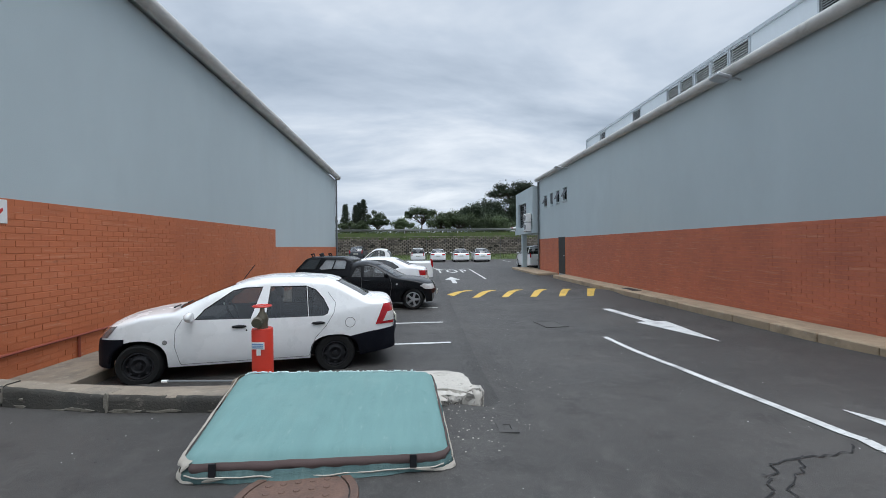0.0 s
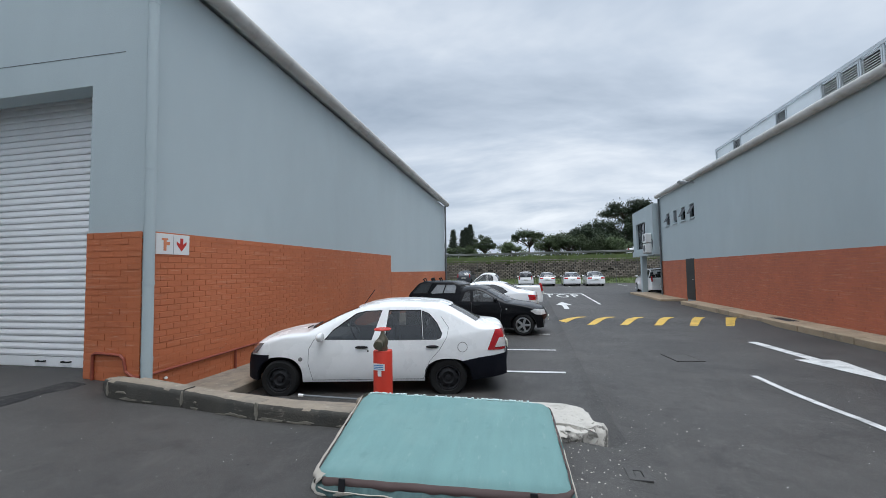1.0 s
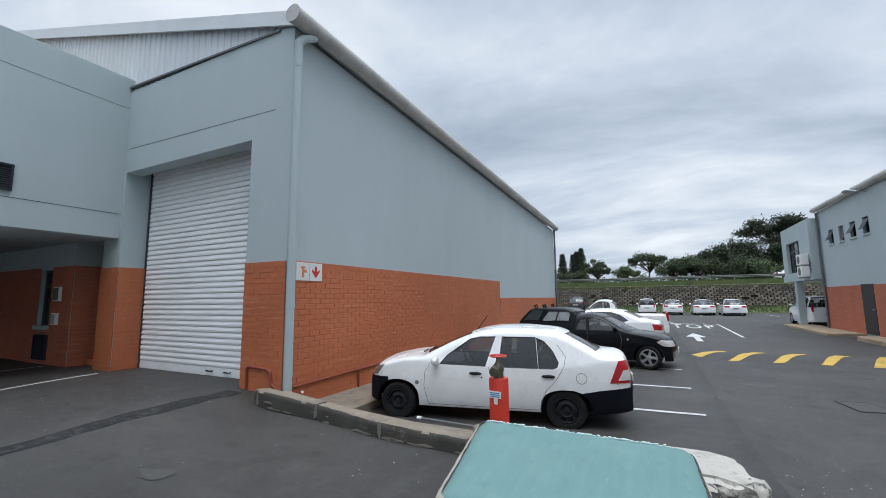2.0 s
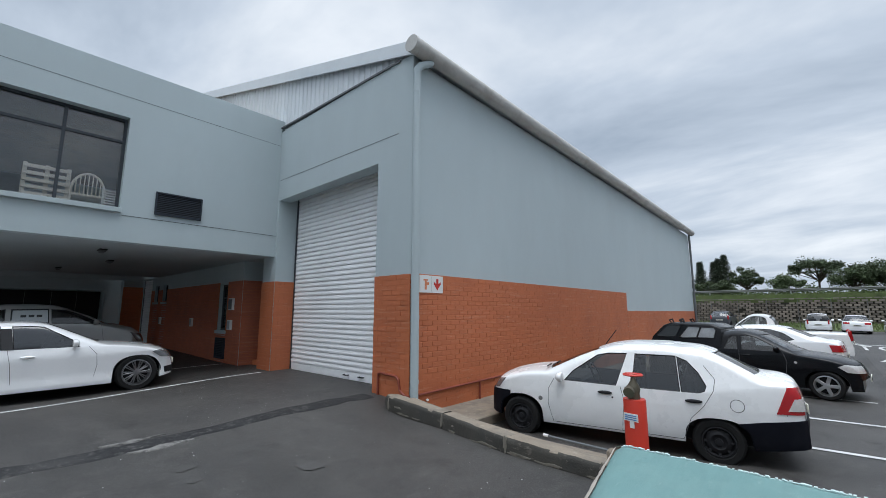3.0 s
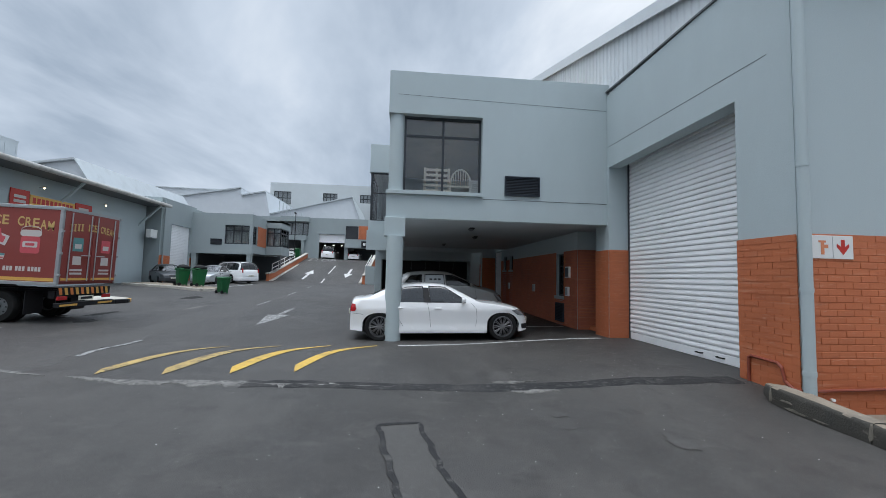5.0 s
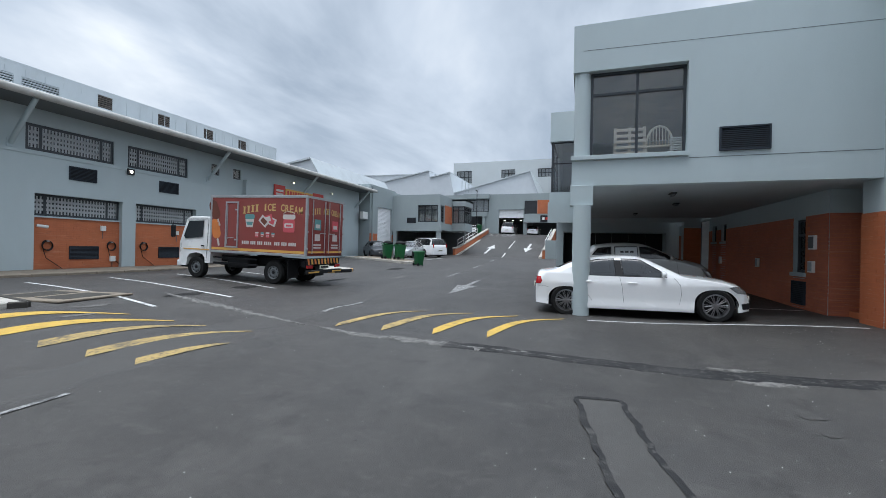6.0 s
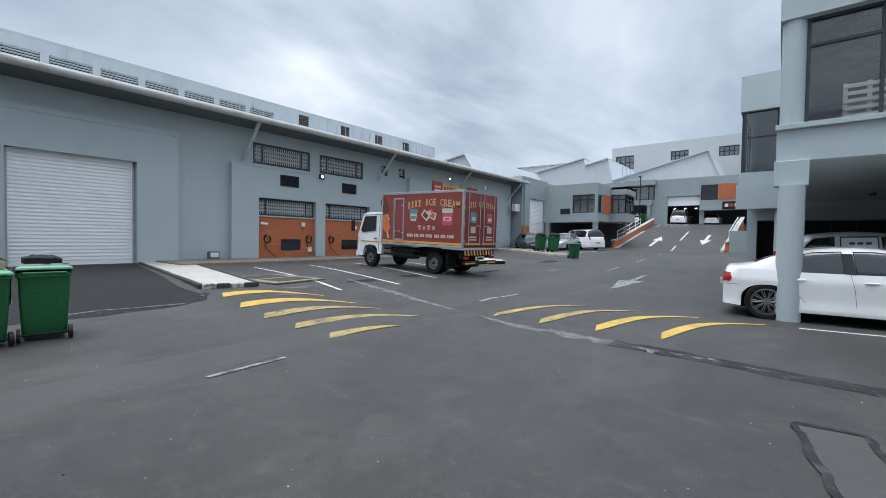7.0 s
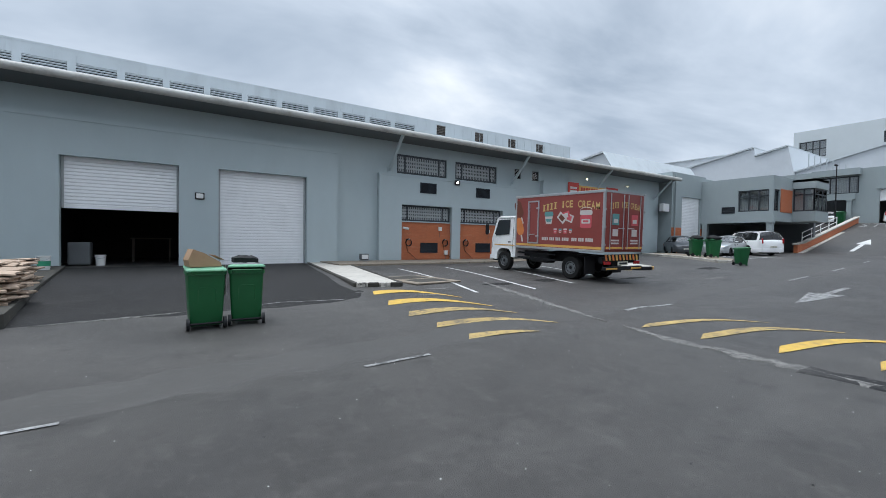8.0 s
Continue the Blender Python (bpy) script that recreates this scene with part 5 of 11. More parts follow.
        part("side_frame", b, P, car_ob, smooth=40)
        posts = sorted([(xb, xt) for xb, xt in pillars], reverse=True)
        lims = [a[0] + 0.5] + [xb for xb, xt in posts] + [c[0] - 0.5]
        for x1_, x0_ in zip(lims, lims[1:]):
            pts = clip(list(dlo), x0_ + 0.018, x1_ - 0.018)
            if len(pts) > 2:
                b = B()
                b.faces.new([b.verts.new((q.x, sgn * (half(q.y) - 0.022), q.y)) for q in pts])
                o = part("side_window", b, gm_, car_ob)
                o.visible_shadow = False
                e_ = B()
                for p, q in zip(pts, pts[1:] + pts[:1]):
                    if (p - q).length > 0.005:
                        cyl(e_, (p.x, sgn * (half(p.y) - 0.004), p.y), (q.x, sgn * (half(q.y) - 0.004), q.y), 0.011, seg=5)
                part("window_seal", e_, BLACK_P, car_ob)
        for n_, (xb, xt) in enumerate(posts):
            top_z = max([q.y for q in clip(list(dlo), xb - 0.05, xb + 0.05)] or [zr - 0.1])
            w_ = 0.04 if n_ == 0 else 0.014
            b = B()
            vs = [b.verts.new((x, sgn * (half(z) + o_), z)) for o_ in (-0.008, -0.05) for x, z in ((xb + w_, zb - 0.01), (xb - w_, zb - 0.01), (xb - w_, top_z + 0.01), (xb + w_, top_z + 0.01))]
            for q in ((0, 1, 2, 3), (4, 5, 6, 7), (0, 1, 5, 4), (1, 2, 6, 5), (2, 3, 7, 6), (3, 0, 4, 7)):
                b.faces.new([vs[i_] for i_ in q])
            part("pillar", b, posts_m or (BLACK_P if n_ else P), car_ob)
    # dark floor pan, deck under the windows and seats
    part("underbody", box(B(), -L / 2 + 0.25, L / 2 - 0.25, -yw * 0.62, yw * 0.62, 0.17, 0.5), DARK, car_ob)
    inn = B()
    extrude_poly(inn, [(a[0] + 0.0, -y0 + 0.06), (a[0] + 0.0, y0 - 0.06), (c[0] + 0.04, y0 - 0.06), (c[0] + 0.04, -y0 + 0.06)], "z", max(zb, zt, zc) + 0.002, max(zb, zt, zc) + 0.006)
    part("shelf", inn, SEAT, car_ob)
    sx = [(a[0] + a[1]) / 2 - 0.62]
    if a[1] - c[1] > 0.8:
        sx.append(sx[0] - 0.78)
    for x in sx:
        for s in (-1, 1):
            st = B()
            box(st, x - 0.07, x + 0.07, s * 0.36 - 0.22, s * 0.36 + 0.22, zb - 0.05, zb + (zr - zb) * 0.34, 0.03)
            part("seat", st, SEAT, car_ob)
            part("headrest", box(B(), x - 0.10, x - 0.01, s * 0.36 - 0.12, s * 0.36 + 0.12, zb + (zr - zb) * 0.38, zb + (zr - zb) * 0.64, 0.03), SEAT, car_ob)
    sw = B()
    lathe(sw, [(0.17, -0.012), (0.185, 0.0), (0.17, 0.012), (0.155, 0.0), (0.17, -0.012)], 18)
    wheel = part("steering_wheel", sw, BLACK_P, car_ob)
    wheel.matrix_local = pose((a[0] + a[1]) / 2 - 0.22, -0.36, zb + 0.07, 0, 0, 90) @ pose(0, 0, 0, 25)
    # bumpers: a rounded bar that follows the plan of the shell
    bp = bumper or P
    for sg, z0, z1, back in ((1, bump[0], bump[1], xf + ra * 0.99), (-1, bump[2], bump[3], xr - ra * 0.99)):
        end = L / 2 * sg
        plan = []
        n_ = 9
        for i in range(n_):
            x = back + (end - back) * (i / (n_ - 1)) ** 0.6 * 0.995
            w_ = wide(x)
            bow = 0.09 * lin(L / 2 - 0.7, L / 2, x) ** 1.5 - 0.06 * lin(-L / 2 + 0.6, -L / 2, x) ** 1.5
            plan.append(Vector((x - bow * (w_ / yw) ** 2, w_)))
        for f_ in (0.85, 0.6, 0.3):
            w_ = wide(end) * f_
            bow = (0.09 if sg > 0 else -0.06)
            plan.append(Vector((end - bow * (w_ / yw) ** 2, w_)))
        plan = plan + [Vector((end, 0))] + [Vector((p.x, -p.y)) for p in plan[::-1]]
        b = B()
        rows_ = []
        th_ = 1.0 if bumper else 0.35
        sec = [(o_ * th_ if o_ > 0 else o_, z) for o_, z in [(-0.03, z0 + 0.03), (0.004, z0), (0.020, z0 + 0.03), (0.030, z0 + (z1 - z0) * 0.45), (0.030, z1 - 0.05), (0.020, z1 - 0.015), (0.002, z1), (-0.04, z1 - 0.01)]]
        for i, p in enumerate(plan):
            d = plan[min(i + 1, len(plan) - 1)] - plan[max(i - 1, 0)]
            nn = Vector((d.y, -d.x)).normalized() * (-1)
            if nn.dot(p) < 0:
                nn = -nn
            if 0 < i < len(plan) - 1 or True:
                rows_.append([b.verts.new((p.x + nn.x * o_, p.y + nn.y * o_, z)) for o_, z in sec])
        for p, q in zip(rows_, rows_[1:]):
            for k in range(len(sec) - 1):
                b.faces.new((p[k], p[k + 1], q[k + 1], q[k]))
        b.faces.new(rows_[0]), b.faces.new(rows_[-1][::-1])
        part("bumper", b, bp, car_ob, "black plastic bumper" if bumper else "", smooth=45)
    # lamps that follow the shell
    hz0, hz1 = zn - 0.14, zn - 0.02
    for s in (-1, 1):
        V_ = Vector
        patch("headlight", [(V_((0, 0, hz1 + 0.01)), V_((0.18, 0, 1))), (V_((0, 0, hz0)), V_((0, 0, -1))), (V_((0, s * yw * 0.42, 0)), V_((0, -s, 0))), (V_((L / 2 - 0.42, 0, hz1)), V_((-1, 0, -0.9)))],
              LENS, L / 2 - 0.5, L / 2, 0.003, "clear headlight")
        if tails == "side":
            patch("tail_light", [(V_((0, 0, zt - 0.055)), V_((0.1, 0, 1))), (V_((0, 0, zt - 0.34)), V_((0, 0, -1))), (V_((0, s * yw * 0.62, 0)), V_((0, -s, 0))), (V_((-L / 2 + 0.21, 0, zt - 0.06)), V_((1, 0, 0.45)))],
                  TAIL, -L / 2, -L / 2 + 0.45, 0.003, "red tail light")
            patch("reverse_lamp", [(V_((0, 0, zt - 0.185)), V_((0.25, 0, 1))), (V_((0, 0, zt - 0.24)), V_((-0.25, 0, -1))), (V_((0, s * yw * 0.68, 0)), V_((0, -s, 0))), (V_((-L / 2 + 0.13, 0, zt - 0.06)), V_((1, 0, 0.45)))],
                  LENS, -L / 2, -L / 2 + 0.45, 0.008)
        elif tails == "tall":
            b = B()
            box(b, -0.05, 0.05, -0.05, 0.05, -0.24, 0.12, 0.03)
            t = part("tail_light", b, TAIL, car_ob, "tall red tail light")
            t.matrix_local = pose(-L / 2 + 0.07, s * (yw * 0.80 - 0.02), zt - 0.02, 0, 6, s * 12)
        else:
            patch("tail_light", [(V_((0, 0, zt - 0.05)), V_((0, 0, 1))), (V_((0, 0, zt - 0.21)), V_((0, 0, -1))), (V_((0, s * yw * 0.48, 0)), V_((0, -s, 0))), (V_((-L / 2 + 0.19, 0, zt - 0.10)), V_((1, 0, -0.2)))],
                  TAIL, -L / 2, -L / 2 + 0.4, 0.003, "red tail light")
            b = B()
        b = B()
        box(b, -0.06, 0.05, -0.10, 0.10, -0.055, 0.06, 0.035)
        cyl(b, (0.0, -s * 0.16, -0.04), (0, -s * 0.05, -0.02), 0.02, seg=6)
        mi = part("wing_mirror", b, mirror or P, car_ob)
        mi.matrix_local = pose(a[0] - 0.20, s * (yw + 0.075), zb + 0.085)
        for x in ([x_ for x_, t_ in pillars][:2]):
            b = B()
            box(b, -0.085, 0.085, -0.016, 0.016, -0.02, 0.02, 0.014)
            hdl = part("door_handle", b, handles, car_ob)
            hdl.matrix_local = pose(x + 0.16, s * flank(x + 0.16, zb - 0.12, 0.006), zb - 0.12)
        lines = []
        if seams:
            x0_, x1_ = seams[0], seams[-1]
            lines.append([(x0_ - 0.10, zb - 0.0), (x0_ - 0.03, zb - 0.06), (x0_, zb - 0.16), (x0_ - 0.0, 0.48), (x0_ - 0.06, 0.34), (x0_ - 0.12, bottom + 0.075)])
            lines.append([(x0_ - 0.12, bottom + 0.075), (x1_ + 0.35, bottom + 0.075)])
            for x in seams[1:-1]:
                lines.append([(x, zb), (x, bottom + 0.075)])
            if len(seams) > 2:
                lines.append([(x1_ - 0.02, zb), (x1_, zb - 0.12), (x1_ + 0.04, r + ra + 0.02 if r + ra < zb - 0.2 else zb - 0.2)] + [(xr + (ra + 0.035) * math.cos(q), r + (ra + 0.035) * math.sin(q)) for q in (1.2, 0.8, 0.4, 0.1)] + [(xr + ra + 0.06, bottom + 0.075)])
            else:
                lines.append([(x1_, zb), (x1_, bottom + 0.075)])
        for ln in lines:
            pts = []
            for (xa_, za_), (xb_, zb_) in zip(ln, ln[1:]):
                for q in range(4):
                    pts.append((xa_ + (xb_ - xa_) * q / 4, za_ + (zb_ - za_) * q / 4))
            pts.append(ln[-1])
            part("door_seam", pipe(B(), [(x, s * flank(x, z, -0.001), z) for x, z in pts], 0.0045, 5), SEAMC, car_ob)
        b = B()
        box(b, xr + ra + 0.04, xf - ra - 0.04, s * flank(0, bottom + 0.03) - 0.03, s * flank(0, bottom + 0.03) + 0.008, bottom - 0.005, bottom + 0.035, 0.008)
        part("sill_strip", b, bumper if bumper and rim != "steel" else P, car_ob)
        put_wheel(car_ob, xf, s * (yw - 0.125), r, rim, s, rim_mat or STEEL_RIM)
        put_wheel(car_ob, xr, s * (yw - 0.125), r, rim, s, rim_mat or STEEL_RIM)
        for xc in (xf, xr):
            b = B()
            n_ = 12
            ro = [[b.verts.new((xc + (ra + 0.01) * math.cos(q), y_, r + (ah + 0.01) * math.sin(q))) for y_ in (s * (yw - 0.06), s * (yw - 0.36))] for q in [math.pi * i / n_ for i in range(n_ + 1)]]
            for p, q in zip(ro, ro[1:]):
                b.faces.new((p[0], q[0], q[1], p[1]))
            b.faces.new([q[1] for q in ro])
            part("wheel_housing", b, DARK, car_ob)
    patch("grille", [(Vector((0, 0, zn - 0.04)), Vector((0, 0, 1))), (Vector((0, 0, zn - 0.12)), Vector((0, 0, -1))), (Vector((0, 0.32, 0)), Vector((0, 1, 0))), (Vector((0, -0.32, 0)), Vector((0, -1, 0)))], BLACK_P, L / 2 - nose, L / 2, 0.002)
    if plate:
        for x in (-L / 2 - 0.034, L / 2 + 0.034):
            pl = part("number_plate", box(B(), x - 0.008, x + 0.006, -0.24, 0.24, 0.40 if x > 0 else rear_z + 0.05, 0.51 if x > 0 else rear_z + 0.16, 0.003), PLATE, car_ob, "pale number plate")
            q = part("plate_bar", box(B(), x - 0.012, x + 0.010, -0.18, 0.18, (0.43 if x > 0 else rear_z + 0.085), (0.48 if x > 0 else rear_z + 0.125)), BLACK_BAR, pl)
    if rails:
        for s in (-1, 1):
            part("roof_rail", pipe(B(), [(a[1] - 0.1, s * y1 * 0.92, zr - 0.03), (a[1] - 0.2, s * y1 * 0.92, zr + 0.04), (c[1] + 0.2, s * y1 * 0.92, zr + 0.04), (c[1] + 0.1, s * y1 * 0.92, zr - 0.03)], 0.018, 6), BLACK_P, car_ob)
    if spoiler:
        part("spoiler", box(B(), c[1] - 0.22, c[1] + 0.05, -y1 * 0.85, y1 * 0.85, zr - 0.03, zr + 0.01, 0.012), P, car_ob)
    return car_ob


FLANK = {}


def shell_car(m, label, top, belt, plan, xf, xr, r, windows, seams=(), paint="white", tumble=24, sill=0.20, arch=(0.30, 0.30), ra=None, low=((-9, 0.0), (9, 0.0)), bow=(0.08, 0.10), body_y=None,
              front_glass=None, rear_glass=None, lamps=(), bumpers=(), rim="steel", rim_mat=None, glassm=None, handles=(), handle_m=None, mirror=None, mirror_m=None, seats=(0.0,), category="car", group="parked cars",
              crown=0.04, track=0.0, drop=0.0):
    """A car as one lofted shell, front towards +x, with openings cut for its glass. top: the outline over the middle line; belt: the height where
    the side turns into the windows; plan: half widths; all by x. windows: convex outlines in (x, z)."""
    P = PAINT[paint]
    ob_car = thing("car", m, label, category, group)
    ra = ra or r + 0.05
    x_lo, x_hi = top[0][0], top[-1][0]
    body_y = body_y or ((0.15, 0.93), (0.25, 0.975), (0.42, 1.0), (0.60, 1.0), (0.75, 0.985), (0.95, 0.95))

    def tab(pts, x, soft=0.035):
        xs, ys = [p[0] for p in pts], [p[1] for p in pts]
        return float(np.mean(np.interp([x - soft, x - soft / 2, x, x + soft / 2, x + soft], xs, ys)))

    def z_top(x):
        e = min(x - x_lo, x_hi - x)
        return tab(top, x, max(0.0, min(0.035, e * 0.8)))

    def half_w(x):
        return tab(plan, x, 0.02)

    def side_k(z):
        return float(np.interp(z, [p[0] for p in body_y], [p[1] for p in body_y]))

    def z_low(x):
        z = sill + tab(low, x, 0.0)
        for xc, ah in ((xf, arch[0]), (xr, arch[1])):
            d = (x - xc) / ra
            if abs(d) < 1:
                z = max(z, r + ah * (1 - abs(d) ** 2.3) ** (1 / 2.3))
        return z

    tan_ = math.tan(radians(tumble))

    def flank(x, z, out=0.0):
        w, zb = half_w(x), min(tab(belt, x), z_top(x) - crown - 0.012)
        if z <= zb:
            return w * side_k(z) + out
        return w * side_k(zb) - (z - zb) * tan_ + out

    stations, x = [], x_lo
    while x < x_hi - 1e-6:
        stations.append(x)
        e = min(x - x_lo, x_hi - x)
        n_ = min(abs(abs(x - q) - ra) for q in (xf, xr))
        x += 0.012 if e < 0.04 or n_ < 0.03 else 0.025 if e < 0.16 or n_ < 0.12 else 0.05
    stations.append(x_hi)
    mid = (x_lo + x_hi) / 2
    rows = []
    for x in stations:
        zt, zl, w = z_top(x), z_low(x), half_w(x)
        zb = max(zl + 0.01, min(tab(belt, x), zt - crown - 0.012))
        zt = max(zt, zb + crown + 0.012)
        half = [(w * side_k(zl + (zb - zl) * f), zl + (zb - zl) * f) for f in (0, 0.04, 0.12, 0.24, 0.36, 0.48, 0.6, 0.7, 0.8, 0.9, 1.0)]
        p0 = Vector(half[-1])
        h = zt - crown - zb
        c = Vector((max(0.1, p0.x - h * tan_), zt - crown))
        rs = min(0.09, 0.7 * (c - p0).length)
        rt = 0.13
        a = c + (p0 - c).normalized() * rs
        q = Vector((c.x - rt, zt - crown * ((c.x - rt) / c.x) ** 2))
        half += [tuple(p0.lerp(a, f)) for f in (0.17, 0.34, 0.5, 0.67, 0.84, 1.0)]
        for f in (0.2, 0.4, 0.6, 0.8, 1.0):
            half.append(tuple(a * (1 - f) ** 2 + c * 2 * f * (1 - f) + q * f * f))
        for f in (0.8, 0.6, 0.4, 0.2, 0.0):
            y = q.x * f
            half.append((y, zt - crown * (y / c.x) ** 2))
        full = [(-y, z) for y, z in half] + [(y, z) for y, z in half[-2::-1]]
        b_ = -bow[0] * lin(mid - 0.3, x_lo + 0.5, x) + bow[1] * lin(mid + 0.1, x_hi - 0.9, x)
        row = [Vector((x + b_ * (1 - (y / w) ** 2), y, z)) for y, z in full]
        rows.append([row[0] + Vector((0, 0.07, 0.003))] + row + [row[-1] + Vector((0, -0.07, 0.003))])

    def skin():
        b = B()
        vg = [[b.verts.new(q) for q in row] for row in rows]
        for p, q in zip(vg, vg[1:]):
            for k in range(len(p) - 1):
                b.faces.new((p[k], q[k], q[k + 1], p[k + 1]))
        b.faces.new(vg[0]), b.faces.new(vg[-1][::-1])
        bmesh.ops.recalc_face_normals(b, faces=b.faces)
        b.normal_update()
        return b

    def edges_of(poly):
        cx, cz = sum(p[0] for p in poly) / len(poly), sum(p[1] for p in poly) / len(poly)
        out = []
        for p, q in zip(poly, poly[1:] + poly[:1]):
            n = Vector((q[1] - p[1], 0, p[0] - q[0])).normalized()
            co = Vector((p[0], 0, p[1]))
            out.append((co, n if n.dot(Vector((cx, 0, cz)) - co) < 0 else -n))
        return out

    def inside(f, planes):
        c = f.calc_center_median()
        return all((c - co).dot(no) < 1e-5 for co, no in planes)

    def piece(planes, keep, off, thick=0.0):
        b = skin()
        for co, no in planes:
            bmesh.ops.bisect_plane(b, geom=b.verts[:] + b.edges[:] + b.faces[:], plane_co=co, plane_no=no, clear_outer=True)
        b.normal_update()
        bmesh.ops.delete(b, geom=[f for f in b.faces if not keep(f)], context="FACES")
        b.normal_update()
        for v in b.verts:
            v.co += v.normal * off
        if thick and len(b.faces):
            ret = bmesh.ops.extrude_face_region(b, geom=b.faces[:])
            b.normal_update()
            for v in [g for g in ret["geom"] if isinstance(g, bmesh.types.BMVert)]:
                v.co += v.normal * thick
        return b

    def trap(z0, y0, z1, y1):
        """Planes round a screen between two heights, its half widths y0 below and y1 above."""
        pl = [(Vector((0, 0, z0)), Vector((0, 0, -1))), (Vector((0, 0, z1)), Vector((0, 0, 1)))]
        for s in (-1, 1):
            n = Vector((0, s * (z1 - z0), y0 - y1)).normalized()
            pl.append((Vector((0, s * y0, z0)), n))
        return pl

    cuts = [("side_window", edges_of(w_), lambda f, s=s: f.normal.y * s > 0.5) for w_ in windows for s in (-1, 1)]
    if front_glass:
        cuts.append(("windscreen", trap(*front_glass), lambda f: f.normal.x > 0.2 and f.normal.z > 0.2))
    if rear_glass:
        cuts.append(("rear_window", trap(*rear_glass), lambda f: f.normal.x < -0.2 and f.normal.z > 0.2))
    body = skin()
    done = []
    for nm, planes, keep in cuts:
        if planes not in done:
            for co, no in planes:
                bmesh.ops.bisect_plane(body, geom=body.verts[:] + body.edges[:] + body.faces[:], plane_co=co, plane_no=no)
            done.append(planes)
    body.normal_update()
    bmesh.ops.delete(body, geom=[f for f in body.faces if any(inside(f, pl) and keep(f) for nm, pl, keep in cuts)], context="FACES")
    lining = body.copy()
    lining.normal_update()
    for v in lining.verts:
        v.co -= v.normal * 0.025
    part("body", body, P, ob_car, smooth=30)
    part("inner_trim", lining, SEAT, ob_car, smooth=40)
    gm_ = glassm or CARGLASS
    for nm, planes, keep in cuts:
        b = piece(planes, keep, -0.010)
        seal = B()
        for e in b.edges:
            if e.is_boundary and e.calc_length() > 0.002:
                cyl(seal, e.verts[0].co, e.verts[1].co, 0.011, seg=5, cap=False)
        part("window_seal", seal, BLACK_P, ob_car)
        o = part(nm, b, gm_, ob_car, smooth=60)
        o.visible_shadow = False
    for nm, mt, poly, y_in, off, lab in lamps:
        for s in (-1, 1):
            part(nm, piece(edges_of(poly) + [(Vector((0, s * y_in, 0)), Vector((0, -s, 0)))], lambda f: True, off, 0.006), mt, ob_car, lab, smooth=40)
    for mt, poly, lab in bumpers:
        part("bumper", piece(edges_of(poly), lambda f: True, 0.004, 0.016), mt, ob_car, lab, smooth=40)
    yw = max(p[1] for p in plan)
    zb = tab(belt, 0)
    for s in (-1, 1):
        for ln in seams:
            pts = []
            for (xa, za), (xb, zb2) in zip(ln, ln[1:]):
                pts += [(xa + (xb - xa) * q / 5, za + (zb2 - za) * q / 5) for q in range(5)]
            pts.append(ln[-1])
            part("door_seam", pipe(B(), [(x, s * flank(x, z, -0.0005), z) for x, z in pts], 0.0035, 5), SEAMC, ob_car)
        for x, z in handles:
            y = flank(x, z)
            hb = B()
            bmesh.ops.create_uvsphere(hb, u_segments=14, v_segments=8, radius=1.0, matrix=Matrix.LocRotScale((x, s * (y + 0.012), z), None, (0.095, 0.018, 0.022)))
            part("door_handle", hb, handle_m or BLACK_P, ob_car, smooth=60)
        if mirror:
            b = B()
            bmesh.ops.create_uvsphere(b, u_segments=16, v_segments=10, radius=1.0, matrix=Matrix.LocRotScale((mirror[0], s * (flank(*mirror) + 0.10), mirror[1]), None, (0.065, 0.095, 0.065)))
            for v in b.verts:
                v.co.x = max(v.co.x, mirror[0] - 0.03)
            cyl(b, (mirror[0], s * (flank(*mirror) - 0.02), mirror[1] - 0.035), (mirror[0], s * (flank(*mirror) + 0.06), mirror[1] - 0.02), 0.025, seg=8)
            part("wing_mirror", b, mirror_m or P, ob_car, smooth=60)
        for xc, ah in ((xf, arch[0]), (xr, arch[1])):
            put_wheel(ob_car, xc, s * (yw - 0.115 - track), r, rim, s, rim_mat or STEEL_RIM).location.z -= drop
            b = B()
            ro = [[b.verts.new((xc + (ra + 0.012) * math.cos(q), y_, r + (ah + 0.012) * math.sin(q))) for y_ in (s * (yw - 0.055), s * (yw - 0.36))] for q in [math.pi * i / 12 for i in range(13)]]
            for p, q in zip(ro, ro[1:]):
                b.faces.new((p[0], q[0], q[1], p[1]))
            b.faces.new([q[1] for q in ro])
            part("wheel_housing", b, DARK, ob_car)
    part("underbody", box(box(B(), x_lo + 0.25, x_hi - 0.25, -yw * 0.6, yw * 0.6, 0.16, 0.40), xr + ra + 0.05, xf - ra - 0.05, -yw * 0.9, yw * 0.9, sill + 0.02, 0.36), DARK, ob_car)
    part("dashboard", box(B(), seats[0] + 0.62, seats[0] + 1.0, -yw * 0.74, yw * 0.74, zb - 0.35, zb + 0.02, 0.04), SEAT, ob_car)
    for sx_ in seats:
        for s in (-1, 1):
            part("seat", box(B(), sx_ - 0.08, sx_ + 0.06, s * 0.36 - 0.23, s * 0.36 + 0.23, zb - 0.45, zb + 0.12, 0.04), SEAT, ob_car)
            part("headrest", box(B(), sx_ - 0.11, sx_ - 0.01, s * 0.36 - 0.12, s * 0.36 + 0.12, zb + 0.15, zb + 0.31, 0.035), SEAT, ob_car)
    sw = B()
    lathe(sw, [(0.17, -0.012), (0.185, 0.0), (0.17, 0.012), (0.155, 0.0), (0.17, -0.012)], 18)
    part("steering_wheel", sw, BLACK_P, ob_car).matrix_local = pose(seats[0] + 0.48, 0.36, zb + 0.06, 0, 0, 90) @ pose(0, 0, 0, 25)
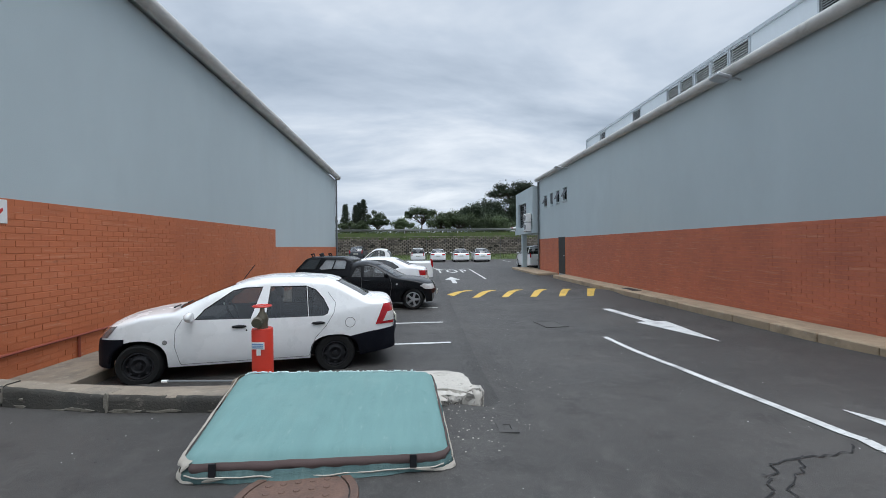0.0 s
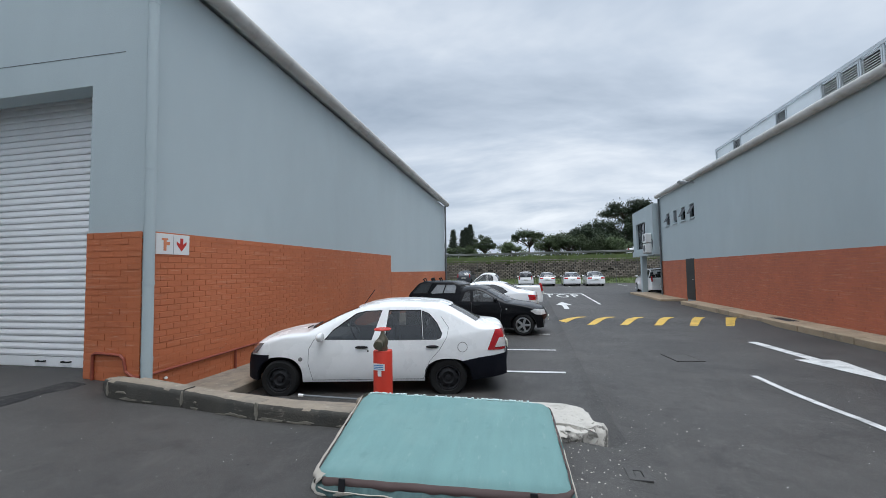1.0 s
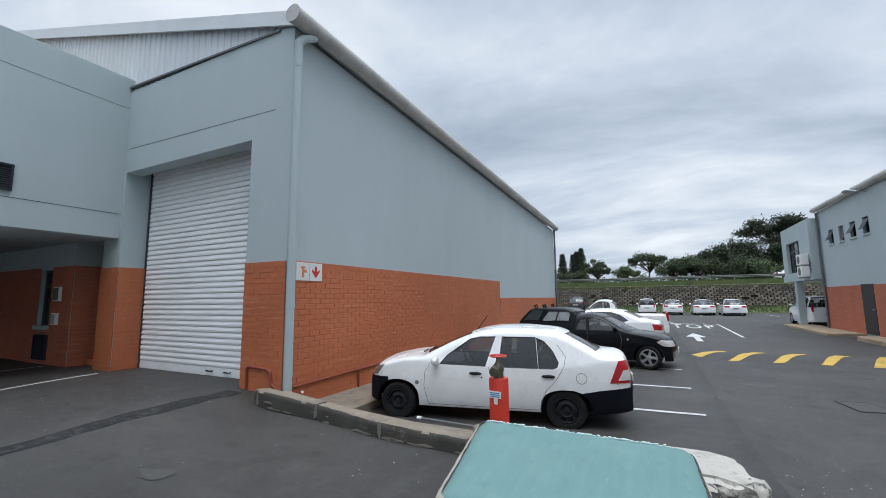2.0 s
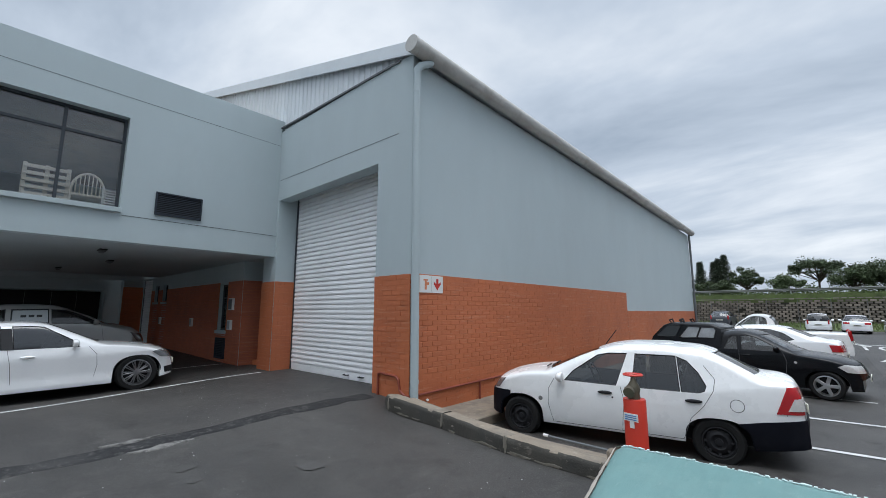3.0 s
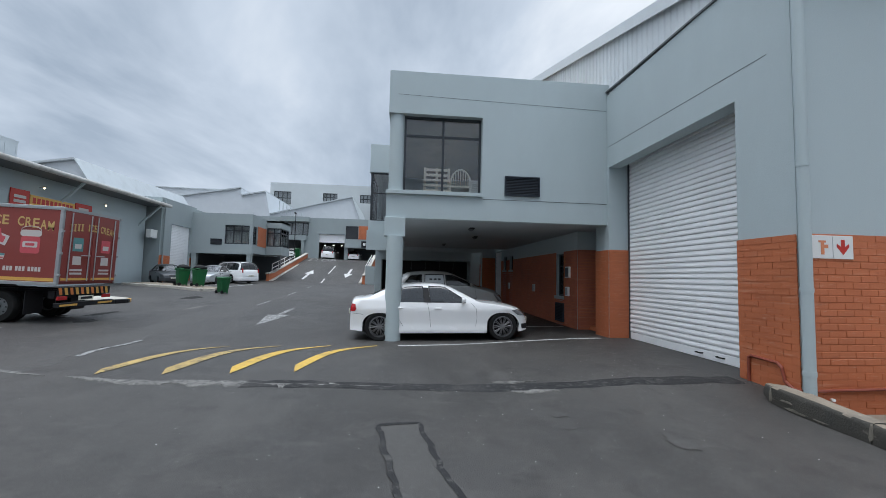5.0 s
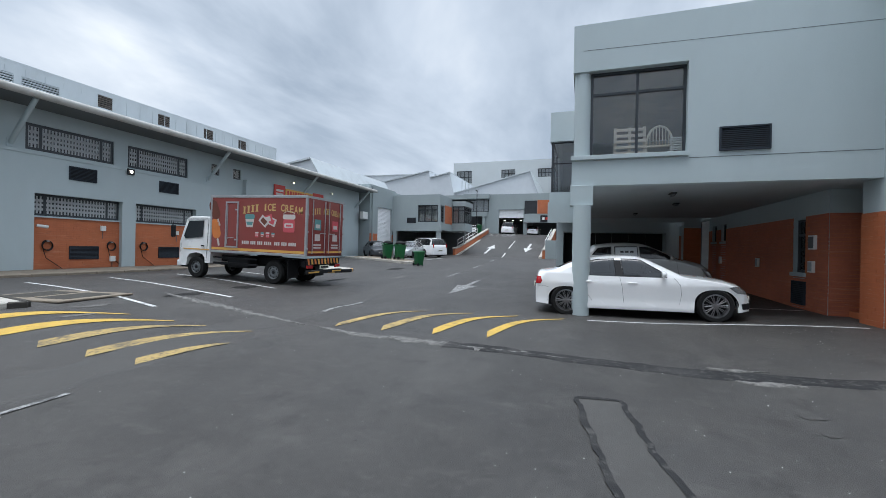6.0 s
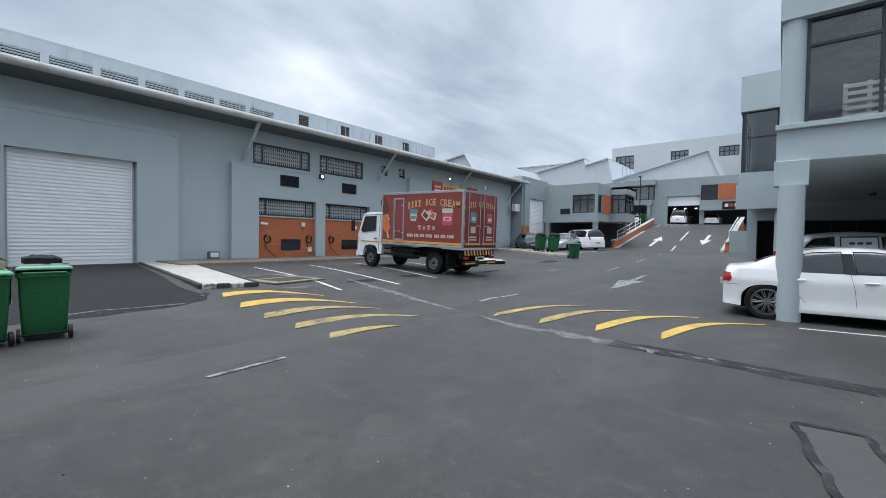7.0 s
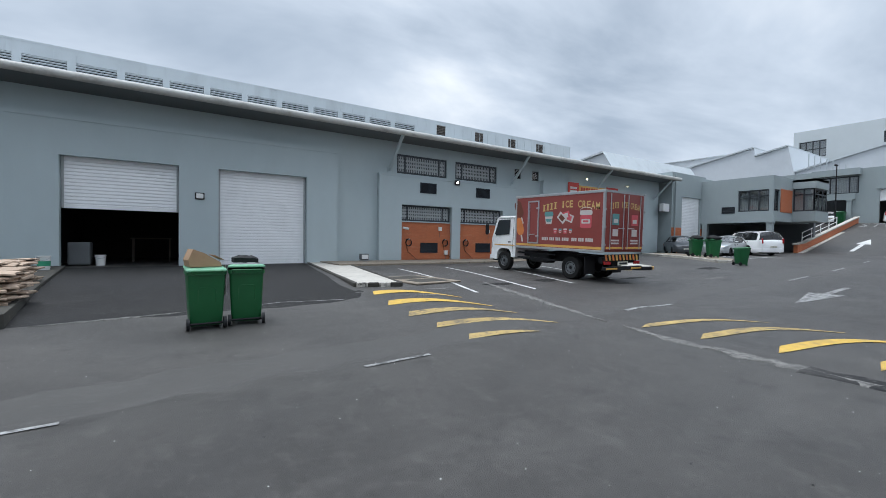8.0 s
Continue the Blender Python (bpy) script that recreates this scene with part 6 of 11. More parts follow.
    for x, z in ((x_lo - bow[0] - 0.012, 0.60), (x_hi + bow[1] + 0.012, 0.42)):
        pl = part("number_plate", box(B(), x - 0.008, x + 0.008, -0.24, 0.24, z - 0.055, z + 0.055, 0.003), PLATE, ob_car, "pale number plate")
        part("plate_bar", box(B(), x - 0.011, x + 0.011, -0.18, 0.18, z - 0.022, z + 0.022), BLACK_BAR, pl)
    FLANK[ob_car.name] = flank
    return ob_car


def stand(x, y, yaw, x2=0, y2=0):
    """A pose on the ground for something about four metres long that faces yaw (degrees, 0 is +x)."""
    c, s = math.cos(radians(yaw)), math.sin(radians(yaw))
    zf, zr_ = ground_z(x + 1.25 * c, y + 1.25 * s), ground_z(x - 1.25 * c, y - 1.25 * s)
    zl, zk = ground_z(x - 0.6 * s, y + 0.6 * c), ground_z(x + 0.6 * s, y - 0.6 * c)
    return pose(x, y, (zf + zr_) / 2, math.degrees(math.atan2(zl - zk, 1.2)), -math.degrees(math.atan2(zf - zr_, 2.5)), yaw)


# white saloon on black steel wheels in the first bay
ikon = shell_car(stand(-1.54, 7.53, 191), "old white saloon car with black bumpers and steel wheels",
                 top=((-1.89, 0.50), (-1.885, 0.62), (-1.87, 0.82), (-1.84, 0.92), (-1.77, 0.958), (-1.60, 0.968), (-1.52, 0.985), (-1.30, 1.11), (-1.06, 1.245), (-0.93, 1.285), (-0.53, 1.322), (-0.13, 1.318), (0.12, 1.285),
                      (0.30, 1.222), (0.50, 1.14), (0.77, 1.01), (0.96, 0.915), (1.10, 0.905), (1.30, 0.885), (1.55, 0.83), (1.70, 0.765), (1.79, 0.69), (1.84, 0.60), (1.86, 0.48)),
                 belt=((-1.9, 0.72), (-1.7, 0.88), (-1.45, 0.86), (-1.1, 0.80), (-0.9, 0.765), (0.7, 0.785), (0.95, 0.83), (1.3, 0.80), (1.7, 0.68), (1.9, 0.5)),
                 plan=((-1.90, 0.63), (-1.84, 0.70), (-1.70, 0.755), (-1.4, 0.795), (-1.0, 0.812), (1.0, 0.812), (1.4, 0.795), (1.65, 0.75), (1.79, 0.68), (1.87, 0.58)),
                 xf=1.36, xr=-1.06, r=0.272, drop=0.045, arch=(0.275, 0.225), ra=0.335, sill=0.185, low=((-1.9, 0.08), (-1.3, 0.0), (1.4, 0.0), (1.9, 0.06)),
                 windows=([(0.71, 0.785), (0.60, 0.915), (0.27, 1.145), (0.12, 1.178), (-0.11, 1.182), (0.03, 0.77)],
                          [(-0.155, 0.765), (-0.205, 1.182), (-0.676, 1.178), (-0.704, 0.762)],
                          [(-0.714, 0.762), (-0.686, 1.172), (-0.80, 1.125), (-0.91, 1.0), (-0.985, 0.85), (-0.965, 0.79), (-0.90, 0.762)]),
                 front_glass=(0.925, 0.66, 1.215, 0.53), rear_glass=(1.0, 0.60, 1.225, 0.50), tumble=19,
                 seams=(((0.85, 0.80), (0.93, 0.66), (0.94, 0.46), (0.88, 0.22)), ((-0.02, 0.765), (-0.06, 0.60), (-0.02, 0.22)), ((-0.97, 1.08), (-1.075, 0.93), (-1.05, 0.80), (-0.94, 0.62), (-0.80, 0.47), (-0.71, 0.22)),
                        ((0.88, 0.215), (-0.71, 0.215)), ((-1.72, 0.59), (-1.70, 0.72), (-1.745, 0.89))),
                 lamps=(("tail_light", TAIL, [(-2.1, 0.885), (-1.745, 0.885), (-1.625, 0.605), (-2.1, 0.605)], 0.48, 0.003, "red tail light"), ("reverse_lamp", T_LENS, [(-2.1, 0.79), (-1.80, 0.77), (-1.73, 0.64), (-2.1, 0.65)], 0.54, 0.010, "pale reverse lamp"),
                        ("headlight", LENS, [(1.60, 0.74), (2.0, 0.68), (2.0, 0.58), (1.72, 0.60)], 0.30, 0.002, "clear headlight")),
                 bumpers=((TRIM, [(1.54, 0.20), (1.52, 0.575), (2.1, 0.575), (2.1, 0.20)], "scuffed black plastic bumper"), (TRIM, [(-1.30, 0.16), (-1.20, 0.45), (-1.5, 0.505), (-2.1, 0.575), (-2.1, 0.16)], "scuffed black plastic bumper")),
                 handles=((0.17, 0.675), (-0.84, 0.67)), mirror=(0.74, 0.835), seats=(-0.12, -0.78))
part("antenna", pipe(B(), [(0.22, 0.30, 1.26), (0.06, 0.32, 1.47)], 0.006, 5), BLACK_P, ikon)
for s in (-1, 1):
    fc_ = B()
    pipe(fc_, [(-1.27 + 0.068 * math.cos(q), s * FLANK[ikon.name](-1.27 + 0.068 * math.cos(q), 0.655 + 0.068 * math.sin(q)), 0.655 + 0.068 * math.sin(q)) for q in [2 * math.pi * k / 24 for k in range(25)]], 0.0035, 5)
    part("fuel_cap", fc_, SEAMC, ikon)
    part("side_lamp", cyl(B(), (1.05, s * 0.79, 0.515), (1.05, s * 0.815, 0.515), 0.03, seg=12), LENS, ikon)
    part("door_lock", cyl(B(), (0.08, s * 0.79, 0.62), (0.08, s * 0.812, 0.62), 0.012, seg=8), BLACK_P, ikon)
for y in (-0.25, 0.25):
    part("wiper", pipe(B(), [(1.05, y, 0.93), (0.98, y + 0.42, 0.945)], 0.010, 5), BLACK_P, ikon)
# white executive saloon under the wing
bmw = shell_car(stand(-9.75, 1.70, 90), "clean white executive saloon car with dark multi-spoke wheels",
                top=((-2.06, 0.45), (-2.055, 0.62), (-2.04, 0.80), (-2.00, 0.915), (-1.93, 0.945), (-1.77, 0.962), (-1.62, 0.985), (-1.36, 1.115), (-1.12, 1.21), (-0.92, 1.255), (-0.53, 1.295), (-0.20, 1.297), (0.03, 1.28), (0.17, 1.235),
                     (0.50, 1.065), (0.80, 0.905), (0.90, 0.880), (1.2, 0.850), (1.55, 0.790), (1.78, 0.715), (1.92, 0.62), (1.98, 0.52), (2.0, 0.40)),
                belt=((-2.0, 0.70), (-1.8, 0.90), (-1.4, 0.885), (-1.1, 0.855), (0.6, 0.835), (0.9, 0.825), (1.3, 0.775), (1.7, 0.68), (2.0, 0.48)),
                plan=((-2.07, 0.70), (-2.0, 0.78), (-1.8, 0.845), (-1.4, 0.89), (-0.6, 0.90), (1.0, 0.90), (1.4, 0.885), (1.7, 0.83), (1.88, 0.75), (2.0, 0.62)),
                xf=1.385, xr=-1.40, r=0.328, drop=0.02, arch=(0.295, 0.285), ra=0.372, sill=0.165, low=((-2.0, 0.06), (-1.5, 0.02), (-1.0, 0.0), (1.6, 0.0), (2.0, 0.05)), paint="white_clean",
                body_y=((0.14, 0.965), (0.20, 0.985), (0.25, 0.985), (0.28, 0.965), (0.40, 0.972), (0.55, 0.985), (0.68, 1.0), (0.70, 0.998), (0.80, 0.975), (0.95, 0.94)),
                windows=([(0.54, 0.838), (0.45, 0.955), (0.07, 1.190), (-0.05, 1.208), (-0.315, 1.212), (-0.27, 0.842)],
                         [(-0.40, 0.848), (-0.445, 1.214), (-0.80, 1.195), (-1.03, 1.13), (-1.24, 1.0), (-1.16, 0.90), (-1.06, 0.856)]),
                front_glass=(0.90, 0.70, 1.222, 0.55), rear_glass=(1.0, 0.64, 1.215, 0.52), tumble=26, bow=(0.07, 0.11), glassm=TINTED,
                seams=(((0.66, 0.835), (0.77, 0.70), (0.79, 0.5), (0.75, 0.27)), ((-0.34, 0.84), (-0.29, 0.60), (-0.26, 0.27)), ((-1.22, 0.88), (-1.12, 0.70), (-1.0, 0.50), (-0.90, 0.36), (-0.87, 0.27)), ((0.75, 0.265), (-0.87, 0.265)),
                       ((-2.0, 0.585), (-1.85, 0.60), (-1.77, 0.57))),
                lamps=(("tail_light", TAIL, [(-2.3, 0.655), (-1.95, 0.645), (-1.915, 0.70), (-1.94, 0.80), (-2.3, 0.85)], 0.34, 0.004, "red tail light"), ("headlight", LENS, [(1.60, 0.675), (1.72, 0.690), (2.1, 0.60), (2.1, 0.515), (1.75, 0.565)], 0.32, 0.004, "dark clear headlight"),
                       ("fog_intake", BLACK_P, [(1.84, 0.36), (2.2, 0.38), (2.2, 0.24), (1.86, 0.25)], 0.36, 0.002, "")),
                rim="multi", rim_mat=DARKALLOY, handles=((-0.10, 0.715), (-0.97, 0.725)), handle_m=PAINT["white_clean"], mirror=(0.46, 0.905), seats=(-0.28, -0.98))
for s in (-1, 1):
    part("window_pillar", extrude_poly(B(), [(-0.27, 0.842), (-0.315, 1.212), (-0.445, 1.214), (-0.40, 0.848)], "y", -0.003, 0.003), BLACK_P, bmw, "gloss black door pillar").matrix_local = pose(0, s * 0.874, 0.845, s * 26) @ pose(0, 0, -0.845)
# grey people carrier next to it
van = shell_car(stand(-12.35, 2.1, 90), "dusty grey people carrier with a printed panel in its window",
                top=((-1.58, 0.50), (-1.57, 0.75), (-1.54, 1.0), (-1.42, 1.22), (-1.27, 1.43), (-1.10, 1.555), (-0.7, 1.60), (-0.35, 1.608), (0.05, 1.575), (0.28, 1.49), (0.55, 1.36), (0.82, 1.19), (1.1, 1.11), (1.40, 1.02), (1.58, 0.88), (1.66, 0.66), (1.68, 0.45)),
                belt=((-1.6, 0.9), (-1.4, 1.16), (-1.0, 1.20), (0.5, 1.13), (0.9, 1.06), (1.3, 0.96), (1.7, 0.6)),
                plan=((-1.6, 0.70), (-1.5, 0.80), (-1.2, 0.86), (1.0, 0.87), (1.4, 0.82), (1.6, 0.72), (1.7, 0.6)),
                xf=1.10, xr=-1.12, r=0.31, arch=(0.30, 0.30), paint="silver", tumble=16, crown=0.05, body_y=((0.2, 0.96), (0.4, 1.0), (0.8, 1.0), (1.2, 0.97)),
                windows=([(-0.04, 1.19), (-0.06, 1.49), (0.18, 1.48), (0.52, 1.33), (0.80, 1.15)], [(-0.66, 1.23), (-0.66, 1.50), (-0.10, 1.50), (-0.08, 1.20)], [(-1.24, 1.26), (-1.08, 1.46), (-0.74, 1.50), (-0.74, 1.24)]),
                front_glass=(1.13, 0.70, 1.48, 0.60), rear_glass=(1.18, 0.66, 1.45, 0.56), seams=(((0.80, 1.13), (0.85, 0.8), (0.75, 0.25)), ((-0.06, 1.18), (-0.06, 0.25))), rim="alloy", rim_mat=ALLOY, glassm=TINTED,
                lamps=(("tail_light", TAIL, [(-1.9, 1.15), (-1.42, 1.15), (-1.45, 0.75), (-1.9, 0.75)], 0.5, 0.004, "red tail light"), ("headlight", LENS, [(1.35, 0.93), (1.9, 0.80), (1.9, 0.66), (1.5, 0.72)], 0.3, 0.004, "clear headlight")),
                handles=((0.05, 1.02), (-0.70, 1.05)), handle_m=PAINT["silver"], mirror=(0.68, 1.2), mirror_m=PAINT["silver"], seats=(-0.1, -0.8), category="van")
st_ = part("window_sticker", extrude_poly(B(), [(-0.64, 1.245), (-0.64, 1.485), (-0.115, 1.485), (-0.10, 1.22)], "y", -0.004, 0.0), PAINT["pale"], van, "pale printed panel on the window")
st_.matrix_local = pose(0, -0.835, 1.21, -16) @ pose(0, 0, -1.21)
for xa_ in (-0.52, -0.40, -0.28):
    part("sticker_bar", box(B(), xa_, xa_ + 0.085, -0.007, -0.003, 1.335, 1.385), BLACK_BAR, st_)
# black pickup with canopy
bak = shell_car(stand(-0.79, 13.28, -4), "black pickup truck with a black canopy and roof rack",
                top=((-1.92, 0.5), (-1.91, 0.8), (-1.88, 0.915), (-1.7, 0.93), (-0.46, 0.93), (-0.42, 1.0), (-0.385, 1.24), (-0.30, 1.29), (-0.05, 1.33), (0.15, 1.325), (0.32, 1.275), (0.45, 1.21), (0.73, 1.05), (1.02, 0.89), (1.25, 0.865), (1.55, 0.82), (1.80, 0.735), (1.90, 0.63), (1.94, 0.45)),
                belt=((-1.9, 0.70), (-1.7, 0.86), (-0.5, 0.86), (-0.3, 0.885), (0.7, 0.885), (1.0, 0.84), (1.4, 0.77), (1.8, 0.66), (2.0, 0.45)),
                plan=((-1.93, 0.74), (-1.7, 0.79), (1.0, 0.82), (1.4, 0.80), (1.7, 0.74), (1.85, 0.66), (1.95, 0.55)),
                xf=1.43, xr=-1.08, r=0.28, arch=(0.29, 0.28), paint="black", tumble=22, sill=0.2,
                windows=([(0.08, 0.90), (0.06, 1.19), (0.18, 1.215), (0.36, 1.17), (0.72, 0.965), (0.74, 0.895)], [(-0.26, 0.90), (-0.16, 1.14), (-0.08, 1.19), (-0.01, 1.19), (0.01, 0.90)]),
                front_glass=(0.91, 0.68, 1.225, 0.55), seams=(((0.80, 0.88), (0.86, 0.7), (0.80, 0.26)), ((0.035, 0.885), (0.03, 0.5), (0.0, 0.26)), ((0.80, 0.255), (0.0, 0.255))), rim="alloy", rim_mat=ALLOY,
                lamps=(("headlight", T_LENS, [(1.62, 0.655), (1.72, 0.70), (2.1, 0.64), (2.1, 0.52), (1.75, 0.56)], 0.3, 0.004, "clear headlight"),), handles=((0.16, 0.79),), handle_m=PAINT["black"], mirror=(0.70, 0.955), seats=(0.05,), category="pickup truck")
part("side_lamp", cyl(B(), (1.0, -0.80, 0.70), (1.0, -0.83, 0.70), 0.025, seg=10), T_LENS, bak)
cn = B()
outl = [(-0.31, 0.925), (-0.29, 1.36), (-0.50, 1.45), (-1.36, 1.465), (-1.55, 1.40), (-1.80, 1.12), (-1.87, 0.925)]
def can_y(z):
    return 0.765 - 0.13 * (z - 0.925) / 0.54
rings = [[cn.verts.new((x, s * can_y(z), z)) for x, z in outl] for s in (-1, 1)]
cn.faces.new(rings[0]), cn.faces.new(rings[1][::-1])
for k in range(len(outl)):
    q = (k + 1) % len(outl)
    cn.faces.new((rings[0][k], rings[0][q], rings[1][q], rings[1][k]))
bmesh.ops.bevel(cn, geom=[e for e in cn.edges if min(v.co.z for v in e.verts) > 0.95], offset=0.05, segments=3, affect="EDGES", profile=0.5)
can = part("canopy", cn, PAINT["black"], bak, "black load bed canopy", smooth=40)
# opaque pale glass; daylight seen through the canopy is put into its colour
PALEG = mat("canopy_glass_painted_light", (0.30, 0.32, 0.33), 0.10, 0.25, 6, 0.0, 60, coat=0.9)
DARKG = mat("dark_canopy_glass", (0.02, 0.022, 0.024), 0.06, 0.1, 6, 0.0, 60, coat=1.0)
for s in (-1, 1):
    for poly, mt_ in (([(-0.44, 1.12), (-0.40, 1.30), (-0.44, 1.355), (-0.70, 1.365), (-0.78, 1.12)], PALEG), ([(-0.80, 1.12), (-0.72, 1.365), (-0.98, 1.37), (-1.16, 1.13), (-1.10, 1.10)], PALEG), ([(-1.26, 1.12), (-1.13, 1.40), (-1.44, 1.40), (-1.68, 1.16), (-1.66, 1.12)], DARKG)):
        b = B()
        b.faces.new([b.verts.new((x, s * (can_y(z) + 0.006), z)) for x, z in poly])
        part("canopy_window", b, mt_, can)
        part("window_rail", pipe(B(), [(x, s * (can_y(z) + 0.008), z) for x, z in poly + poly[:1]], 0.009, 5), BLACK_P, can)
for x in (-1.42, -1.18):
    part("roof_bar", pipe(B(), [(x, -0.42, 1.45), (x - 0.05, -0.42, 1.52), (x + 0.02, -0.40, 1.54), (x + 0.05, -0.42, 1.46)], 0.018, 6), BLACK_P, bak)
    part("roof_bar", pipe(B(), [(x, 0.42, 1.45), (x - 0.05, 0.42, 1.52), (x + 0.02, 0.40, 1.54), (x + 0.05, 0.42, 1.46)], 0.018, 6), BLACK_P, bak)
part("antenna", pipe(B(), [(0.05, -0.1, 1.33), (-0.12, -0.1, 1.52)], 0.006, 5), BLACK_P, bak)
# row beyond
shell_car(stand(-1.22, 16.6, 178), "white saloon car parked nose in to the warehouse wall",
          top=((-2.18, 0.5), (-2.17, 0.8), (-2.12, 0.94), (-2.05, 0.985), (-1.78, 1.02), (-1.62, 1.06), (-1.06, 1.315), (-0.8, 1.355), (-0.4, 1.37), (0.0, 1.345), (0.25, 1.26), (0.62, 1.08), (0.92, 0.93), (1.4, 0.875), (1.8, 0.76), (1.95, 0.62), (2.0, 0.45)),
          belt=((-2.2, 0.8), (-1.9, 0.94), (-1.3, 0.92), (0.7, 0.90), (1.0, 0.86), (1.5, 0.78), (2.0, 0.5)), plan=((-2.2, 0.66), (-2.1, 0.75), (-1.8, 0.82), (-1.3, 0.86), (1.2, 0.86), (1.6, 0.80), (1.9, 0.68), (2.0, 0.58)),
          xf=1.35, xr=-1.25, r=0.30, paint="white_clean", windows=([(0.58, 0.92), (0.22, 1.17), (0.0, 1.24), (-0.2, 1.25), (-0.16, 0.92)], [(-0.24, 0.92), (-0.26, 1.25), (-0.75, 1.245), (-1.02, 1.16), (-1.26, 0.99), (-1.10, 0.93)]),
          front_glass=(0.96, 0.68, 1.25, 0.55), rear_glass=(1.07, 0.62, 1.28, 0.52), seams=(((0.72, 0.9), (0.78, 0.6), (0.70, 0.25)), ((-0.2, 0.9), (-0.2, 0.25))), rim="alloy", rim_mat=ALLOY, glassm=TINTED,
          lamps=(("tail_light", TAIL, [(-2.4, 0.86), (-1.93, 0.88), (-1.98, 0.70), (-2.4, 0.72)], 0.38, 0.004, "red tail light"),), handles=((-0.05, 0.80), (-0.95, 0.81)), handle_m=PAINT["white_clean"], mirror=(0.5, 0.99), seats=(-0.2, -0.9))
car(stand(-1.15, 21.5, 180), "white single cab pickup truck with an open load bed", L=4.9, W=1.7, H=1.6, r=0.32, paint="white", rim="steel", tails="tall", a=(1.0, 0.4), c=(-0.45, -0.3), pillars=((0.1, 0.12),), zb=1.0, zc=1.0, zt=1.0, wb=3.0,
    category="pickup truck", group="parked cars")
car(stand(-6.2, 46.0, 90), "dark small hatchback car facing the retaining wall", L=3.8, W=1.62, H=1.4, r=0.28, paint="grey", rim="steel", tails="tall", a=(0.8, 0.2), c=(-1.7, -1.2), pillars=((-0.2, -0.2),), group="parked cars")
FAR = [("white small hatchback facing the retaining wall", dict(L=3.9, W=1.7, H=1.55, a=(0.9, 0.35), c=(-1.85, -1.6), tails="tall", rim="steel"), 0.1),
       ("white saloon facing the retaining wall", dict(L=4.4, W=1.72, H=1.42, c=(-1.6, -0.9), tails="flat", rim="steel"), 2.35),
       ("white coupe-like saloon facing the retaining wall", dict(L=4.5, W=1.78, H=1.42, c=(-1.75, -0.95), tails="flat", rim="alloy", rim_mat=ALLOY), 4.9),
       ("white saloon with a wide boot facing the retaining wall", dict(L=4.6, W=1.8, H=1.44, c=(-1.75, -0.95), tails="flat", rim="alloy", rim_mat=ALLOY), 7.15)]
for lb, kw, x in FAR:
    car(stand(x, 49.8 - 0.28 * x, 90), lb, paint="white_clean", group="cars along the retaining wall", glassm=TINTED, **kw)
car(stand(9.3, 33.2, 90), "white sport utility car behind the corner", L=4.3, W=1.78, H=1.68, r=0.34, zn=0.85, zc=1.08, zb=1.08, zt=1.08, a=(1.0, 0.45), c=(-1.95, -1.65), tails="tall", paint="white_clean", rim="alloy", rim_mat=ALLOY,
    pillars=((-0.2, -0.2), (-1.2, -1.15)), group="parked cars")
# cars by the far bins and on the upper level
SUV = dict(L=4.7, W=1.85, H=1.75, r=0.36, zn=0.95, zc=1.12, zb=1.12, zt=1.15, a=(1.1, 0.5), c=(-2.15, -1.85), tails="tall", paint="white_clean", rim="alloy", rim_mat=ALLOY, pillars=((-0.1, -0.1), (-1.15, -1.1)), glassm=TINTED, rails=True)
car(stand(-33.0, -17.0, 40), "dark grey saloon car parked by the far bins", paint="grey", L=4.3, W=1.7, H=1.42, tails="side", group="cars by the far bins")
car(stand(-34.2, -14.2, 0), "silver saloon car parked between the bins and the wall", paint="pale", L=4.3, W=1.7, H=1.42, tails="side", group="cars by the far bins")
car(stand(-36.6, -13.6, 235), "white sport utility vehicle parked under the far offices", group="cars by the far bins", **SUV)
car(stand(-40.5, -15.5, 10), "dark off-road vehicle in the shade of the far bays", group="cars by the far bins", **{**SUV, "paint": "grey", "H": 1.85})
car(stand(-64.0, -10.3, 180), "white large off-road vehicle in a doorway on the upper level", group="cars on the upper level", **{**SUV, "W": 1.95, "H": 1.9, "L": 4.9})
car(stand(-64.0, -6.6, 180), "white hatchback on the upper level", L=4.0, W=1.7, H=1.45, c=(-1.8, -1.4), tails="tall", paint="white_clean", rim="steel", group="cars on the upper level", glassm=TINTED)
car(stand(-63.5, -15.3, 180), "white estate car under the upper offices", L=4.3, W=1.7, H=1.5, c=(-2.0, -1.7), tails="tall", paint="white_clean", rim="steel", group="cars on the upper level", glassm=TINTED)
car(stand(-18.2, 2.2, 90), "dark red hatchback half hidden in the dark bay", L=3.9, W=1.66, H=1.45, c=(-1.8, -1.4), tails="tall", paint="red", rim="steel", group="parked cars")


# ---- delivery truck ----
T_RED = mat("truck_panel_red", (0.285, 0.060, 0.050), 0.35, 0.06, 1.2, 0.03, 40, coat=0.3, stain=(0.20, 0.04, 0.035), amount=0.3, sscale=1.2)
T_ALU = mat("truck_aluminium", (0.50, 0.51, 0.52), 0.4, 0.1, 3, 0.05, 60, metal=0.6)
T_YEL = mat("sign_yellow", (0.75, 0.42, 0.10), 0.45, 0.08, 3, 0.0, 60)
T_ORA = mat("print_orange", (0.70, 0.22, 0.06), 0.45, 0.1, 3, 0.0, 60)
T_WHI = mat("print_white", (0.62, 0.57, 0.54), 0.45, 0.05, 3, 0.0, 60)
T_PINK = mat("print_pink", (0.62, 0.10, 0.12), 0.45, 0.08, 3, 0.0, 60)
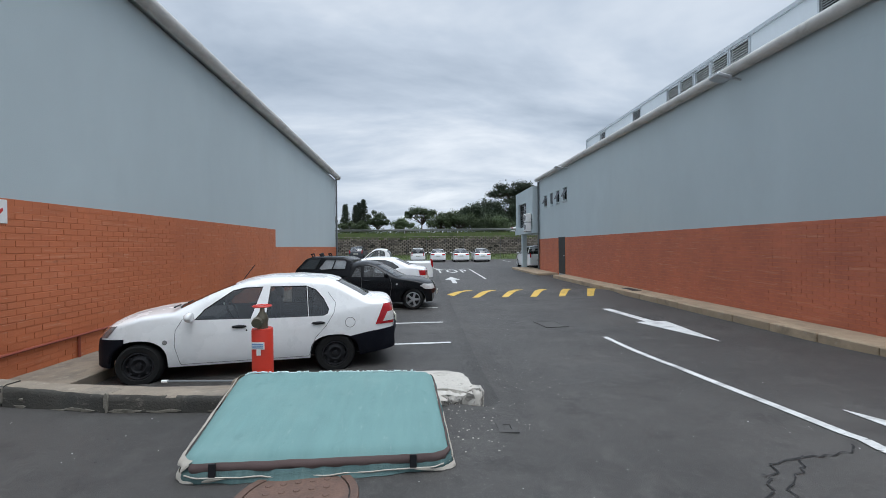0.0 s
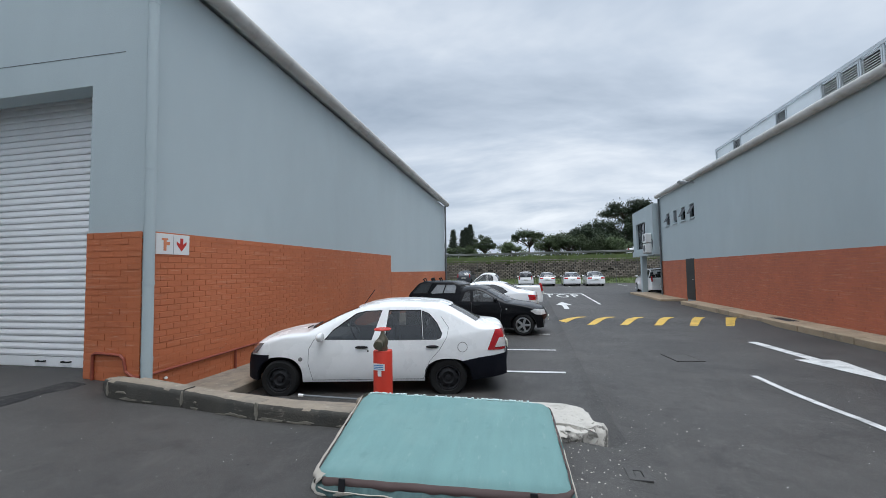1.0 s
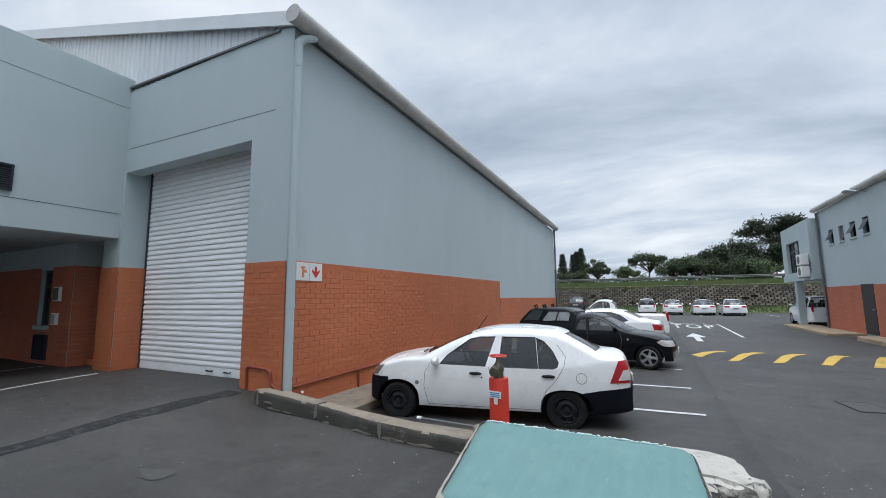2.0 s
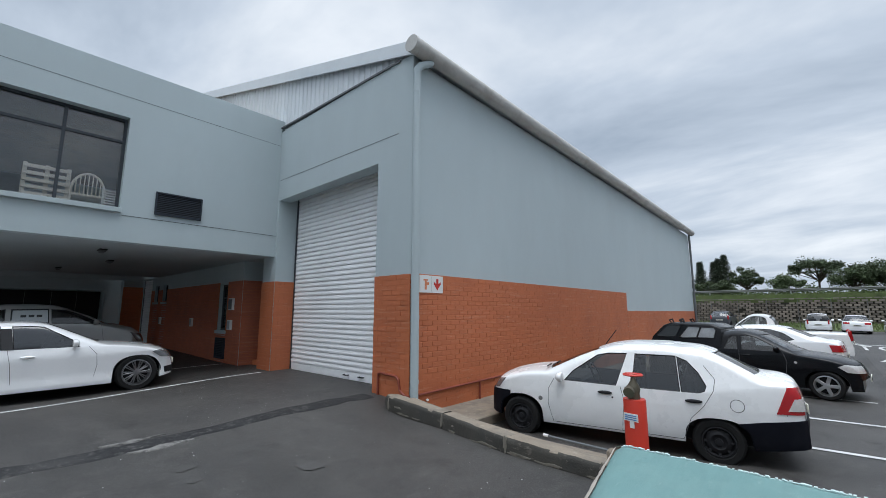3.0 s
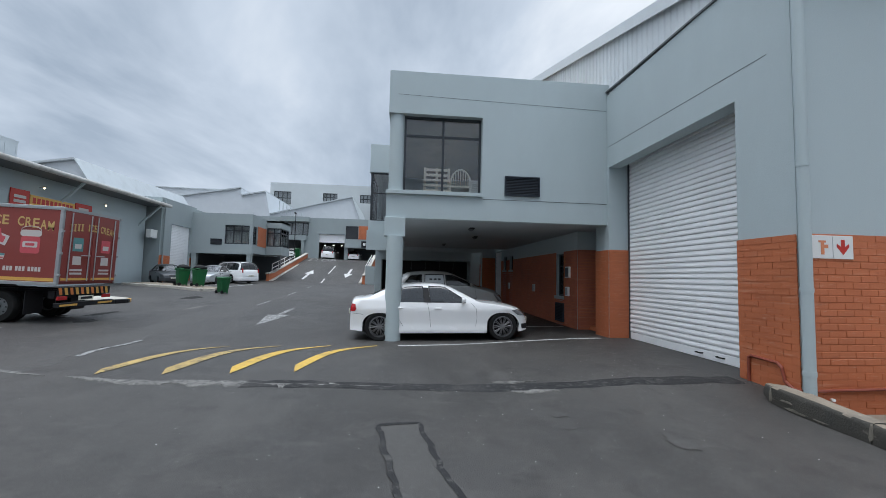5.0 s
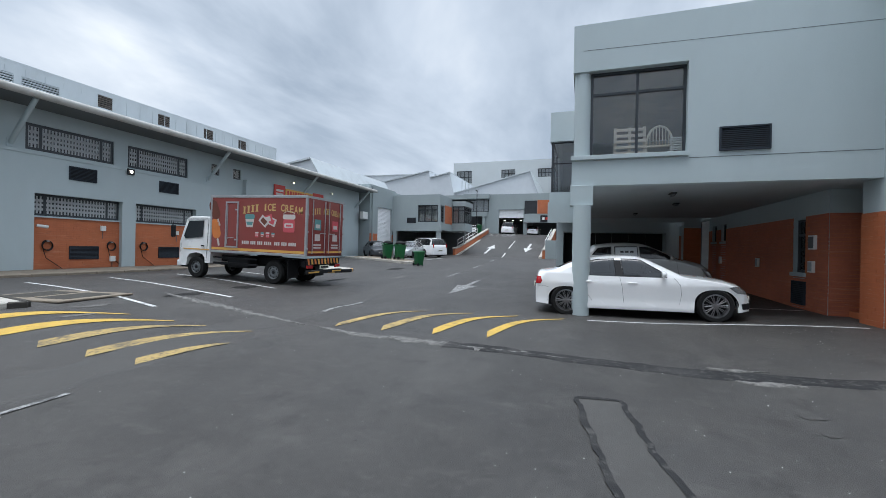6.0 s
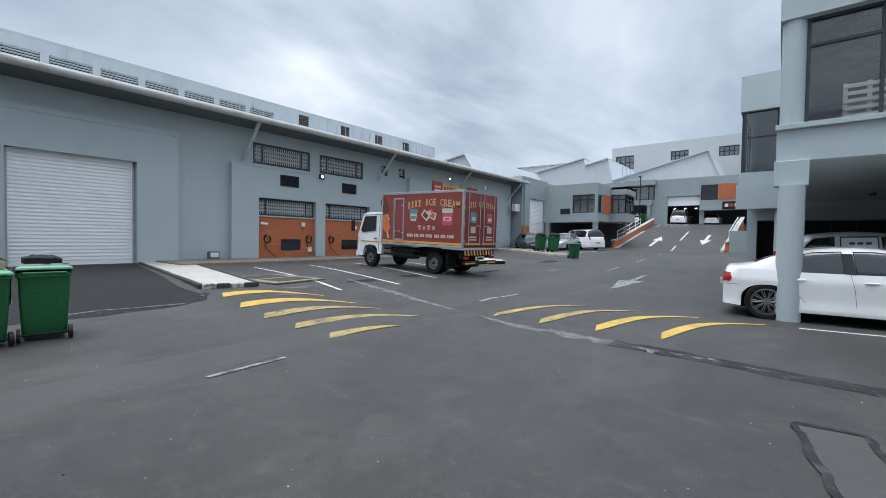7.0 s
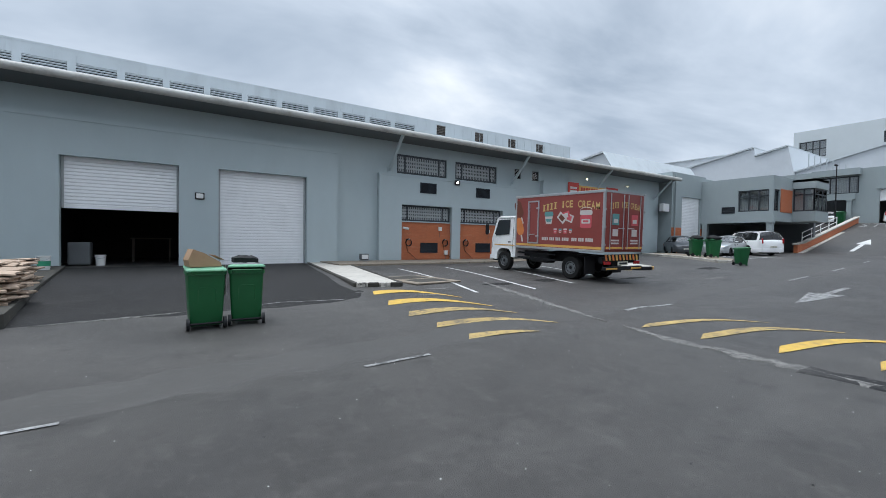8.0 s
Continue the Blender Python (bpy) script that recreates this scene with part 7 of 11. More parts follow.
T_TEAL = mat("print_teal", (0.12, 0.30, 0.30), 0.45, 0.08, 3, 0.0, 60)
T_BRN = mat("print_brown", (0.16, 0.05, 0.03), 0.45, 0.08, 3, 0.0, 60)


def flat(pts, at, thick=0.004):
    """A thin printed shape on the truck's side plane y = at, outline pts in (x, z)."""
    b = B()
    extrude_poly(b, pts, "y", at, at + thick if at > 0 else at - thick)
    return b


def rrect(x0, x1, z0, z1, r=0.03, n=3):
    out = []
    for cx, cz, a0 in ((x1 - r, z1 - r, 0), (x0 + r, z1 - r, 90), (x0 + r, z0 + r, 180), (x1 - r, z0 + r, 270)):
        for i in range(n + 1):
            t = radians(a0 + 90 * i / n)
            out.append((cx + r * math.cos(t), cz + r * math.sin(t)))
    return out


def truck(m):
    """A light box truck, cab towards +x. The box runs from x = -3.0 to 0.95; its offside and rear carry the prints."""
    t = thing("delivery_truck", m, "white cab delivery truck with a dark red printed box body", "truck")
    x0, x1, yh, z0, z1 = -3.0, 0.95, 1.03, 0.98, 2.9
    R, XF, XR = 0.385, 1.72, -1.68
    part("chassis", box(box(box(B(), -2.9, 2.3, -0.42, -0.30, 0.62, 0.82), -2.9, 2.3, 0.30, 0.42, 0.62, 0.82), -2.9, -2.75, -0.9, 0.9, 0.62, 0.8), BLACK_P, t)
    bx = part("box_body", box(B(), x0, x1, -yh, yh, z0, z1, 0.012), T_RED, t, "dark red box body")
    for s in (-1, 1):
        for (a, b_, c, d) in ((x0 - 0.012, x1 + 0.012, z1 - 0.07, z1 + 0.015), (x0 - 0.012, x1 + 0.012, z0 - 0.03, z0 + 0.05), (x0 - 0.012, x0 + 0.06, z0 + 0.05, z1 - 0.07), (x1 - 0.06, x1 + 0.012, z0 + 0.05, z1 - 0.07)):
            part("edge_rail", box(B(), a, b_, s * yh - 0.012, s * yh + 0.014, c, d, 0.005), T_ALU, bx)
    part("yellow_stripe", box(B(), x0 + 0.07, x1 - 0.07, yh + 0.001, yh + 0.006, z0 + 0.07, z0 + 0.15), T_YEL, bx)
    part("yellow_stripe", box(B(), x0 + 0.07, x1 - 0.07, -yh - 0.006, -yh - 0.001, z0 + 0.07, z0 + 0.15), T_YEL, bx)
    # side door with frame, hinges and lever, on the printed side
    S = yh
    dx0, dx1, dz0, dz1 = -0.62 + 0.35, 0.28, z0 + 0.16, z1 - 0.2
    f = B()
    for a, b_, c, d in ((dx0, dx1, dz1 - 0.05, dz1), (dx0, dx1, dz0, dz0 + 0.05), (dx0, dx0 + 0.05, dz0 + 0.05, dz1 - 0.05), (dx1 - 0.05, dx1, dz0 + 0.05, dz1 - 0.05)):
        box(f, a, b_, S, S + 0.03, c, d)
    sd = part("side_door", box(B(), dx0 + 0.05, dx1 - 0.05, S, S + 0.018, dz0 + 0.05, dz1 - 0.05, 0.004), T_RED, t)
    part("door_frame", f, T_ALU, sd)
    for z in (dz0 + 0.25, dz1 - 0.3):
        part("hinge", box(B(), dx0 - 0.03, dx0 + 0.12, S + 0.018, S + 0.05, z, z + 0.05, 0.006), T_ALU, sd)
    part("lever", pipe(B(), [(dx1 - 0.12, S + 0.02, dz0 + 0.3), (dx1 - 0.12, S + 0.06, dz0 + 0.32), (dx1 - 0.4, S + 0.06, dz0 + 0.34)], 0.014, 6), T_ALU, sd)
    part("lock_rod", cyl(B(), (dx1 - 0.1, S + 0.035, dz0 + 0.1), (dx1 - 0.1, S + 0.035, dz1 - 0.1), 0.013, seg=6), T_ALU, sd)
    # prints: lettering band as plain blocks on an arc, cups, tubs and lollies
    T_GOLD = mat("print_gold", (0.62, 0.42, 0.16), 0.5, 0.1, 3, 0, 50)
    for blk in word_arc(2.42, z1 - 0.50, 0.235, lambda u, z: (-0.42 - u, S + 0.004, z), 4, ("ICE", "CREAM")):
        part("letter", blk, T_GOLD, bx)
    x_ = -0.44
    for run in (4, 3, 3, 4, 0, 3, 3, 4):
        for k in range(run):
            part("print_bar", box(B(), x_ - 0.054, x_, S + 0.001, S + 0.006, z0 + 0.30, z0 + 0.41), T_WHI, bx)
            x_ -= 0.077
        x_ -= 0.05
    def pic(cx, cz, kind, sc=1.0):
        if kind == "cup":
            part("print", flat([(cx - 0.13 * sc, cz - 0.2 * sc), (cx + 0.13 * sc, cz - 0.2 * sc), (cx + 0.19 * sc, cz + 0.08 * sc), (cx - 0.19 * sc, cz + 0.08 * sc)], S + 0.001), T_WHI, bx)
            part("print", flat(rrect(cx - 0.21 * sc, cx + 0.21 * sc, cz + 0.08 * sc, cz + 0.26 * sc, 0.07 * sc), S + 0.001), T_TEAL, bx)
            part("print", flat([(cx - 0.10 * sc, cz - 0.12 * sc), (cx + 0.10 * sc, cz - 0.12 * sc), (cx + 0.15 * sc, cz - 0.01 * sc), (cx - 0.15 * sc, cz - 0.01 * sc)], S + 0.005), T_TEAL if sc > 0.5 else T_PINK, bx)
        elif kind == "tub":
            part("print", flat(rrect(cx - 0.21 * sc, cx + 0.21 * sc, cz - 0.28 * sc, cz + 0.12 * sc, 0.06 * sc), S + 0.001), T_PINK, bx)
            part("print", flat(rrect(cx - 0.23 * sc, cx + 0.23 * sc, cz + 0.12 * sc, cz + 0.27 * sc, 0.06 * sc), S + 0.001), T_WHI, bx)
            part("print", flat(rrect(cx - 0.16 * sc, cx + 0.16 * sc, cz - 0.14 * sc, cz + 0.0 * sc, 0.03 * sc), S + 0.005), T_WHI, bx)
            part("print", flat(rrect(cx - 0.10 * sc, cx + 0.10 * sc, cz - 0.10 * sc, cz - 0.04 * sc, 0.02 * sc), S + 0.009), T_PINK, bx)
            if sc > 0.5:
                part("print", pipe(B(), [(cx + 0.22 * sc * math.cos(a_), S + 0.006, cz + 0.26 * sc + 0.10 * sc * math.sin(a_)) for a_ in [math.pi * i / 8 for i in range(9)]], 0.008, 4), T_WHI, bx)
        elif kind == "cards":
            for k, a_ in enumerate((20, -15, 40)):
                c_, s_ = math.cos(radians(a_)), math.sin(radians(a_))
                o_ = (cx + (k - 1) * 0.13 * sc, cz + (k % 2) * 0.06 * sc)
                q = [(-0.16, -0.11), (0.16, -0.11), (0.16, 0.11), (-0.16, 0.11)]
                part("print", flat([(o_[0] + (u * c_ - v * s_) * sc, o_[1] + (u * s_ + v * c_) * sc) for u, v in q], S + 0.001 + 0.003 * k), (T_WHI, T_PINK, T_WHI)[k], bx)
                part("print", flat([(o_[0] + (u * c_ - v * s_) * sc * 0.62, o_[1] + (u * s_ + v * c_) * sc * 0.62) for u, v in q], S + 0.0028 + 0.003 * k), (T_PINK, T_WHI, T_BRN)[k], bx)
        else:
            c_, s_ = math.cos(radians(kind)), math.sin(radians(kind))
            for pts, mt in ((rrect(-0.14 * sc, 0.14 * sc, -0.1 * sc, 0.42 * sc, 0.13 * sc, 5), T_BRN if cz > 1.9 else T_ORA), (rrect(-0.03 * sc, 0.03 * sc, -0.3 * sc, -0.1 * sc, 0.02 * sc), T_WHI)):
                part("print", flat([(cx + u * c_ - v * s_, cz + u * s_ + v * c_) for u, v in pts], S + 0.001), mt, bx)
    pic(-0.74, z0 + 1.06, "cup", 0.95), pic(-1.48, z0 + 1.08, "cards", 1.15), pic(-2.32, z0 + 1.03, "tub", 1.05)
    for k in range(4):
        pic(-1.05 - k * 0.22, z0 + 0.63, "cup" if k % 2 else "tub", 0.32)
    pic(0.70, 2.22, -24, 1.3), pic(0.66, 1.56, -16, 1.3)
    # rear doors with lock rods and prints
    for s in (-1, 1):
        rd = part("rear_door", box(B(), x0 - 0.03, x0, min(0.015 * s, s * (yh - 0.05)), max(0.015 * s, s * (yh - 0.05)), z0 + 0.06, z1 - 0.08, 0.006), T_RED, t)
        for y in (s * 0.12, s * 0.78):
            part("lock_rod", cyl(B(), (x0 - 0.05, y, z0 + 0.08), (x0 - 0.05, y, z1 - 0.1), 0.014, seg=6), T_ALU, rd)
        part("lever", pipe(B(), [(x0 - 0.05, s * 0.12, z0 + 0.75), (x0 - 0.08, s * 0.12, z0 + 0.75), (x0 - 0.08, s * 0.42, z0 + 0.75)], 0.014, 6), T_ALU, rd)
        part("yellow_stripe", box(B(), x0 - 0.036, x0 - 0.031, min(s * 0.05, s * 0.95), max(s * 0.05, s * 0.95), z0 + 0.1, z0 + 0.16), T_YEL, rd)
        for k in range(4):
            part("hinge", box(B(), x0 - 0.05, x0 + 0.01, s * yh - 0.05, s * yh + 0.02, z0 + 0.2 + k * 0.55, z0 + 0.26 + k * 0.55, 0.006), T_ALU, rd)
        if s > 0:
            for blk in word_arc(1.66, z1 - 0.50, 0.19, lambda u, z: (x0 - 0.034, 0.83 - u, z), 4, ("ICE", "CREAM"), 0.08):
                part("letter", blk, T_GOLD, rd)
        part("print", box(B(), x0 - 0.036, x0 - 0.031, s * 0.5 - 0.17, s * 0.5 + 0.17, z0 + 0.85, z0 + 1.2), T_PINK if s < 0 else T_TEAL, rd)
        part("print", box(B(), x0 - 0.040, x0 - 0.035, s * 0.5 - 0.11, s * 0.5 + 0.11, z0 + 0.92, z0 + 1.04), T_WHI, rd)
        part("print", box(B(), x0 - 0.036, x0 - 0.031, s * 0.5 - 0.14, s * 0.5 + 0.14, z0 + 0.5, z0 + 0.72), T_WHI, rd)
        for k in range(2):
            part("print_bar", box(B(), x0 - 0.036, x0 - 0.031, s * 0.5 - 0.2, s * 0.5 + 0.2, z0 + 0.25 + k * 0.09, z0 + 0.30 + k * 0.09), T_WHI, rd)
    part("rear_frame", box(box(box(B(), x0 - 0.02, x0 + 0.02, -yh, -yh + 0.05, z0, z1), x0 - 0.02, x0 + 0.02, yh - 0.05, yh, z0, z1), x0 - 0.02, x0 + 0.02, -yh, yh, z1 - 0.06, z1 + 0.01), T_ALU, t)
    # rear bumper, chevron board, lamps, plate, step
    cb = part("chevron_board", box(B(), x0 + 0.02, x0 + 0.05, -0.92, 0.92, 0.70, 0.90), BLACK_P, t)
    for k in range(10):
        y = -0.85 + k * 0.18
        b = B()
        extrude_poly(b, [(y, 0.71), (y + 0.09, 0.71), (y + 0.14, 0.89), (y + 0.05, 0.89)], "x", x0 + 0.014, x0 + 0.021)
        part("chevron", b, T_ORA if k % 2 else T_YEL, cb)
    part("rear_bumper", box(B(), x0 - 0.06, x0 + 0.06, -0.98, 0.98, 0.40, 0.52, 0.012), BLACK_P, t)
    for s in (-1, 1):
        part("reflector_strip", box(B(), x0 - 0.066, x0 - 0.06, s * 0.65 - 0.28, s * 0.65 + 0.28, 0.43, 0.48), T_YEL, t)
        part("tail_light", box(B(), x0 + 0.0, x0 + 0.04, s * 0.78 - 0.16, s * 0.78 + 0.16, 0.58, 0.68, 0.01), TAIL, t)
        part("mud_flap", box(B(), XR - 0.62, XR - 0.60, s * 0.72 - 0.26, s * 0.72 + 0.26, 0.22, 0.8), BLACK_P, t)
        part("side_guard", box(box(B(), -1.0, 0.9, s * 0.92 - 0.02, s * 0.92 + 0.02, 0.55, 0.62), -1.0, 0.9, s * 0.92 - 0.02, s * 0.92 + 0.02, 0.75, 0.80), BLACK_P, t)
        part("fuel_tank" if s > 0 else "battery_box", box(B(), -0.6, 0.35, s * 0.65 - 0.22, s * 0.65 + 0.22, 0.45, 0.85, 0.05), BLACK_P, t)
        put_wheel(t, XF, s * 0.80, R, "truck", s, GREY_D)
        put_wheel(t, XR, s * 0.84, R, "truck", s, GREY_D)
        put_wheel(t, XR, s * 0.60, R, "truck", s, GREY_D)
    pl = part("number_plate", box(B(), x0 - 0.012, x0 + 0.012, -0.26, 0.26, 0.55, 0.67, 0.003), PLATE, t)
    part("plate_bar", box(B(), x0 - 0.016, x0 - 0.010, -0.2, 0.2, 0.58, 0.64), BLACK_BAR, pl)
    # cab
    cw = 0.93
    side = [(1.05, 0.55), (1.28, 0.55), (1.30, 0.72), (1.42, 0.86), (1.72, 0.90), (2.02, 0.84), (2.13, 0.70), (2.16, 0.42), (2.50, 0.42), (2.56, 0.60), (2.55, 1.25), (2.28, 2.10), (2.10, 2.20), (1.05, 2.20)]
    cab = B()
    rings = []
    for yf in (-1, -0.95, -0.6, 0.6, 0.95, 1):
        af = abs(yf)
        rings.append([cab.verts.new((x - (0.07 if af == 1 else 0.02 if af > 0.9 else 0) * lin(2.0, 2.5, x), yf * cw * (1 - 0.08 * lin(1.25, 2.2, z)), z - (0.05 if af == 1 else 0.015 if af > 0.9 else 0) * lin(1.9, 2.2, z))) for x, z in side])
    for p, q in zip(rings, rings[1:]):
        for i in range(len(side)):
            j = (i + 1) % len(side)
            cab.faces.new((p[i], p[j], q[j], q[i]))
    cab.faces.new(rings[0]), cab.faces.new(rings[-1][::-1])
    cabp = part("cab", cab, PAINT["white"], t, "white tilting cab", smooth=30)
    for s in (-1, 1):
        def sp(x, z, off=0.006):
            return (x, s * (cw * (1 - 0.08 * lin(1.25, 2.2, z)) + off), z)
        b = B()
        b.faces.new([b.verts.new(sp(x, z)) for x, z in ((1.42, 1.46), (2.22, 1.38), (2.31, 1.47), (2.13, 2.02), (1.42, 2.04))])
        part("side_window", b, mat("dark_cab_glass", (0.02, 0.024, 0.028), 0.12, 0.1, 3, 0.0, 40, coat=0.15, spec=0.3), cabp)
        for ln_ in (((1.22, 0.62), (1.22, 2.1), (2.18, 2.08)), ((2.42, 1.22), (2.42, 0.9))):
            part("door_seam", pipe(B(), [sp(p_[0], p_[1], 0.002) for p_ in ln_], 0.007, 5), BLACK_P, cabp)
        part("door_handle", box(B(), 1.32, 1.46, s * (cw + 0.0), s * (cw + 0.03), 1.12, 1.17, 0.008) if s > 0 else box(B(), 1.32, 1.46, -cw - 0.03, -cw, 1.12, 1.17, 0.008), BLACK_P, cabp)
        part("yellow_stripe", box(B(), 1.1, 2.3, s * cw - 0.002, s * cw + 0.004, 1.0, 1.04), T_YEL, cabp)
        part("wing_mirror", box(pipe(B(), [(2.42, s * cw, 1.9), (2.58, s * (cw + 0.2), 1.9), (2.58, s * (cw + 0.2), 1.4)], 0.015, 6), 2.52, 2.60, s * (cw + 0.2) - 0.09, s * (cw + 0.2) + 0.09, 1.42, 1.85, 0.03), BLACK_P, cabp)
        part("headlight", box(B(), 2.48, 2.57, s * 0.7 - 0.15, s * 0.7 + 0.15, 0.66, 0.86, 0.02), LENS, cabp)
        part("indicator", box(B(), 2.40, 2.53, s * 0.88 - 0.04, s * 0.88 + 0.03, 0.70, 0.84, 0.02), AMBER, cabp)
        part("step", box(B(), 2.1, 2.45, s * 0.86 - 0.08, s * 0.86 + 0.02, 0.36, 0.46, 0.01), BLACK_P, cabp)
    b = B()
    b.faces.new([b.verts.new(q) for q in ((2.545, -0.8, 1.30), (2.545, 0.8, 1.30), (2.315, 0.76, 2.03), (2.315, -0.76, 2.03))])
    part("windscreen", b, MATS["dark_cab_glass"], cabp)
    part("front_bumper", box(B(), 2.5, 2.62, -0.93, 0.93, 0.38, 0.60, 0.03), PAINT["white"], cabp)
    part("cooling_unit", box(B(), x1 - 0.0, x1 + 0.25, -0.7, 0.7, 2.35, 2.9, 0.05), WHITE_P, t)
    return t


def letter_shape(cx, cz, hw, hh, at):
    """A plain letter-sized plate with a serif-like foot and head, standing for one printed character; at(u) gives its place along the board."""
    b = B()
    for a_, c_, e_ in ((0.50, -0.80, 0.80), (0.9, -1.0, -0.76), (0.9, 0.76, 1.0)):
        b.faces.new([b.verts.new(at(cx + hw * p, cz + hh * q)) for p, q in ((-a_, c_), (a_, c_), (a_, e_), (-a_, e_))])
    return b


def word_arc(length, z, h, at, blocks, words, rise=0.12):
    """A line of print on a shallow arc: plain blocks for a name, then the words that follow it."""
    out = []
    chars = [None] * blocks + [c for w in words for c in " " + w]
    step = length / len(chars)
    for i, c in enumerate(chars):
        u = (i + 0.5) / len(chars)
        zz = z + rise * (1 - (2 * u - 1) ** 2)
        if c is None:
            out.append(letter_shape(u * length, zz, step * 0.42, h / 2, at))
        elif c != " ":
            cv = bpy.data.curves.new("print", "FONT")
            cv.body, cv.offset = c, 0.022
            tmp = bpy.data.objects.new("print", cv)
            me = bpy.data.meshes.new_from_object(tmp)
            bpy.data.objects.remove(tmp)
            xs, zs = [v.co.x for v in me.vertices], [v.co.y for v in me.vertices]
            wid = step * 0.84 * (0.45 if c == "I" else 1.0)
            for v in me.vertices:
                v.co = at(u * length + wid * ((v.co.x - min(xs)) / (max(xs) - min(xs)) - 0.5), zz + h * ((v.co.y - min(zs)) / (max(zs) - min(zs)) - 0.5))
            b = B()
            b.from_mesh(me)
            bpy.data.meshes.remove(me)
            out.append(b)
    return out


truck(stand(-11.65, -10.72, -90))


# ---- road markings, patches and covers ----
for nm, pts, w, m_, lb in (
        ("lane_line", [(4.23, 8.62), (4.30, 6.52), (4.23, 5.02), (4.19, 4.17), (4.21, 4.06), (4.16, 3.87), (4.3, 2.0)], 0.095, LINE_W, "white painted lane line with a kink at a crack"),
        ("bay_line", [(1.36, 8.43), (-2.9, 8.2)], 0.1, LINE_W, "white parking bay line on asphalt"),
        ("bay_line", [(1.31, 10.42), (-2.9, 10.2)], 0.1, LINE_W, "white parking bay line on asphalt"),
        ("bay_line", [(1.27, 12.68), (-2.9, 12.5)], 0.1, LINE_W, "white parking bay line on asphalt"),
        ("bay_line", [(1.2, 17.9), (-2.9, 17.7)], 0.1, LINE_W, "white parking bay line on asphalt"),
        ("stop_line", [(0.9, 32.2), (4.2, 32.2)], 0.25, LINE_W, "white stop line across the lane"),
        ("lane_line", [(4.2, 32.0), (4.05, 22.6)], 0.12, LINE_W, "white painted lane line before the stop line"),
        ("bay_line", [(-8.85, 5.4), (-8.55, 3.0), (-8.2, 0.72)], 0.09, LINE_W, "white bay line under the office wing"),
        ("bay_line", [(-11.1, 5.4), (-11.05, 0.9)], 0.09, LINE_W, "white bay line under the office wing"),
        ("bay_line", [(-6.99, -14.43), (-6.25, -9.42), (-5.8, -7.75)], 0.1, LINE_W, "white parking bay line beside the truck"),
        ("bay_line", [(-9.27, -14.5), (-7.72, -7.68)], 0.1, LINE_W, "white parking bay line beside the truck"),
        ("bay_line", [(-11.62, -14.47), (-9.84, -8.17)], 0.1, LINE_W, "white parking bay line under the truck"),
        ("bay_line", [(-14.1, -14.5), (-12.2, -8.5)], 0.1, LINE_W, "white parking bay line beyond the truck"),
        ("centre_dash", [(-1.18, -3.65), (-2.01, -3.72)], 0.06, LINE_OLD, "worn white dash on the yard lane"),
        ("centre_dash", [(1.95, -3.47), (1.17, -3.5)], 0.05, LINE_OLD, "worn white dash on the yard lane"),
        ("centre_dash", [(-6.67, -4.3), (-8.63, -4.5)], 0.1, LINE_OLD, "worn white dash on the yard lane"),
        ("centre_dash", [(-17.5, -5.2), (-20.0, -5.4)], 0.1, LINE_OLD, "worn white dash on the yard lane"),
        ("centre_dash", [(-24.0, -5.7), (-27.0, -6.0)], 0.1, LINE_OLD, "worn white dash on the yard lane"),
        ("centre_dash", [(-33.0, -6.6), (-36.0, -6.9)], 0.1, LINE_OLD, "worn white dash on the yard lane"),
        ("centre_dash", [(-43.2, -7.6), (-46.2, -7.7)], 0.14, LINE_W, "white dash on the ramp"),
        ("centre_dash", [(-49.0, -7.8), (-54.5, -7.9)], 0.14, LINE_W, "white dash on the ramp"),
        ("far_bay_line", [(-1.1, 45.0), (-1.1, 49.5)], 0.12, LINE_W, "white bay line by the retaining wall"),
        ("far_bay_line", [(1.7, 45.0), (1.7, 49.5)], 0.12, LINE_W, "white bay line by the retaining wall"),
        ("far_bay_line", [(4.5, 45.0), (4.5, 49.5)], 0.12, LINE_W, "white bay line by the retaining wall"),
        ("far_bay_line", [(7.3, 45.0), (7.3, 49.5)], 0.12, LINE_W, "white bay line by the retaining wall"),
        ("far_bay_line", [(10.0, 45.0), (10.0, 49.5)], 0.12, LINE_W, "white bay line by the retaining wall"),
        ("far_bay_line", [(12.6, 43.5), (12.8, 48.5)], 0.12, LINE_W, "white bay line by the retaining wall"),
        ("worn_line", [(-0.89, -8.1), (-1.3, -8.2), (-1.6, -8.15), (-2.0, -8.1), (-2.5, -8.05)], 0.05, LINE_OLD, "worn pale line before the roller doors"),
                ("worn_line", [(7.6, 5.2), (6.9, 3.6), (6.8, 2.2)], 0.10, LINE_OLD, "faint pale scrape on the asphalt"),
        ("bay_line", [(-30.0, -11.3), (-34.5, -11.2)], 0.1, LINE_W, "white parking bay line by the far cars"),
        ("bay_line", [(-29.5, -13.2), (-33.5, -13.1)], 0.1, LINE_W, "white parking bay line by the far cars")):
    bm = B()
    for a_, b_ in zip(pts, pts[1:]):
        stripe(a_, b_, w, bm=bm)
    marking(nm, bm, m_, lb)


def arrow(tail, tip, w, head_l, head_w, lb, m_=LINE_W):
    a_, b_ = Vector(tail), Vector(tip)
    d = (b_ - a_).normalized()
    s = Vector((-d.y, d.x))
    n = b_ - d * head_l
    bm = B()
    on_ground(bm, (a_ - s * w / 2, n - s * w / 2, n + s * w / 2, a_ + s * w / 2))
    on_ground(bm, (n - s * head_w / 2, b_ - s * 0.01, b_ + s * 0.01, n + s * head_w / 2))
    marking("road_arrow", bm, m_, lb)


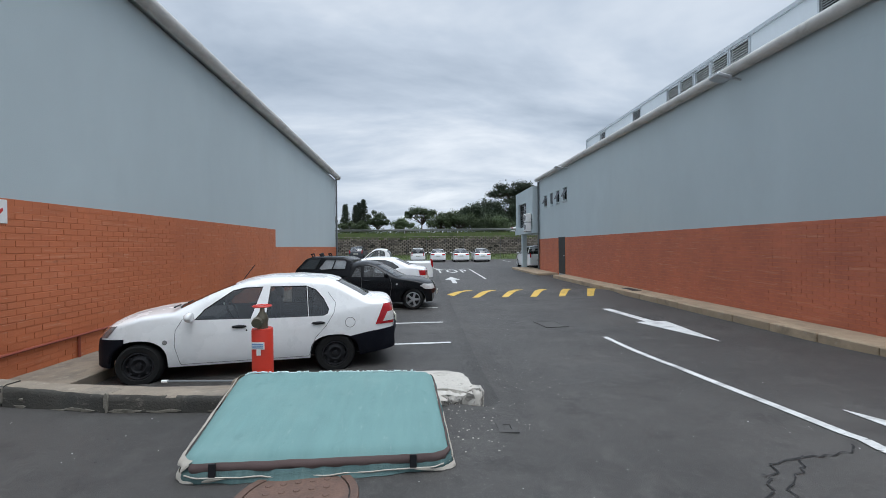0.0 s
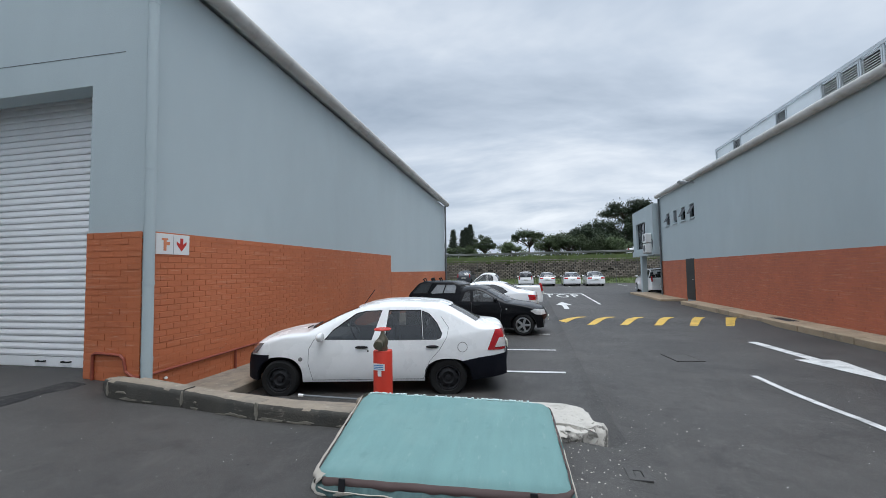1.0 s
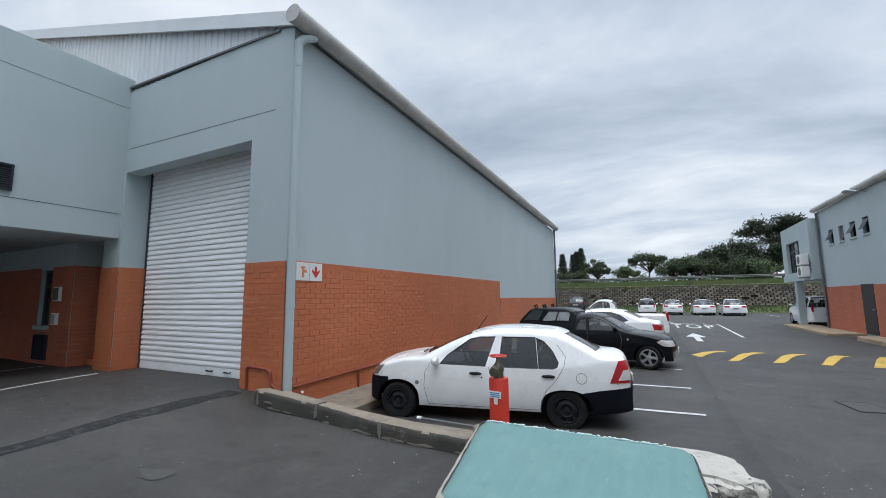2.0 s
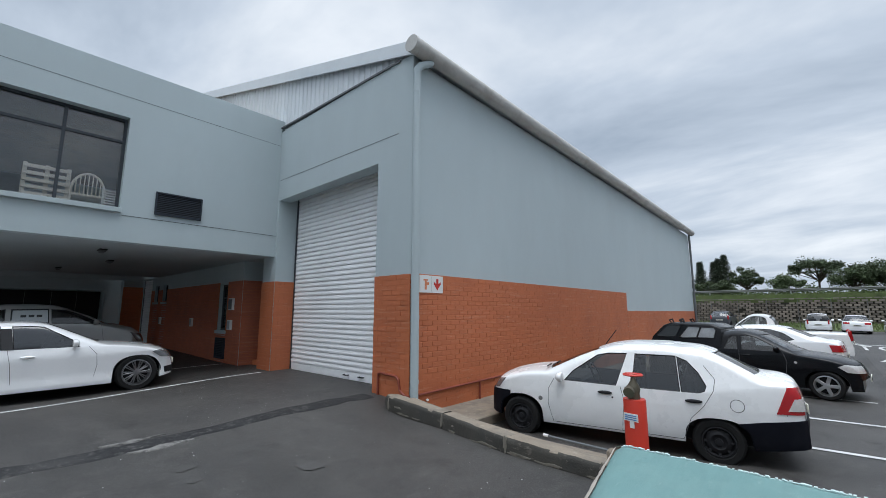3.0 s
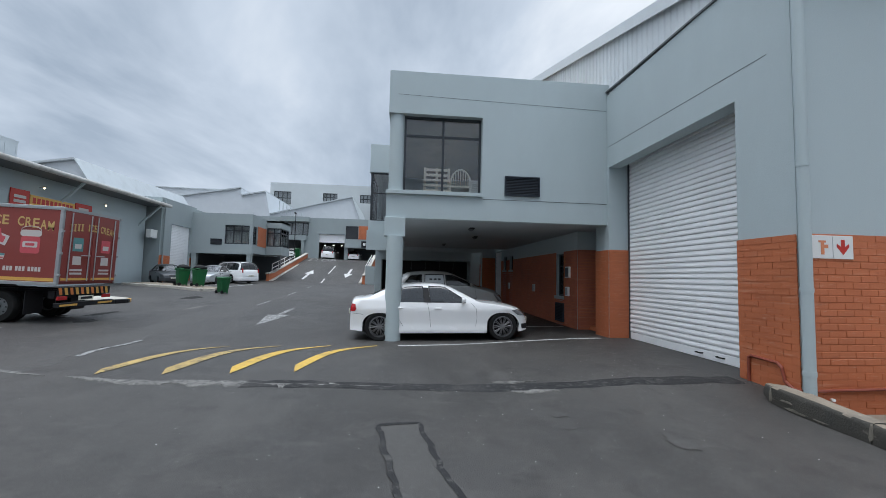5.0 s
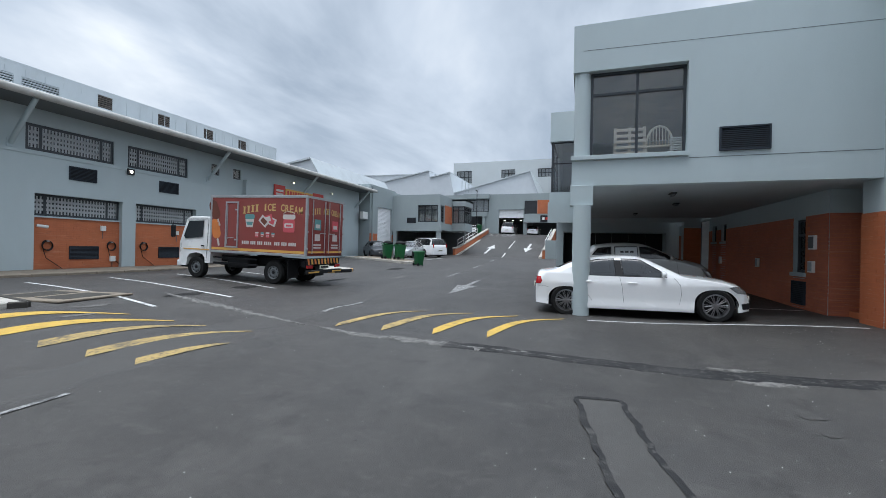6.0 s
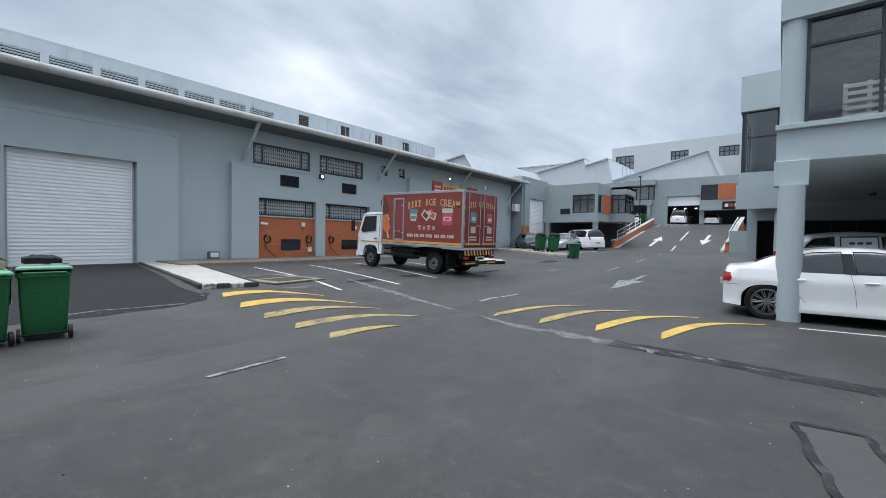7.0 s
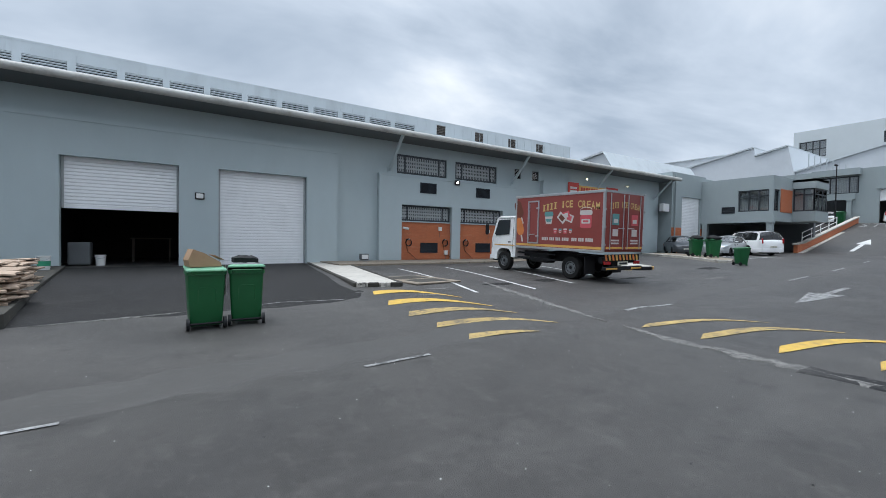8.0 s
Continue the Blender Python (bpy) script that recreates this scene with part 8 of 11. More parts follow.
arrow((5.72, 11.94), (6.05, 8.1), 0.22, 1.95, 0.72, "white painted arrow pointing down the alley lane")
arrow((5.0, 0.2), (4.72, 4.7), 0.22, 1.9, 0.72, "white painted arrow on the alley lane")
arrow((2.3, 20.2), (2.33, 24.2), 0.22, 2.0, 0.8, "white painted arrow before the stop line")
arrow((-16.4, -3.45), (-11.5, -3.2), 0.16, 2.6, 0.75, "worn white arrow on the yard lane", LINE_OLD)
arrow((-45.4, -9.9), (-50.8, -9.9), 0.28, 2.3, 1.0, "white arrow pointing up the ramp")
arrow((-52.6, -5.6), (-47.2, -5.6), 0.28, 2.3, 1.0, "white arrow pointing down the ramp")


def road_text(word, x, y, rot, width, height, lb, m_=LINE_W):
    c = bpy.data.curves.new("road_text", "FONT")
    c.body, c.align_x, c.align_y = word, "CENTER", "CENTER"
    c.space_character, c.offset = 1.25, 0.012
    tmp = bpy.data.objects.new("road_text", c)
    me = bpy.data.meshes.new_from_object(tmp)
    bpy.data.objects.remove(tmp)
    xs, zs = [v.co.x for v in me.vertices], [v.co.y for v in me.vertices]
    sx, sy = width / (max(xs) - min(xs)), height / (max(zs) - min(zs))
    cs, sn = math.cos(radians(rot)), math.sin(radians(rot))
    for v in me.vertices:
        u, w_ = (v.co.x - (max(xs) + min(xs)) / 2) * sx, (v.co.y - (max(zs) + min(zs)) / 2) * sy
        px, py = x + u * cs - w_ * sn, y + u * sn + w_ * cs
        v.co = (px, py, gz(px, py, 0.012))
    return tagged(setmat(new("road_text", me), m_), lb, "road marking", "", "structure")


road_text("STOP", 2.42, 29.6, 0, 2.75, 3.4, "white painted word STOP on the lane")
road_text("STOP", -58.6, -10.4, 90, 3.6, 2.2, "worn white painted word STOP at the ramp head", LINE_OLD)

# humps with yellow chevrons
HB = [((-5.82, -3.42), (-6.75, -3.12), (-7.85, -2.45), (0.16, 0.06), LINE_YO), ((-5.85, -2.56), (-7.0, -2.2), (-8.0, -1.55), (0.19, 0.07), LINE_YO), ((-5.93, -1.68), (-7.08, -1.29), (-8.1, -0.62), (0.20, 0.06), LINE_Y),
      ((-6.03, -0.80), (-7.22, -0.37), (-8.15, 0.30), (0.20, 0.04), LINE_Y)]
HA = [((-3.35, -8.48), (-4.25, -8.13), (-4.92, -7.2), (0.08, 0.22), LINE_Y), ((-3.15, -7.25), (-4.12, -6.89), (-4.82, -5.98), (0.11, 0.22), LINE_Y), ((-3.0, -6.09), (-3.98, -5.85), (-4.72, -5.16), (0.10, 0.18), LINE_YO),
      ((-2.95, -5.07), (-3.84, -4.83), (-4.65, -4.16), (0.10, 0.15), LINE_YO), ((-2.93, -4.2), (-3.44, -4.08), (-3.86, -3.79), (0.09, 0.12), LINE_YO)]
for a_, c_, b_, hv, m_ in HB + HA:
    bm = B()
    a2, b2, hv = Vector(a_), Vector(b_), Vector(hv)
    c2 = Vector(c_) * 2 - (a2 + b2) / 2
    prev = None
    n = 20
    for i in range(n + 1):
        u = i / n
        p = a2 * (1 - u) ** 2 + c2 * 2 * u * (1 - u) + b2 * u * u
        k = 1 - 0.82 * u ** 1.3
        q = [bm.verts.new((p.x + hv.x * f_ * k, p.y + hv.y * f_ * k, gz(p.x + hv.x * f_ * k, p.y + hv.y * f_ * k, 0.009))) for f_ in (-1, 0, 1)]
        if prev:
            for j in range(2):
                bm.faces.new((prev[j], prev[j + 1], q[j + 1], q[j]))
        prev = q
    marking("hump_stripe", bm, m_, "yellow painted chevron stripe on a speed hump")
for i in range(6):
    x = 1.5 + i * 0.965
    bm = B()
    on_ground(bm, ((x, 14.75), (x + 0.22, 14.75), (x + 1.26, 17.05), (x + 0.92, 17.05)), 0.008, 0.2)
    marking("hump_stripe", bm, LINE_Y, "yellow painted chevron stripe on the alley hump")

# tar strip, trench patches and dusty scars
for nm, pts, w, m_, lb in (
        ("tar_strip", [(-5.2, -1.2), (-5.12, 0.0), (-5.0, 0.9), (-4.93, 1.9), (-4.95, 2.9), (-5.02, 4.1), (-4.98, 5.45)], 0.36, TAR, "black tar strip across the yard with pale crumbs"),
        ("trench_patch", [(6.5, -3.4), (2.0, -3.9), (-2.0, -4.35), (-6.0, -4.75), (-14.0, -5.6), (-32.0, -7.0)], 0.95, PATCH, "smoother long trench patch in the asphalt"),
        ("dust_scar", [(-5.6, -3.9), (-6.12, -5.45), (-6.57, -6.75), (-7.3, -9.5)], 0.22, DUST, "pale dusty scar along the seam"),
        ("dust_scar", [(-5.55, -3.6), (-5.27, -2.64), (-5.2, -1.4), (-5.13, -0.2), (-5.0, 0.7)], 0.24, DUST, "pale dusty scar along the tar strip"),
        ("dust_scar", [(2.2, -7.55), (1.3, -7.7), (0.3, -7.86)], 0.09, DUST, "faint pale scar before the roller doors"),
        ("dust_scar", [(-4.74, 2.2), (-4.72, 2.8)], 0.13, DUST, "pale mortar smear beside the tar strip"),
        ("dust_scar", [(-5.21, 2.0), (-5.20, 2.65)], 0.11, DUST, "pale mortar smear beside the tar strip"),
        ("tar_outline", [(-3.63, 0.58), (-3.66, 0.97), (-2.6, 1.12), (-1.6, 1.35), (-1.4, 1.0)], 0.052, TAR, "black tar outline of a patch"),
        ("tar_outline", [(-3.63, 0.58), (-2.7, 0.72), (-1.5, 0.92)], 0.052, TAR, "black tar outline of a patch"),
        ("crack", [(4.06, 3.96), (3.89, 3.88), (3.64, 3.83), (3.4, 3.8), (3.17, 3.69), (2.99, 3.5), (2.85, 3.36), (2.8, 3.1)], 0.013, TAR, "jagged crack in the asphalt"),
        ("crack", [(3.5, 3.82), (3.3, 3.62), (3.05, 3.42), (3.0, 3.2)], 0.010, TAR, "jagged crack in the asphalt")):
    bm = B()
    lvl = {"tar_strip": 0.012, "trench_patch": 0.006, "dust_scar": 0.012, "tar_outline": 0.010, "crack": 0.008}[nm]
    rnd = random.Random(int(abs(pts[0][0]) * 100))
    fine = []
    for a_, b_ in zip(pts, pts[1:]):
        k = max(2, int((Vector(b_) - Vector(a_)).length / (0.05 if nm == "crack" else 0.10 if nm in ("tar_outline", "dust_scar") else 0.2 if nm == "tar_strip" else 0.3)))
        for i in range(k):
            p = Vector(a_).lerp(Vector(b_), i / k)
            j = 0.03 if nm == "crack" else 0.016
            fine.append(p + Vector((rnd.uniform(-j, j), rnd.uniform(-j, j))))
    fine.append(Vector(pts[-1]))
    prev = None
    low = 0.004 if nm in ("tar_strip", "trench_patch", "dust_scar") else -lvl
    for i, p in enumerate(fine):
        d = (fine[min(i + 1, len(fine) - 1)] - fine[max(i - 1, 0)]).normalized()
        taper = 1.0 if nm != "dust_scar" else math.sin(math.pi * (i + 0.35) / (len(fine) - 0.3)) ** 0.7
        s = Vector((-d.y, d.x)) * w / 2 * taper
        lo_, hi_ = (0.25, 1.6) if nm == "dust_scar" else (0.7, 1.25)
        fl, fr_ = rnd.uniform(lo_, hi_), rnd.uniform(lo_, hi_)
        cur = [bm.verts.new((q.x, q.y, gz(q.x, q.y, h_))) for q, h_ in ((p + s * fl, -low), (p + s * fl * 0.8, lvl), (p, lvl + 0.001), (p - s * fr_ * 0.8, lvl), (p - s * fr_, -low))]
        if prev:
            for k in range(4):
                bm.faces.new((prev[k], prev[k + 1], cur[k + 1], cur[k]))
        prev = cur
    struct(nm, bm, m_, lb, "asphalt repair")
bm = B()
rows_ = []
for j in range(25):
    v = j / 24
    row = []
    for i in range(41):
        u = i / 40
        x0_ = -4.75 + 1.45 * lin(-19.0, -9.6, -19.0 + 11.4 * v) + 0.10 * noise.noise(Vector((v * 9, 2, 1))) * v
        x = x0_ + (8.5 - x0_) * u
        yf = -7.55 + 0.35 * u + 0.16 * noise.noise(Vector((x * 1.3, 5, 0))) + 0.06 * noise.noise(Vector((x * 5, 1, 0))) - 0.9 * (1 - min(1, u / 0.12)) ** 2
        y = -19.2 + (yf + 19.2) * v
        row.append(bm.verts.new((x, y, gz(x, y, 0.004 if 0 < i and j < 24 else -0.004))))
    rows_.append(row)
for p, q in zip(rows_, rows_[1:]):
    for i in range(40):
        bm.faces.new((p[i], p[i + 1], q[i + 1], q[i]))
struct("asphalt_forecourt", bm, ASPH_N, "darker newer asphalt before the roller doors", "asphalt")


def blot(x, y, rx, ry, m_, lb, seed):
    """An irregular flat stain on the asphalt."""
    rnd = random.Random(seed)
    n = 26
    b = B()
    rings_ = []
    for i in range(n):
        t_ = 2 * math.pi * i / n
        k = 0.75 + 0.5 * noise.noise(Vector((math.cos(t_) * 1.4, math.sin(t_) * 1.4, seed * 3.1))) + rnd.uniform(-0.1, 0.1)
        rings_.append([b.verts.new((x + f_ * rx * k * math.cos(t_), y + f_ * ry * k * math.sin(t_), gz(x + f_ * rx * k * math.cos(t_), y + f_ * ry * k * math.sin(t_), 0.010 - 0.004 * f_))) for f_ in (0.05, 0.3, 0.55, 0.8, 1.0)])
    for p, q in zip(rings_, rings_[1:] + rings_[:1]):
        for k in range(4):
            b.faces.new((p[k], p[k + 1], q[k + 1], q[k]))
    struct("stain", b, m_, lb, "stain")


for k, (x, y, rx, ry) in enumerate(((-7.5, -8.9, 0.7, 0.25), (-9.6, -9.0, 0.9, 0.3),
                                     (-11.5, -7.6, 0.5, 0.2), (-13.2, -8.3, 0.8, 0.22), (-5.6, -10.2, 0.4, 0.3), (-20.0, -9.0, 1.2, 0.4))):
    blot(x, y, rx, ry, ASPH_N, "dark oily stain on the asphalt", 60 + k)
for k, (x, y, rx, ry) in enumerate(((-4.4, -7.6, 0.5, 0.10), (-5.2, -8.7, 0.5, 0.12), (-16.0, -6.9, 0.9, 0.16))):
    blot(x, y, rx, ry, DUST, "pale dusty scuff on the asphalt", 90 + k)
for k, (x, y, rx, ry) in enumerate(((-3.88, 2.46, 0.10, 0.13), (-3.49, 2.43, 0.06, 0.08), (-3.1, 3.3, 0.25, 0.12), (-1.6, 2.6, 0.2, 0.3))):
    blot(x, y, rx, ry, PATCH, "faint pale scuff on the asphalt", 120 + k)
bm = B()
on_ground(bm, ((-3.62, 0.6), (-1.45, 0.95), (-1.45, 1.33), (-3.64, 0.96)), 0.005)
struct("asphalt_patch", bm, PATCH, "smooth rectangular asphalt patch", "asphalt repair")


def cover(name, x, y, w, d, rot, lb, round_=False, m_=None):
    t = thing(name, pose(x, y, gz(x, y, 0.0), 0, 0, rot), lb, "cover")
    m_ = m_ or mat("rusty_iron", (0.13, 0.075, 0.055), 0.75, 0.3, 6, 0.4, 60, stain=(0.06, 0.045, 0.04), amount=0.5, sscale=5)
    if round_:
        part("frame_ring", lathe_z(B(), [(w + 0.06, 0.002), (w + 0.055, 0.014), (w + 0.01, 0.014), (w + 0.008, 0.004)], 40), m_, t, smooth=40)
        lid = B()
        cyl(lid, (0, 0, 0.0), (0, 0, 0.012), w, seg=40)
        ob = part("lid", lid, m_, t)
        for i in range(-4, 5):
            for k in range(-4, 5):
                if (i * i + k * k) * 0.0075 < (w - 0.05) ** 2:
                    part("stud", cyl(B(), (i * 0.085, k * 0.085, 0.011), (i * 0.085, k * 0.085, 0.017), 0.022, 0.018, seg=8), m_, ob)
    else:
        part("frame_ring", box(box(box(box(B(), -w / 2, w / 2, -d / 2, -d / 2 + 0.05, 0, 0.014), -w / 2, w / 2, d / 2 - 0.05, d / 2, 0, 0.014), -w / 2, -w / 2 + 0.05, -d / 2 + 0.05, d / 2 - 0.05, 0, 0.014), w / 2 - 0.05, w / 2, -d / 2 + 0.05, d / 2 - 0.05, 0, 0.014), PATCH, t)
        part("lid", box(B(), -w / 2 + 0.055, w / 2 - 0.055, -d / 2 + 0.055, d / 2 - 0.055, 0, 0.011), m_, t)
    return t


def lathe_z(bm, prof, seg=32):
    rings = [[bm.verts.new((r * math.cos(2 * math.pi * i / seg), r * math.sin(2 * math.pi * i / seg), z)) for i in range(seg)] for r, z in prof]
    for a_, b_ in zip(rings, rings[1:]):
        for i in range(seg):
            j = (i + 1) % seg
            bm.faces.new((a_[i], a_[j], b_[j], b_[i]))
    return bm


cover("manhole_cover", 0.17, 3.47, 0.30, 0, 10, "round rusty iron manhole cover with studs in the asphalt", True)
cover("drain_cover", 3.62, 9.95, 0.5, 0.7, 8, "square drain cover with a dark frame in the asphalt", m_=PATCH)
cover("valve_cover", 1.58, 4.44, 0.16, 0.20, 0, "small brown valve cover in the asphalt", m_=PATCH)
cover("drain_cover", 8.12, 15.4, 0.35, 0.9, 0, "dark grating in the pavement", m_=DARK).location.z = ALLEY_Z + 0.13
t = thing("drain_slab", pose(-5.68, -10.6, gz(-5.68, -10.6, 0.0), 0, 0, 8), "pale concrete drain slab with two dark inner patches", "cover")
part("slab", box(B(), -0.82, 0.82, -1.1, 1.1, -0.02, 0.022, 0.01), CONC, t)
# thin plates added for the two dark patches inside the slab
for s in (-0.5, 0.5):
    part("lid", box(B(), -0.55, 0.55, s - 0.4, s + 0.4, 0.018, 0.028, 0.003), CONC_D, t)

# ---- kerb wall, slab and what lies round it ----
kp = [(-4.62, 5.47, 0.16), (-4.15, 5.18, 0.24), (-3.0, 5.08, 0.19), (-1.9, 4.86, 0.16), (-0.85, 4.80, 0.15), (0.25, 4.80, 0.13), (1.12, 4.84, 0.06), (1.5, 5.25, 0.02)]
kw = thing("kerb_wall", pose(0, 0, 0), "low weathered concrete kerb with broken white-painted end", "kerb")
LIME = mat("lime_crust", (0.20, 0.18, 0.145), 0.9, 0.25, 6, 0.6, 50, stain=(0.12, 0.11, 0.09), amount=0.7, sscale=9)
for i, ((xa, ya, za), (xb, yb, zb_)) in enumerate(zip(kp, kp[1:])):
    d = Vector((xb - xa, yb - ya, 0))
    l_ = d.length
    bm = B()
    n = 12
    rnd = random.Random(40 + i)
    old = i < 5
    prof = [(0.0, -0.34), (0.0, -0.06), (0.007, -0.028), (0.026, -0.008), (0.055, 0.0), (0.17, 0.0), (0.19, -0.02), (0.19, -0.34)]
    rings = []
    for k in range(n + 1):
        u = k / n
        zt_ = za + (zb_ - za) * u
        rough_ = 0.007 if old else 0.028
        slim = 0.35 + 0.65 * min(1, u * 2.5) if i == 0 else 1.0
        rings.append([bm.verts.new((0.004 + (l_ - 0.008) * u, (p - 0.1) * slim + 0.1 + (rnd.uniform(-rough_, rough_) if z > -0.2 else 0), zt_ + z + (rnd.uniform(-rough_, rough_) * 0.6 if z > -0.2 else 0))) for p, z in prof])
    for p, q in zip(rings, rings[1:]):
        for k in range(len(prof) - 1):
            bm.faces.new((p[k], p[k + 1], q[k + 1], q[k]))
    bm.faces.new(rings[0]), bm.faces.new(rings[-1][::-1])
    turn = pose(xa, ya, 0, 0, 0, math.degrees(math.atan2(d.y, d.x)))
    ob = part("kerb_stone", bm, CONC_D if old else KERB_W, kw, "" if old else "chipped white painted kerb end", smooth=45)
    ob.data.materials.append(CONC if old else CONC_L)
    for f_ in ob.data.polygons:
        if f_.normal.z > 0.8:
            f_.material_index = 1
    ob.matrix_local = turn
    if old and i:
        # pale lime crusts along the foot and over the joint
        for k in range(int(l_ * 5) + 1):
            at_joint = k == 0
            cx = 0.0 if at_joint else rnd.uniform(0.05, l_ - 0.05)
            w_, h_ = (0.03, 0.09) if at_joint else (rnd.uniform(0.03, 0.14), rnd.uniform(0.006, 0.02))
            wp = turn @ Vector((cx, -0.03, 0))
            zb2 = max(gz(wp.x, wp.y, 0.0), za - 0.22)
            cz = zb2 + (0.09 if at_joint else h_ + rnd.choice((0.0, 0.0, 0.03, 0.07)))
            pts = [(cx + w_ * math.cos(a_ * 0.524) * rnd.uniform(0.45, 1.1), cz + h_ * math.sin(a_ * 0.524) * rnd.uniform(0.45, 1.1)) for a_ in range(12)]
            b = B()
            extrude_poly(b, pts, "y", -0.0065, 0.012)
            part("lime_crust", b, LIME, kw, "pale lime crust").matrix_local = turn
bm = B()
rnd = random.Random(5)
front_ = [(-4.0, 5.33, 0.20), (-3.0, 5.27, 0.165), (-1.9, 5.05, 0.14), (-0.85, 4.99, 0.13), (0.25, 4.99, 0.11), (1.05, 5.03, 0.04)]
back_ = [(-4.0, 5.55, 0.18), (-3.0, 5.60, 0.05), (-1.9, 5.55, 0.0), (-0.85, 5.60, -0.02), (0.25, 5.62, 0.0), (1.3, 5.62, 0.0)]
top_f, top_b = [bm.verts.new(p) for p in front_], [bm.verts.new(p) for p in back_]
low_f, low_b = [bm.verts.new((x, y, -0.4)) for x, y, z in front_], [bm.verts.new((x, y, -0.4)) for x, y, z in back_]
for i in range(5):
    bm.faces.new((top_f[i], top_f[i + 1], top_b[i + 1], top_b[i])), bm.faces.new((top_b[i], top_b[i + 1], low_b[i + 1], low_b[i])), bm.faces.new((top_f[i], low_f[i], low_f[i + 1], top_f[i + 1]))
bm.faces.new((top_f[0], top_b[0], low_b[0], low_f[0])), bm.faces.new((top_f[-1], low_f[-1], low_b[-1], top_b[-1]))
struct("kerb_slab", bm, CONC, "sloping worn concrete slab behind the kerb", "slab")
sw = box(B(), 0.72, 1.36, 5.06, 5.64, -0.3, 0.075)
bmesh.ops.subdivide_edges(sw, edges=sw.edges[:], cuts=11, use_grid_fill=True)
for v in sw.verts:
    edge_ = lin(1.14, 1.36, v.co.x)
    v.co += Vector((noise.noise(v.co * 9), noise.noise(v.co * 9 + Vector((5, 0, 0))), 0.6 * noise.noise(v.co * 14))) * (0.006 + 0.055 * edge_)
    v.co.z -= 0.05 * edge_ * (v.co.z > 0)
struct("slab_white_end", sw, CONC_L, "white painted concrete slab end", "slab")
struct("wall_apron", box(B(), LX - 0.0, -3.30, 5.62, 24.0, -0.45, -0.13, 0.015), CONC, "worn concrete strip along the foot of the warehouse wall", "pavement")
lp = thing("loose_pipe", pose(-1.35, 5.28, 0.12, 0, 0, -3), "loose grey plastic pipe lying on the slab", "pipe")
part("tube", cyl(B(), (-0.30, 0, 0.012), (0.5, 0.0, 0.012), 0.012, seg=10), GREY_D, lp, smooth=40)
part("end_cap", cyl(B(), (-0.34, 0, 0.014), (-0.28, 0, 0.014), 0.016, seg=10), WHITE_P, lp, smooth=40)
stn = thing("broken_stone", pose(-0.86, 5.1, 0.14, 10, 20, 30), "small broken piece of concrete on the slab", "stone")
bm = B()
bmesh.ops.create_icosphere(bm, subdivisions=2, radius=0.09)
for v in bm.verts:
    v.co *= 0.8 + 0.5 * noise.noise(v.co * 9)
part("lump", bm, CONC, stn, smooth=20)
# red pipe along the brick wall
rp = thing("wall_pipe", pose(0, 0, 0), "thin pipe painted brick red along the warehouse foot", "pipe")
PIPEM = mat("red_brown_paint", (0.26, 0.06, 0.035), 0.5, 0.12, 4, 0.1, 60)
part("tube", pipe(B(), [(-4.95, DY - 0.04, 0.0), (-4.95, DY - 0.04, 0.42), (-4.90, DY - 0.04, 0.45), (-4.5, DY - 0.04, 0.43), (-4.44, DY - 0.04, 0.38), (-4.40, DY - 0.04, 0.22), (-4.28, DY - 0.05, 0.16), (LX + 0.05, DY - 0.05, 0.16)], 0.02, 8), PIPEM, rp, smooth=40)
part("tube", pipe(B(), [(LX + 0.045, DY + 0.1, 0.16), (LX + 0.045, 15.0, 0.34)], 0.018, 8), PIPEM, rp, smooth=40)
part("tube", pipe(B(), [(LX + 0.045, 7.4, 0.19), (LX + 0.045, 7.4, -0.14)], 0.02, 8), PIPEM, rp, smooth=40)
part("stub", pipe(B(), [(LX + 0.02, 6.02, 0.05), (LX + 0.14, 5.92, 0.08)], 0.02, 8), WHITE_P, rp, smooth=40)

# fire sign on the brick corner
fs = thing("fire_sign", pose(LX + 0.016, 5.82, 1.775, 0, 0, 90), "white hydrant sign board with an orange hydrant and red arrow", "sign")
part("board", box(B(), 0, 0.57, -0.02, 0.0, 0, 0.29, 0.003), WHITE_P, fs)
part("divider", box(B(), 0.283, 0.287, -0.023, -0.019, 0.01, 0.28), METAL, fs)
b = B()
extrude_poly(b, [(0.425, 0.05), (0.51, 0.15), (0.51, 0.19), (0.45, 0.15), (0.45, 0.24), (0.40, 0.24), (0.40, 0.15), (0.34, 0.19), (0.34, 0.15)], "y", -0.0235, -0.02)
part("arrow", b, RED, fs)
b = B()
for pts in ([(0.12, 0.05), (0.165, 0.05), (0.165, 0.2), (0.12, 0.2)], [(0.09, 0.2), (0.19, 0.2), (0.19, 0.225), (0.09, 0.225)], [(0.165, 0.13), (0.22, 0.13), (0.22, 0.175), (0.165, 0.175)]):
    extrude_poly(b, pts, "y", -0.0235, -0.02)
part("hydrant_symbol", b, mat("print_salmon", (0.70, 0.25, 0.12), 0.5, 0.05, 3, 0, 50), fs)

